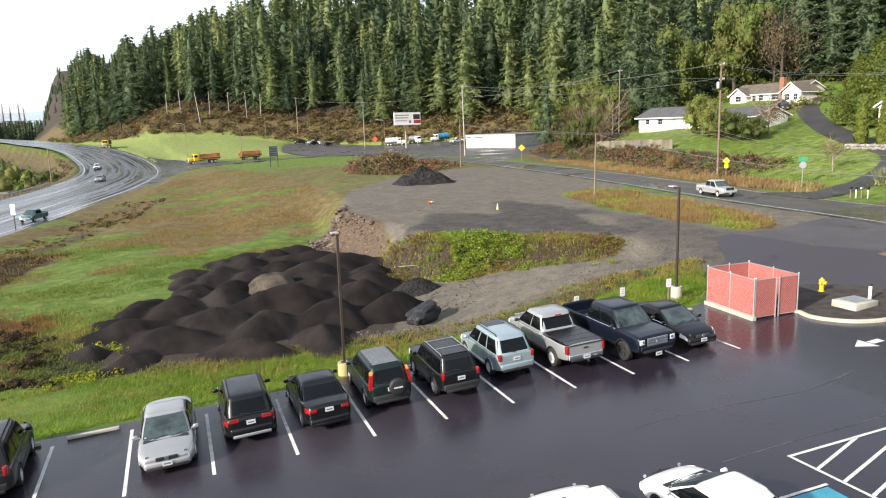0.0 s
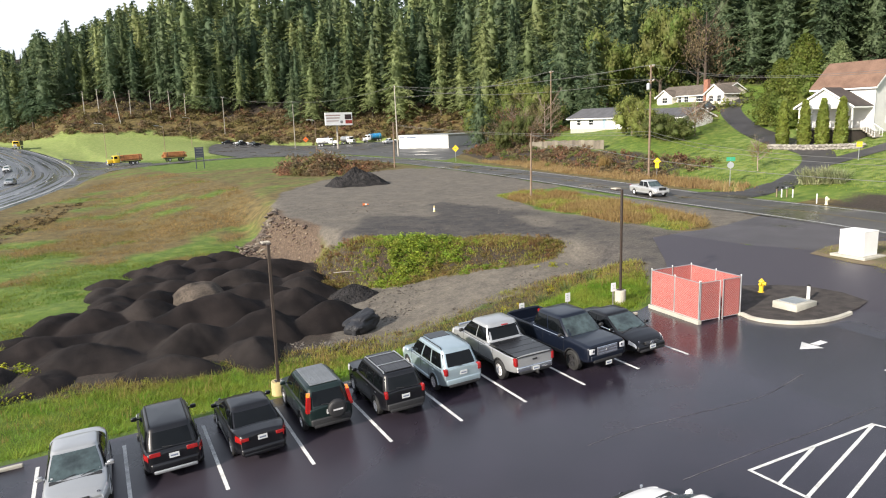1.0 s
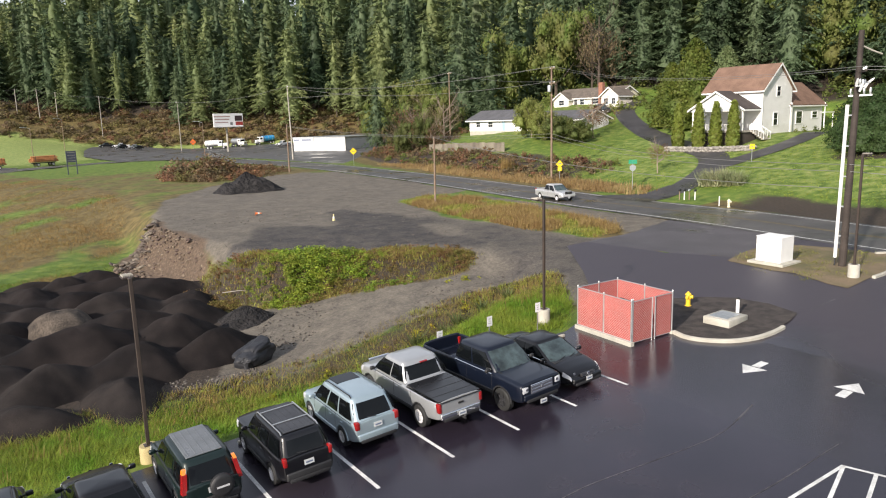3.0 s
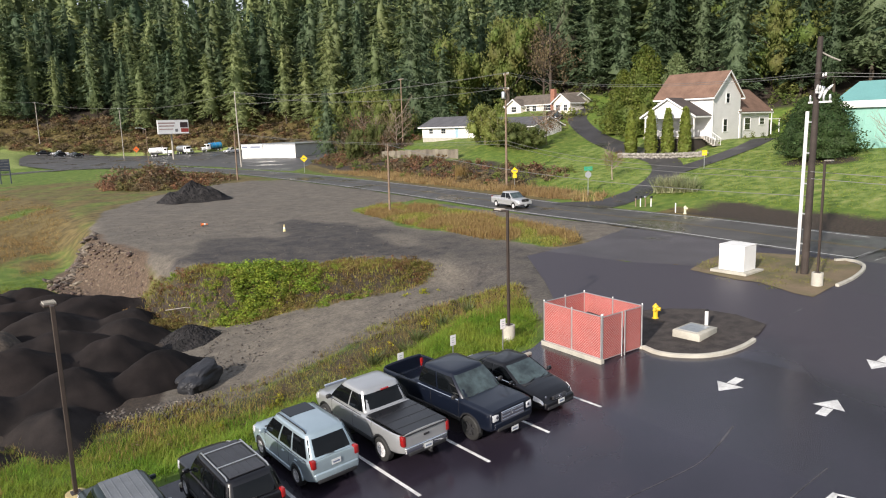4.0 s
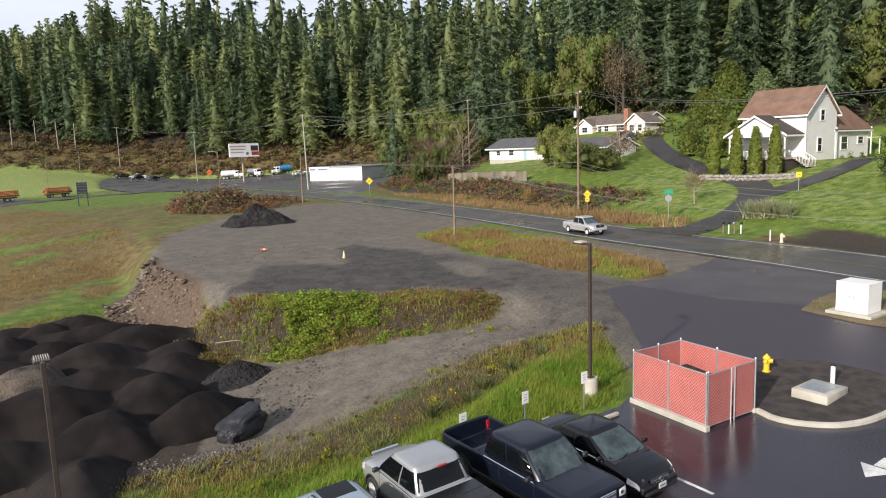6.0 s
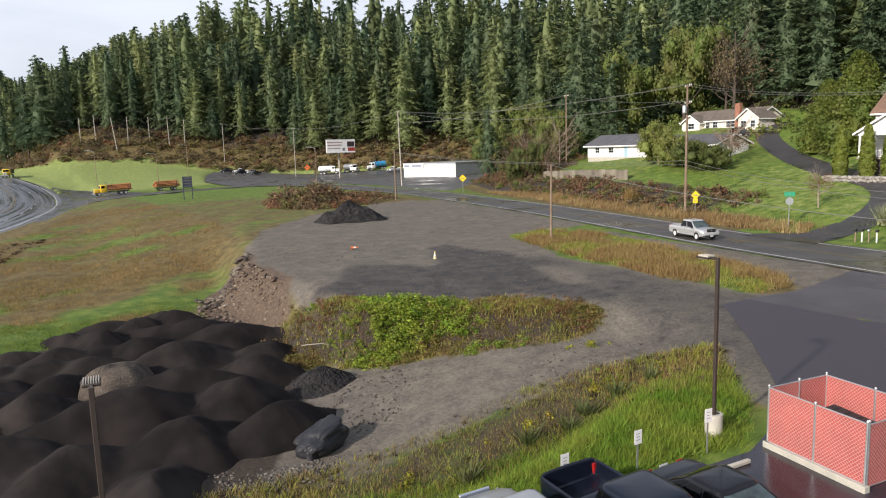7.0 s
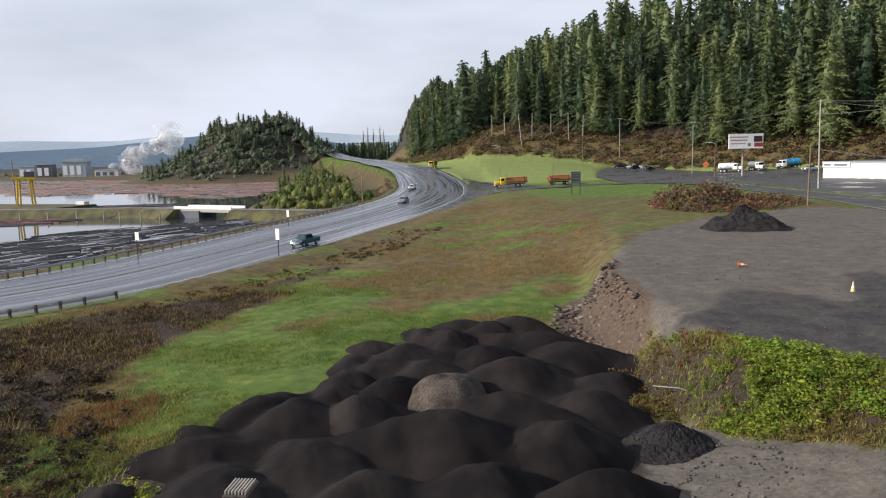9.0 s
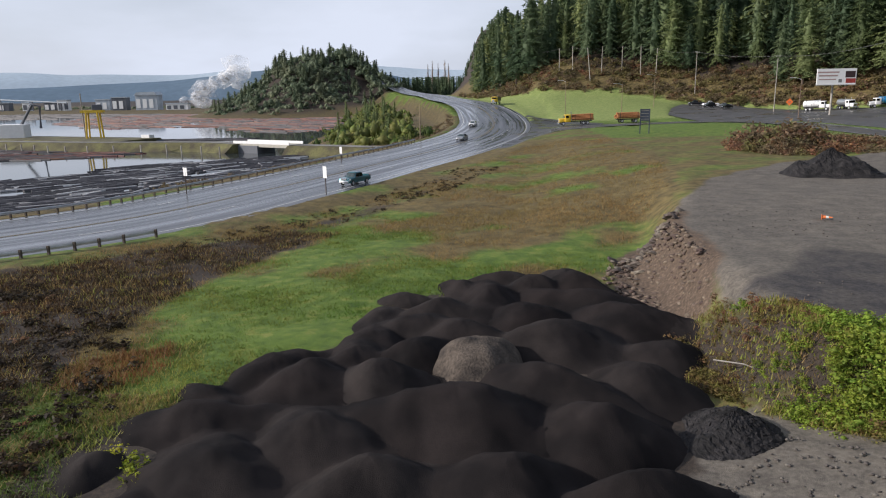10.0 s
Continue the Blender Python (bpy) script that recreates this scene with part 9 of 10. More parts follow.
def cedar(x, y, h, r, m_, label, seed, n=5200):
    """Dense pointed evergreen, foliage down to the ground."""
    rg = np.random.RandomState(seed)
    t = thing("tree", label, "tree", pose(x, y, hz(x, y), 0, 0, rg.uniform(0, 360)))
    bm = B()
    tube(bm, [(0, 0, -0.3), (0, 0, h * 0.5), (0, 0, h * 0.9)], [h * 0.02, h * 0.014, h * 0.004], 8)
    part("trunk", bm, BARK, t)
    a, z = rg.uniform(0, 6.283, n), rg.rand(n) ** 1.25

    def prof(z, a):
        lump = 1 + 0.17 * np.sin(3 * a + 7 * z + seed) + 0.14 * np.sin(5 * a - 13 * z) + 0.14 * np.sin(31 * z + 2 * a)
        return r * np.clip(1 - z, 0, 1) ** 0.62 * np.clip(0.72 + 1.6 * z, 0, 1) * lump
    q = prof(z, a) * rg.uniform(0.8, 1.25, n)
    p = np.column_stack([q * np.cos(a), q * np.sin(a), 0.1 + z * h * 0.98])
    d = np.column_stack([np.cos(a), np.sin(a), np.full(n, -0.25)])
    e = rg.normal(0, 1, (n, 3))
    u = np.cross(d, e)
    u /= np.linalg.norm(u, axis=1)[:, None]
    w = np.cross(u, d)
    sz = (0.024 * h * rg.uniform(0.5, 1.2, n))[:, None]
    V = np.stack([p - u * sz * 0.6, p + u * sz * 0.6, p + w * sz + d * sz * 0.9], 1).reshape(-1, 3)
    part("crown", mesh_of("crown", V, np.arange(3 * n).reshape(-1, 3), m_), None, t)
    A, Zc = np.meshgrid(np.linspace(0, 6.2832, 25), np.linspace(0, 1, 15))
    Q = prof(Zc, A) * 0.86
    me = grid_mesh("inner_foliage", Q * np.cos(A), Q * np.sin(A), Zc * h * 0.95)
    me.materials.append(m_)
    part("inner_foliage", me, None, t)
    return t


# trees near the houses and the road
IVY = leafmat("ivy_green", (0.125, 0.155, 0.045), (0.1, 0.115, 0.04), 0.35)
cedar(103.0, 56.0, 14.5, 4.6, CEDAR, "tall bushy golden-green cedar by the farmhouse", 1)
cedar(105, 51.5, 13, 3.4, FIR2, "bushy green cedar beside the drive", 2)
cedar(104.6, 61.6, 11, 3.4, CEDAR, "round green cedar beside the drive", 5)
cedar(85.2, 19.6, 7.2, 3.8, SPRUCE, "broad dark green spruce on the lawn", 3, 7000)
cedar(86.8, 22.6, 6.6, 3.2, SPRUCE, "dark green spruce behind the lawn", 4, 5000)
broad_tree(83.5, 12.6, 5.6, 2.2, None, "pruned bare tree with thick branches", 6, 0.3, 5, TWIG, True)
broad_tree(76.0, 41.5, 5.0, 1.6, RUSTLEAF, "small thin tree with a few russet leaves", 7, 0.3, 6, TWIG, True)
broad_tree(96, 71.5, 8.0, 3.8, RUSTLEAF, "pale bare garden tree with few leaves", 8, 0.2, 7, TWIG, True)
LIGHTLEAF = leafmat("pale_olive_leaf", (0.24, 0.265, 0.075), (0.19, 0.22, 0.06), 0.25)
broad_tree(94.2, 85.6, 9.0, 3.5, LIGHTLEAF, "light olive-green tree before a white house", 9, 0.1, 8, TWIG)
broad_tree(93.4, 81.2, 6.6, 3.0, LIGHTLEAF, "light olive-green tree before a white house", 13, 0.1, 8, TWIG)
for k_, (x, y, h, r) in enumerate(((92.5, 74.5, 5.6, 3.2), (93.3, 78.4, 5.4, 3.0), (92.6, 70.6, 4.6, 2.6))):
    broad_tree(x, y, h, r, IVY, "dark shrubby tree before a white house", 10 + k_, 0.08)
for i, (x, y, h, r, m_) in enumerate(((118, 122, 24, 7.5, ALDER), (126, 112, 26, 8, ALDER), (128, 100, 23, 6.5, DRYBRUSH), (112, 132, 22, 7, FIR2), (104, 140, 18, 6, ALDER), (96, 132, 13, 5, RUSTLEAF),
                                      (90, 128, 9, 4, DRYBRUSH), (100, 124, 14, 5, ALDER), (110, 118, 15, 5, FIR2), (134, 92, 20, 6, FIR2), (140, 60, 22, 7, FIR2), (132, 48, 20, 7, ALDER), (136, 74, 24, 7, FIR2),
                                      (126, 36, 16, 6, FIR2), (131, 14, 7, 4, DRYBRUSH), (129, 2, 6, 4, DRYBRUSH), (100, 156, 16, 6, FIR2), (108, 166, 18, 6, ALDER))):
    if m_ is FIR2:
        plant_fir(x, y, h * 1.3, i, 0, "dense dark green fir on the hillside")
        continue
    broad_tree(x, y, h, r, m_, {"broad_leaf_green": "leafy green tree on the hillside", "autumn_leaf": "russet autumn tree on the hillside", "fir_needles_bright": "dense green tree on the hillside",
                                "dry_brush": "brown nearly leafless tree on the hillside"}[m_.name], 20 + i, 0.18)
for i, (x, y, m_) in enumerate(((85.5, 119, IVY), (88, 115, IVY), (130, 104, DRYBRUSH))):
    broad_tree(x, y, 9 if i < 2 else 20, 2.6 if i < 2 else 6, m_, "ivy-green upright tree on the bank" if i < 2 else "brown bare-branched tree above the house", 50 + i, 0.1)

for i, (x, y, h, r, m_) in enumerate(((97, 119, 11, 4.2, DRYBRUSH), (93, 124, 10, 3.8, RUSTLEAF), (90, 113.5, 7, 2.8, RUSTLEAF), (100, 129, 12, 4.5, DRYBRUSH))):
    broad_tree(x, y, h, r, m_, "brown half-bare tree beside a low white house", 60 + i, 0.12, 7, TWIG)

# clipped columns before the porch
for i, y in enumerate((48.1, 44.7, 42.0, 39.3)):
    x = 88.7
    t = thing("cypress", "clipped columnar green cypress before the porch", "shrub", pose(x, y, hz(x, y)), "columnar cypresses")
    rg = np.random.RandomState(70 + i)
    n = 1700
    a, z = rg.uniform(0, 6.283, n), rg.rand(n)
    r = 0.95 * (np.clip(1 - z, 0, 1) ** 0.42 * np.clip(0.75 + z, 0, 1)) * rg.uniform(0.86, 1.05, n)
    p = np.column_stack([r * np.cos(a), r * np.sin(a), z * 6.3])
    u = rg.normal(0, 0.13, (n, 3)) + np.array([0, 0, 0.06])
    w = np.cross(u, np.column_stack([np.cos(a), np.sin(a), np.zeros(n)]))
    V = np.stack([p - u, p + u, p + w * 1.2], 1).reshape(-1, 3)
    part("foliage", mesh_of("foliage", V, np.arange(3 * n).reshape(-1, 3), CYPRESS), None, t)
    bm = B()
    tube(bm, [(0, 0, -0.2), (0, 0, 2.5), (0, 0, 5.7)], [0.68, 0.62, 0.12], 10)
    part("core", bm, CYPRESS, t)


def bushes(name, pts, sizes, m_, label, seed, zs=0.8, templ=None, sink=0.1, cat="bushes"):
    rg = np.random.RandomState(seed)
    P = np.column_stack([pts, H(pts[:, 0], pts[:, 1])])
    P[:, 2] += sizes * zs * 0.35 - sink
    V, F = scatter(templ or DEC, P, sizes, rg, np.full(len(P), zs), 0.02)
    return tagged(new(name, mesh_of(name, V, F, m_, 0.7 * np.concatenate(TONES))), label, cat, kind="stuff")


def pts_in(poly, n, rg, keep=None):
    lo, hi = np.min(poly, 0), np.max(poly, 0)
    out = np.zeros((0, 2))
    while len(out) < n:
        q = rg.uniform(lo, hi, (n * 3, 2))
        ok_ = inside(q[:, 0], q[:, 1], poly)
        if keep is not None:
            ok_ &= keep(q[:, 0], q[:, 1])
        out = np.concatenate([out, q[ok_]])
    return out[:n]


rgb = np.random.RandomState(23)
SMALL = [leaf_cloud(80 + s, 85, 0.15, 4, core=0.42) for s in range(5)]
FINE = [leaf_cloud(90 + s, 190, 0.1, 5, core=0.4) for s in range(5)]
# brushy slope under the wood
OLIVESLOPE = leafmat("olive_brush", (0.2, 0.19, 0.07), (0.17, 0.13, 0.06), 0.3)
X, Y = rgb.uniform(-70, 140, 16000), rgb.uniform(165, 520, 16000)
D = seg_dist(X, Y, FRONT)
k = (D > 0.5) & (D < 30) & (X + 0.13 * (Y - 400) > -60) & (D < 30 - 26 * ss(365, 390, Y))
sl = np.column_stack([X[k], Y[k]])[:1250]
for part_, m_, lb in ((sl[::2], DRYBRUSH, "brown brush covering the slope"), (sl[1::6], RUSTLEAF, "russet brush covering the slope"), (np.concatenate([sl[3::6], sl[5::6]]), OLIVESLOPE, "dull olive brush on the slope")):
    bushes("slope_brush", part_, rgb.uniform(1.2, 3.3, len(part_)), m_, lb, 5, 0.75, SMALL)
# bank between the road and the gardens
X, Y = rgb.uniform(66, 105, 5000), rgb.uniform(50, 175, 5000)
D = seg_dist(X, Y, FRONT)
k = (D > 1.5) & (D < 11 + 14 * ss(105, 120, Y))
bk = np.column_stack([X[k], Y[k]])[:760]
for part_, m_, lb, lo, hi in ((bk[::2], DRYBRUSH, "brown brambles on the road bank", 0.5, 1.3), (bk[1::4], RUSTLEAF, "russet brush on the road bank", 0.6, 1.5), (bk[3::4], ALDER, "green brambles on the road bank", 0.5, 1.2)):
    bushes("bank_brush", part_, rgb.uniform(lo, hi, len(part_)), m_, lb, 6, 0.9, SMALL)
und = hill_points(420, lambda y: flim(y) - 14, 16, -60, 200, rgb, 3.2)
bushes("forest_edge_brush", und, rgb.uniform(1.0, 2.6, len(und)), ALDER, "tangled green brush along the wood's edge", 7, 0.8, SMALL)
# brown bushes beside the crushed rock
bp = pts_in([(33, 114), (39, 108), (49, 108), (57, 116), (59, 127), (52, 137), (43, 138), (35, 124)], 230, rgb)
bs_ = (1.0 + 2.3 * np.exp(-((bp[:, 0] - 42) ** 2 + (bp[:, 1] - 122) ** 2) / 80)) * rgb.uniform(0.7, 1.25, 230)
bushes("brown_bushes", bp[:110], bs_[:110], RUSTLEAF, "reddish-brown bushes beside the yard", 8, 0.85, FINE)
bushes("brown_bushes", bp[110:200], bs_[110:200], DRYBRUSH, "dry brown bushes beside the yard", 9, 0.85, FINE)
bushes("brown_bushes", bp[200:], bs_[200:], OLIVESLOPE, "olive bushes beside the yard", 19, 0.85, FINE)
# brambles on the yard's bank
OLIVEBUSH = leafmat("withered_bramble", (0.2, 0.19, 0.05), (0.17, 0.1, 0.05), 0.35, scale=0.8)
bb_ = pts_in(BANK_P, 980, rgb)
bv_ = 0.55 + 0.6 * np.clip(wob(bb_[:, 0], bb_[:, 1], 3.2, 5) + 0.45, 0, 1)
green_ = (bb_[:, 0] > 18.8) & (bb_[:, 0] < 26 + rgb.normal(0, 2.0, len(bb_))) & (wob(bb_[:, 0], bb_[:, 1], 2.6, 6) > -0.25)
bushes("brambles", bb_[green_], bv_[green_] * rgb.uniform(0.35, 0.85, green_.sum()), BRAMBLE, "bright green brambles on the yard's bank", 10, 0.7, FINE)
bushes("brambles", bb_[~green_], bv_[~green_] * rgb.uniform(0.3, 0.65, (~green_).sum()), OLIVEBUSH, "withered olive-brown brambles on the yard's bank", 11, 0.6, FINE)
ex = pts_in([(16, 41), (18, 42), (20, 37), (26, 31.5), (32, 29.5), (33.5, 25), (32, 24), (27, 28), (18, 36)], 130, rgb)
bushes("brambles", ex, rgb.uniform(0.2, 0.45, len(ex)), RUSTLEAF, "rust-coloured brambles along the bank's top", 12, 0.6, FINE)
# dark brush along the ditch and in the low corner
q = np.column_stack([rgb.uniform(-60, 0, 6000), rgb.uniform(18, 115, 6000)])
dq = seg_dist(q[:, 0], q[:, 1], HWY)
q = q[(np.abs(dq - 20.0 - 2 * wob(q[:, 0], q[:, 1], 9, 1)) < 3.6)][:800]
bushes("ditch_brush", q, rgb.uniform(0.2, 0.55, len(q)), leafmat("dark_brush", (0.06, 0.042, 0.024), (0.035, 0.028, 0.018), 0.45), "dark brown brush along the ditch", 31, 0.6, SMALL)
q = pts_in([(-7, 16), (-30, 14), (-40, 30), (-34, 48), (-15, 38), (-8, 26)], 700, rgb)
bushes("low_brush", q[:110], rgb.uniform(0.3, 0.7, 110), RUSTLEAF, "rusty brush in the low corner of the field", 32, 0.7, SMALL)
bushes("low_brush", q[110:], rgb.uniform(0.3, 0.9, 590), bpy.data.materials["dark_brush"], "dark brush in the low corner of the field", 33, 0.7, SMALL)
q = np.column_stack([rgb.uniform(-62, -20, 5000), rgb.uniform(95, 260, 5000)])
dq = seg_dist(q[:, 0], q[:, 1], HWY)
q = q[(dq < -13) & (dq > -22) & (H(q[:, 0], q[:, 1]) > WATER + 0.4)][:420]
bushes("lakeside_brush", q, rgb.uniform(0.4, 1.2, len(q)), DRYBRUSH, "brown brush on the lakeside bank", 34, 0.8, SMALL)
# weeds beside the lot
WEED_P = [(9, 13.8), (16, 13.6), (25, 12), (29.5, 11), (32.5, 14.5), (31, 17.5), (24, 18.6), (18, 18.4), (12, 18.2), (4, 18.4), (-3, 18.6), (-3, 16.8), (6, 16)]
wd = pts_in(WEED_P, 620, rgb)
bushes("weeds", wd[:330], rgb.uniform(0.15, 0.42, 330), DRYBRUSH, "dry brown weeds beside the lot", 13, 0.7, FINE)
bushes("weeds", wd[330:500], rgb.uniform(0.15, 0.4, 170), bpy.data.materials["dark_brush"], "dark withered weeds beside the lot", 17, 0.7, FINE)
bushes("weeds", wd[500:580], rgb.uniform(0.15, 0.35, 80), BRAMBLE, "green weeds beside the lot", 18, 0.8, FINE)
trk = pts_in([(10, 17), (17, 17.5), (26, 16.5), (32, 17), (30, 21), (24, 23), (19, 26), (14, 22)], 900, rgb)
near_edge = np.clip((trk[:, 1] - 16.5 - 0.1 * (trk[:, 0] - 10)) / 3.0, 0, 1)
tk = trk[(rgb.rand(900) > near_edge ** 0.5) & (wob(trk[:, 0], trk[:, 1], 2.2, 8) > -0.1)]
bushes("track_weeds", tk, rgb.uniform(0.08, 0.24, len(tk)), OLIVEBUSH, "low withered weeds creeping over the gravel track", 21, 0.5, FINE)
bushes("track_litter", trk[::3], rgb.uniform(0.06, 0.16, len(trk[::3])), bpy.data.materials["dark_brush"], "dark dead stems lying on the gravel track", 22, 0.3, FINE)
ys_ = np.array([(15.6, 14.6), (16.3, 15.0), (22.3, 15.4), (22.9, 15.1), (26.0, 15.9), (27.1, 16.2), (13.2, 14.2), (20.1, 15.6), (29.4, 15.4), (30.8, 14.4)])
bushes("yellow_weeds", ys_, np.array([0.6, 0.5, 0.6, 0.5, 0.55, 0.45, 0.45, 0.4, 0.45, 0.4]), leafmat("yellow_weed", (0.36, 0.33, 0.03), (0.24, 0.25, 0.03), 0.4), "yellow-green weeds beside the lot", 14, 0.9, FINE)
tf = np.array([(29.8, 20.9), (28.6, 21.3), (30.6, 20.4), (-5.5, 17.5), (-6.5, 18.4), (-4.6, 18.0), (-7.4, 17.4), (1.4, 17.6), (3.2, 17.2), (-4.6, 22.8), (-5.5, 23.5), (-3.9, 22.3)])
bushes("yellow_tufts", tf, np.array([0.6, 0.4, 0.3, 0.9, 0.8, 0.7, 0.8, 0.4, 0.4, 0.8, 0.7, 0.6]), leafmat("yellow_tuft", (0.4, 0.4, 0.03), (0.25, 0.3, 0.03), 0.3), "yellow-green tufts on bare ground", 15, 0.7, FINE)
sh = np.array([(103.5, 37.5), (106.5, 37.3), (100.2, 37.0), (108.8, 37.6)])
bushes("garden_shrubs", sh, np.array([0.8, 0.7, 0.6, 0.6]), CEDAR, "small round shrubs below the farmhouse windows", 16, 1.0, FINE, cat="shrubs")


# ---- grasses ----
def blades(pts, h, width, rg, lean=0.35, per=6, spread=0.12, z=None):
    """Blades in tufts: three-sided slips from the ground."""
    n = len(pts)
    base = np.repeat(np.column_stack([pts, H(pts[:, 0], pts[:, 1]) - 0.05 if z is None else z]), per, 0)
    hh = np.repeat(h, per) * rg.uniform(0.55, 1.15, n * per)
    a = rg.uniform(0, 6.283, n * per)
    base[:, 0] += rg.normal(0, spread, n * per)
    base[:, 1] += rg.normal(0, spread, n * per)
    d = np.column_stack([np.cos(a), np.sin(a), np.zeros(n * per)])
    s = np.column_stack([-np.sin(a), np.cos(a), np.zeros(n * per)]) * (width * rg.uniform(0.6, 1.3, n * per))[:, None]
    le = (lean * rg.uniform(0.2, 1.4, n * per) * hh)[:, None]
    tip = base + d * le + np.column_stack([np.zeros((n * per, 2)), hh])
    V = np.stack([base - s, base + s, tip], 1).reshape(-1, 3)
    return V, np.arange(len(V)).reshape(-1, 3)


def grass(name, pts, hlo, hhi, width, m_, label, seed, **kw):
    rg = np.random.RandomState(seed)
    V, F = blades(pts, rg.uniform(hlo, hhi, len(pts)), width, rg, **kw)
    return tagged(new(name, mesh_of(name, V, F, m_)), label, "grass", kind="stuff")


rgg = np.random.RandomState(31)
STRIP_P = [(-17, 6.7), (-12, 6.9), (6, 6.9), (18, 6.9), (25.2, 6.9), (28.5, 9.5), (30.5, 12.5), (24, 13.8), (16, 14.4), (8, 16.3), (-2, 17.2), (-17, 17)]


def off_roads(x, y):
    return near_roads(x, y) < -0.15


st_ = pts_in(STRIP_P, 21000, rgg, off_roads)
w_ = 0.15 * ss(15, 21, st_[:, 0]) + 1.1 * wob(st_[:, 0], st_[:, 1], 2.4, 2) + 0.12 * (st_[:, 1] - 13.8) + rgg.normal(0, 0.25, len(st_))
grass("green_grass", st_[w_ < 0.85], 0.16, 0.42, 0.017, GREENGRASS, "long bright green grass on the lot's bank", 1, per=9, lean=1.5, spread=0.18)
grass("olive_grass", st_[(w_ >= 0.85)], 0.16, 0.42, 0.016, OLIVEGRASS, "long olive grass on the lot's bank", 2, per=8, lean=1.5, spread=0.18)
dr = pts_in([(-34, 11.5), (-6, 12.5), (8, 13), (18, 12.5), (27, 10.5), (31, 13), (28, 16), (18, 16), (8, 16.2), (-6, 16), (-34, 16)], 380, rgg, off_roads)
grass("dry_grass", dr, 0.3, 0.65, 0.02, DRYGRASS, "tall dry grass stalks along the bank", 3, per=6, lean=0.25)
FIELD_P = [(-40, 14), (-5, 17), (-3, 24), (0, 33), (3, 42), (9, 51), (13, 54), (14.5, 62), (20, 80), (22, 100), (16, 150), (2, 150), (-6, 120), (-14, 92), (-22, 70), (-34, 50), (-60, 34)]
wg = pts_in(WEED_P, 5600, rgg, off_roads)
grass("weedy_grass", wg[:1500], 0.15, 0.45, 0.018, DRYGRASS, "dry brown grass among the weeds", 45, per=7, lean=0.9, spread=0.16)
grass("weedy_grass", wg[1500:4700], 0.15, 0.42, 0.02, OLIVEGRASS, "olive grass among the weeds", 46, per=7, lean=0.9, spread=0.16)
grass("weedy_grass", wg[4700:], 0.15, 0.4, 0.02, bpy.data.materials["dark_brush"], "dark withered stalks among the weeds", 47, per=7, lean=0.9, spread=0.16)
bkp = pts_in(BANK_P, 2600, rgg, lambda x, y: wob(x, y, 3.0, 6) + 0.25 * pdist(x, y, BANK_P) > -0.4)
grass("bank_grass", bkp[:1400], 0.12, 0.36, 0.03, OLIVEGRASS, "olive grass among the brambles", 43, per=7, lean=0.7, spread=0.2)
grass("bank_grass", bkp[1400:], 0.12, 0.36, 0.022, DRYGRASS, "dry brown grass among the brambles", 44, per=7, lean=1.2, spread=0.25)
fp = pts_in(FIELD_P, 36000, rgg, lambda x, y: off_roads(x, y) & (rgg.rand(len(x)) < np.clip(1.4 - y / 90, 0.25, 1)))
gz_, bz_, vz_, sz_, *_ = zones(fp[:, 0], fp[:, 1])
dryp = (bz_ + rgg.normal(0, 0.15, len(fp)) > 0.5) & (sz_ < 0.6)
grn = (~dryp) & (sz_ < 0.6)
grass("dry_grass", fp[dryp], 0.14, 0.36, 0.026, DRYGRASS, "tall dry brown grass in the low field", 4, per=6, lean=1.5, spread=0.35)
grass("green_grass", fp[grn], 0.1, 0.26, 0.026, leafmat("field_grass", (0.1, 0.18, 0.022), (0.19, 0.21, 0.04), 0.3, scale=0.25), "short green grass in the low field", 5, per=6, lean=1.5, spread=0.35)
lowc = pts_in(BRUSH_P, 9500, rgg, lambda x, y: off_roads(x, y) & (wob(x, y, 3.0, 14) + 0.25 * pdist(x, y, BRUSH_P) > -0.2))
DARKRUST = leafmat("dark_rusty_grass", (0.1, 0.06, 0.03), (0.05, 0.04, 0.02), 0.45)
grass("dark_grass", lowc[:6500], 0.15, 0.5, 0.04, DARKRUST, "dark rusty brush grass beside the highway", 41, per=6, lean=0.9, spread=0.3)
grass("dry_grass", lowc[6500:8300], 0.15, 0.45, 0.035, DRYGRASS, "dry brown grass among the dark brush", 48, per=6, lean=1.0, spread=0.3)
grass("olive_grass", lowc[8300:], 0.12, 0.35, 0.035, OLIVEGRASS, "olive grass among the dark brush", 49, per=6, lean=1.0, spread=0.3)
CORNER_P = [(-3.5, 17), (-26, 15), (-22, 22), (-15.5, 27), (-14.5, 33), (-9, 36), (-6, 29), (-7, 24)]
cor = pts_in(CORNER_P, 4200, rgg, off_roads)
cw = wob(cor[:, 0], cor[:, 1], 4.0, 15) + rgg.normal(0, 0.2, len(cor))
patch = np.hypot(cor[:, 0] + 11.6, (cor[:, 1] - 32) * 0.8) < 2.4 + 0.5 * cw
grass("rusty_grass", cor[patch], 0.2, 0.55, 0.03, leafmat("rusty_stalk", (0.26, 0.13, 0.05), (0.2, 0.12, 0.05), 0.3), "rusty brown grass at the foot of the mounds", 51, per=8, lean=0.9, spread=0.25)
grass("green_grass", cor[~patch & (cw < 0.1)], 0.12, 0.35, 0.03, leafmat("deep_green_grass", (0.1, 0.15, 0.03), (0.15, 0.17, 0.04), 0.35), "deep green grass in the low corner", 52, per=7, lean=1.2, spread=0.3)
grass("olive_grass", cor[~patch & (cw >= 0.1)], 0.12, 0.35, 0.03, OLIVEGRASS, "olive-yellow grass in the low corner", 53, per=7, lean=1.2, spread=0.3)
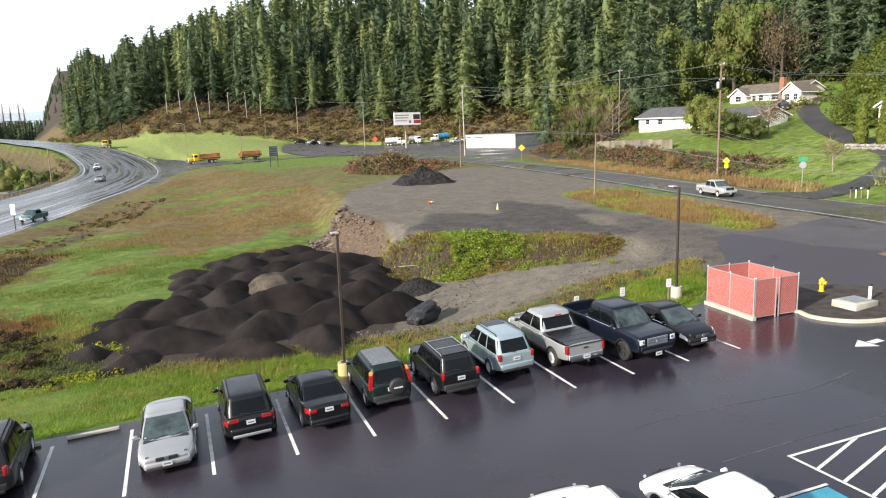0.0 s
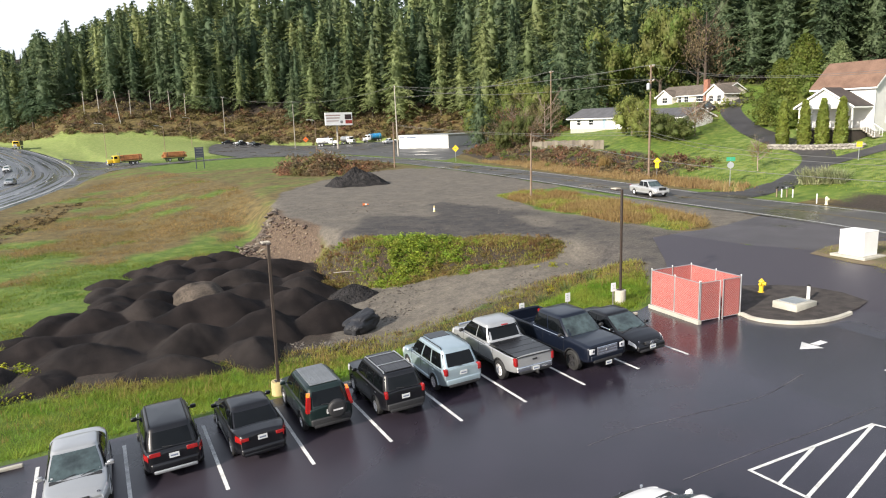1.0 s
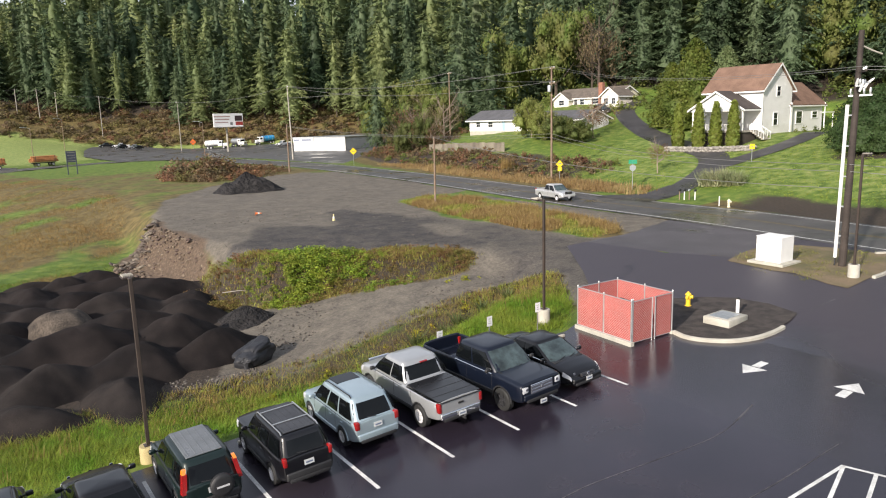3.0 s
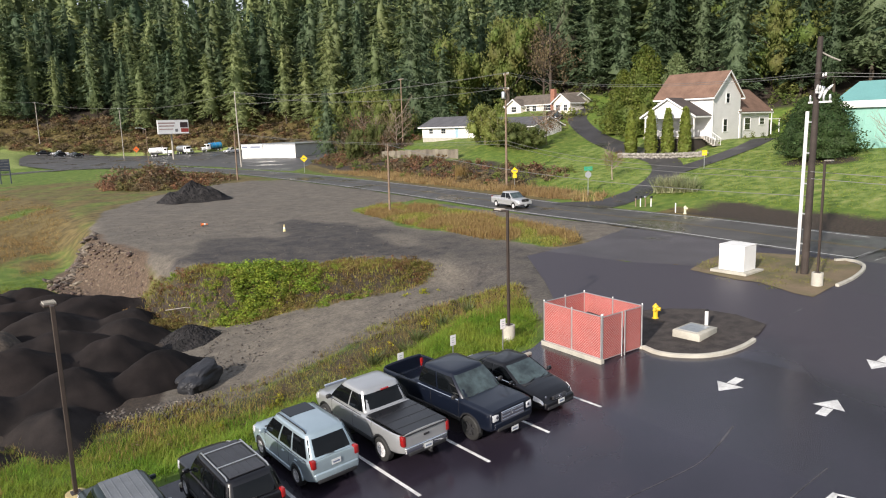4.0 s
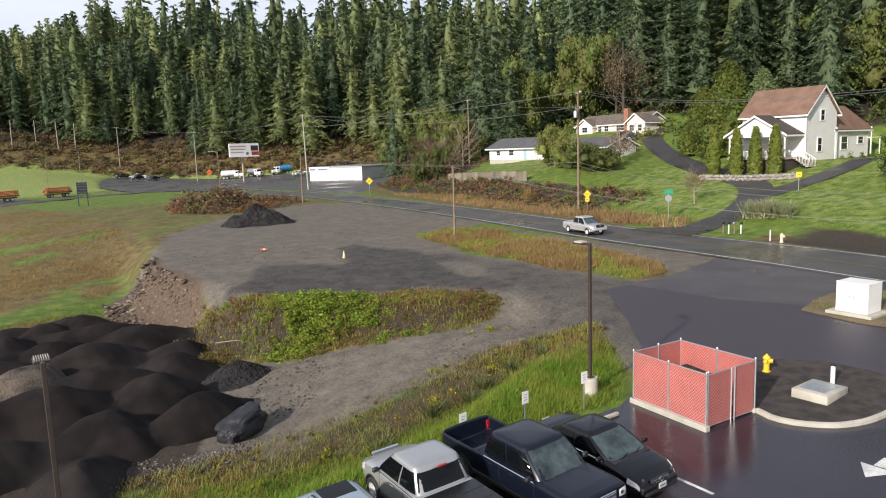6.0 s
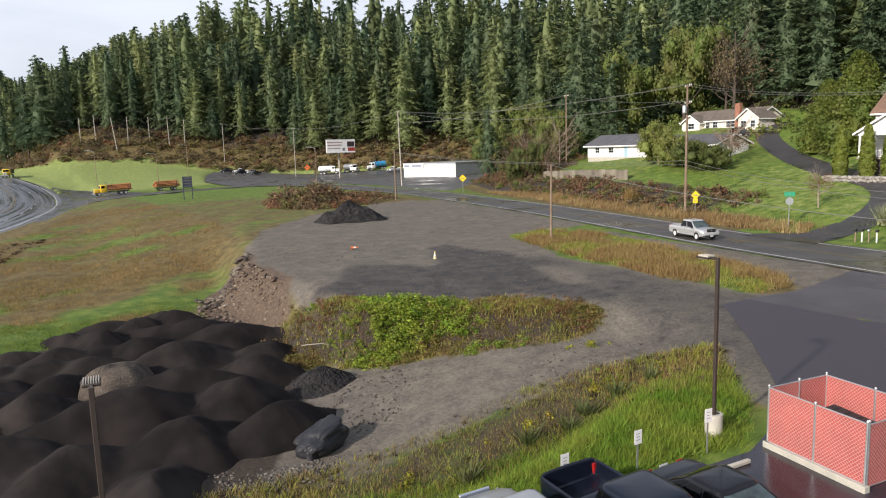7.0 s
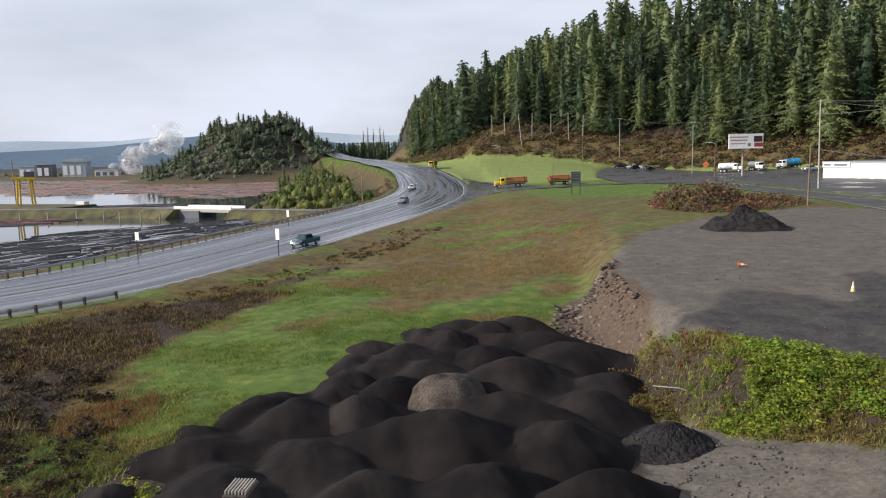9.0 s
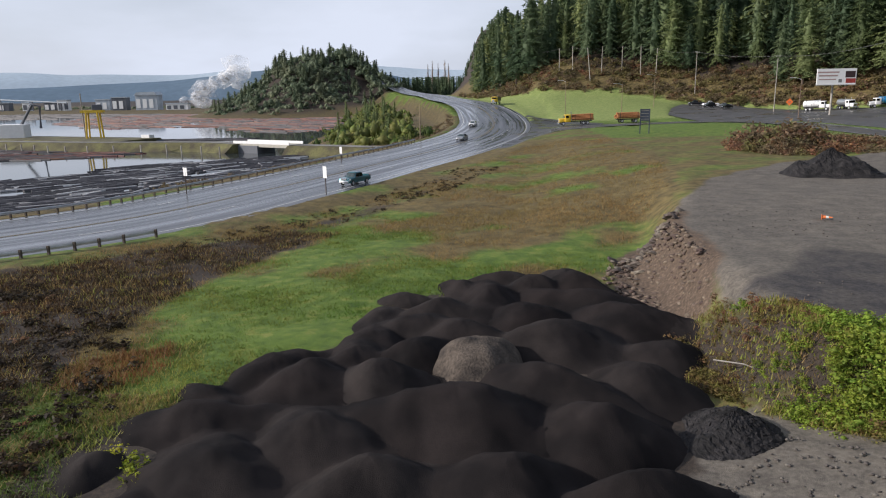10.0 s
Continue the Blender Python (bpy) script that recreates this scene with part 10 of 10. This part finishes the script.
isl = pts_in(ISLAND_P, 5200, rgg, off_roads)
gi, bi, vi, si, *_ = zones(isl[:, 0], isl[:, 1])
grass("dry_grass", isl[bi > 0.45], 0.3, 0.75, 0.028, leafmat("rust_grass", (0.29, 0.19, 0.08), (0.36, 0.27, 0.11), 0.25), "rusty dry grass on the roadside island", 6, per=8, lean=0.9, spread=0.2)
grass("green_grass", isl[bi <= 0.45], 0.2, 0.45, 0.028, OLIVEGRASS, "yellow-green grass on the roadside island", 7, per=8, lean=0.9, spread=0.2)
bkg = np.column_stack([rgg.uniform(63, 78, 9000), rgg.uniform(36, 125, 9000)])
D = seg_dist(bkg[:, 0], bkg[:, 1], FRONT)
bkg = bkg[(D > -1.2) & (D < 2.5) & off_roads(bkg[:, 0], bkg[:, 1])]
grass("dry_grass", bkg, 0.45, 1.0, 0.04, leafmat("tawny_grass", (0.42, 0.31, 0.15), (0.3, 0.2, 0.09), 0.25), "tawny tall grass along the road bank", 8, per=7, lean=0.7, spread=0.25)
lw = np.column_stack([rgg.uniform(60, 92, 16000), rgg.uniform(-30, 70, 16000)])
D = seg_dist(lw[:, 0], lw[:, 1], FRONT)
lw = lw[(D > 4) & (D < 40) & off_roads(lw[:, 0], lw[:, 1])]
grass("lawn_grass", lw, 0.06, 0.14, 0.06, leafmat("lawn_blade", (0.19, 0.26, 0.045), (0.25, 0.28, 0.06), 0.3), "short mown lawn on the hillside", 9, per=5, spread=0.4)

# spiky clumps
SPIKE = leafmat("spiky_leaf", (0.26, 0.31, 0.16), (0.36, 0.36, 0.21), 0.35)
RUSHES = leafmat("dull_rush_leaf", (0.13, 0.165, 0.06), (0.19, 0.18, 0.08), 0.35)
for i, (x, y, h, n) in enumerate(((70.9, 30.8, 1.8, 190), (70.9, 29.6, 1.9, 190), (71.0, 28.4, 1.7, 170), (71.7, 29.2, 1.8, 170), (71.3, 27.2, 1.6, 170), (18.2, 13.6, 0.9, 70), (21.4, 14.3, 1.0, 70), (24.4, 14.4, 0.9, 70), (26.4, 14.8, 0.85, 60), (23.2, 13.9, 0.8, 70), (28.2, 14.6, 0.8, 70))):
    t = thing("spiky_plant", "clump of long grey-green spiky leaves", "plant", pose(x, y, hz(x, y)), "spiky clumps")
    V, F = blades(np.zeros((n, 2)), np.full(n, h), 0.075 if x > 50 else 0.05, np.random.RandomState(200 + i), lean=1.0, per=1, spread=0.3 if x > 50 else 0.12, z=np.zeros(n))
    part("leaves", mesh_of("leaves", V, F, SPIKE if x > 50 else RUSHES), None, t)
t = thing("pampas_clump", "pale tawny pampas grass on the bank", "plant", pose(73.8, 69.0, hz(73.8, 69.0)))
V, F = blades(np.zeros((260, 2)), np.full(260, 2.6), 0.05, np.random.RandomState(77), lean=0.5, per=1, spread=0.3, z=np.zeros(260))
part("leaves", mesh_of("leaves", V, F, DRYGRASS), None, t)

# steam over the mill
STEAM = bpy.data.materials.new("steam")
STEAM.use_nodes = True
sn, sl_ = STEAM.node_tree.nodes, STEAM.node_tree.links
tr, df, tl, ms, mt = (sn.new("ShaderNode" + k) for k in ("BsdfTransparent", "BsdfDiffuse", "BsdfTranslucent", "MixShader", "MixShader"))
df.inputs["Color"].default_value = tl.inputs["Color"].default_value = (0.97, 0.98, 1.0, 1)
nz_, ng = sn.new("ShaderNodeTexNoise"), sn.new("ShaderNodeNewGeometry")
nz_.inputs["Scale"].default_value, nz_.inputs["Detail"].default_value = 0.09, 5.0
mr = sn.new("ShaderNodeMapRange")
mr.inputs["From Min"].default_value, mr.inputs["From Max"].default_value = 0.4, 0.66
mr.inputs["To Min"].default_value, mr.inputs["To Max"].default_value = 0.03, 0.5
sl_.new(ng.outputs["Position"], nz_.inputs["Vector"])
sl_.new(nz_.outputs["Fac"], mr.inputs["Value"])
sl_.new(mr.outputs["Result"], ms.inputs["Fac"])
sl_.new(df.outputs[0], mt.inputs[1])
sl_.new(tl.outputs[0], mt.inputs[2])
sl_.new(tr.outputs[0], ms.inputs[1])
sl_.new(mt.outputs[0], ms.inputs[2])
sl_.new(ms.outputs[0], sn["Material Output"].inputs["Surface"])
VV, FF, off = [], [], 0
rgs = np.random.RandomState(9)
for k in range(26):
    f = k / 25
    c = np.array([-402 + 60 * f + rgs.normal(0, 4 + 6 * f), 690 + rgs.normal(0, 3), 3 + 30 * f ** 1.1 + rgs.normal(0, 3)])
    r = rgs.uniform(4, 7) * (0.7 + 0.9 * f)
    W = np.array([p * (1 + 0.3 * noise.noise(Vector(p) * 1.5 + Vector((k, 0, 0)))) for p in ICO_V])
    VV.append(W * np.array([1.5, 1.0, 0.9]) * r + c)
    FF.append(np.array(ICO_F) + off)
    off += len(ICO_V)
me = mesh_of("steam", np.concatenate(VV), np.concatenate(FF), STEAM)
me.shade_smooth()
tagged(new("steam", me), "white steam drifting up from the mill", "steam", kind="stuff")


# loose stones on the gravel yard and track
def stones(name, poly, n, lo, hi, material, label, seed, keep=None):
    rg = np.random.RandomState(seed)
    P = pts_in(poly, n, rg, keep)
    VV, FF, off = [], [], 0
    Z = H(P[:, 0], P[:, 1])
    V0, F0 = np.array(ICO1_V), np.array(ICO1_F)
    for (x, y), z in zip(P, Z):
        W = V0 * rg.uniform(0.7, 1.2, (len(V0), 1)) * np.array([1.2, 0.9, 0.6]) * rg.uniform(lo, hi)
        a = rg.uniform(0, 6.28)
        W = W @ np.array([[math.cos(a), math.sin(a), 0], [-math.sin(a), math.cos(a), 0], [0, 0, 1]])
        VV.append(W + np.array([x, y, z + 0.02]))
        FF.append(F0 + off)
        off += len(V0)
    return tagged(new(name, mesh_of(name, np.concatenate(VV), np.concatenate(FF), material)), label, "stones", kind="stuff")


PEBBLE = mat("loose_stone", (0.115, 0.1, 0.088), 0.9, var=0.3, scale=2, fine=14, bump=0.3, island=0.5)
stones("loose_stones", [(10, 17), (17, 17.5), (28, 16), (33, 19), (31, 22), (24, 25), (18, 29), (14, 22)], 900, 0.03, 0.09, PEBBLE, "loose grey stones on the gravel track", 3)
stones("loose_stones", [(19, 33), (27, 32), (36, 26), (40, 34), (40, 52), (30, 62), (21, 66), (18, 45)], 450, 0.03, 0.08, PEBBLE, "loose grey stones on the gravel yard", 4, lambda x, y: pdist(x, y, BANK_P) < -0.5)
stones("heap_debris", [(10, 17.5), (14, 16.8), (14.5, 19), (11.5, 21.5), (9.5, 20)], 420, 0.03, 0.11, PEBBLE, "grey rubble spilt beside the black mounds", 5)
stones("slope_rubble", [(12.5, 50), (15, 44), (16.5, 41), (18.2, 41), (18.6, 46), (18.0, 55), (16.5, 60), (13.5, 57)], 520, 0.05, 0.24, mat("broken_brown_rock", (0.15, 0.11, 0.085), 0.95, var=0.4, scale=2, fine=12, bump=0.5, island=0.5), "broken brown rock on the steep yard edge", 8)
# thin grass on the bare verge by the cabinet
vg_ = pts_in([(39.8, 3), (42.5, 1.2), (48, 1.8), (49.4, 4), (49.2, 8), (44, 9), (41, 8)], 900, rgg, lambda x, y: wob(x, y, 2.0, 12) > -0.05)
grass("verge_grass", vg_, 0.06, 0.2, 0.02, OLIVEGRASS, "thin olive grass on the bare verge", 61, per=6, lean=1.2, spread=0.2)
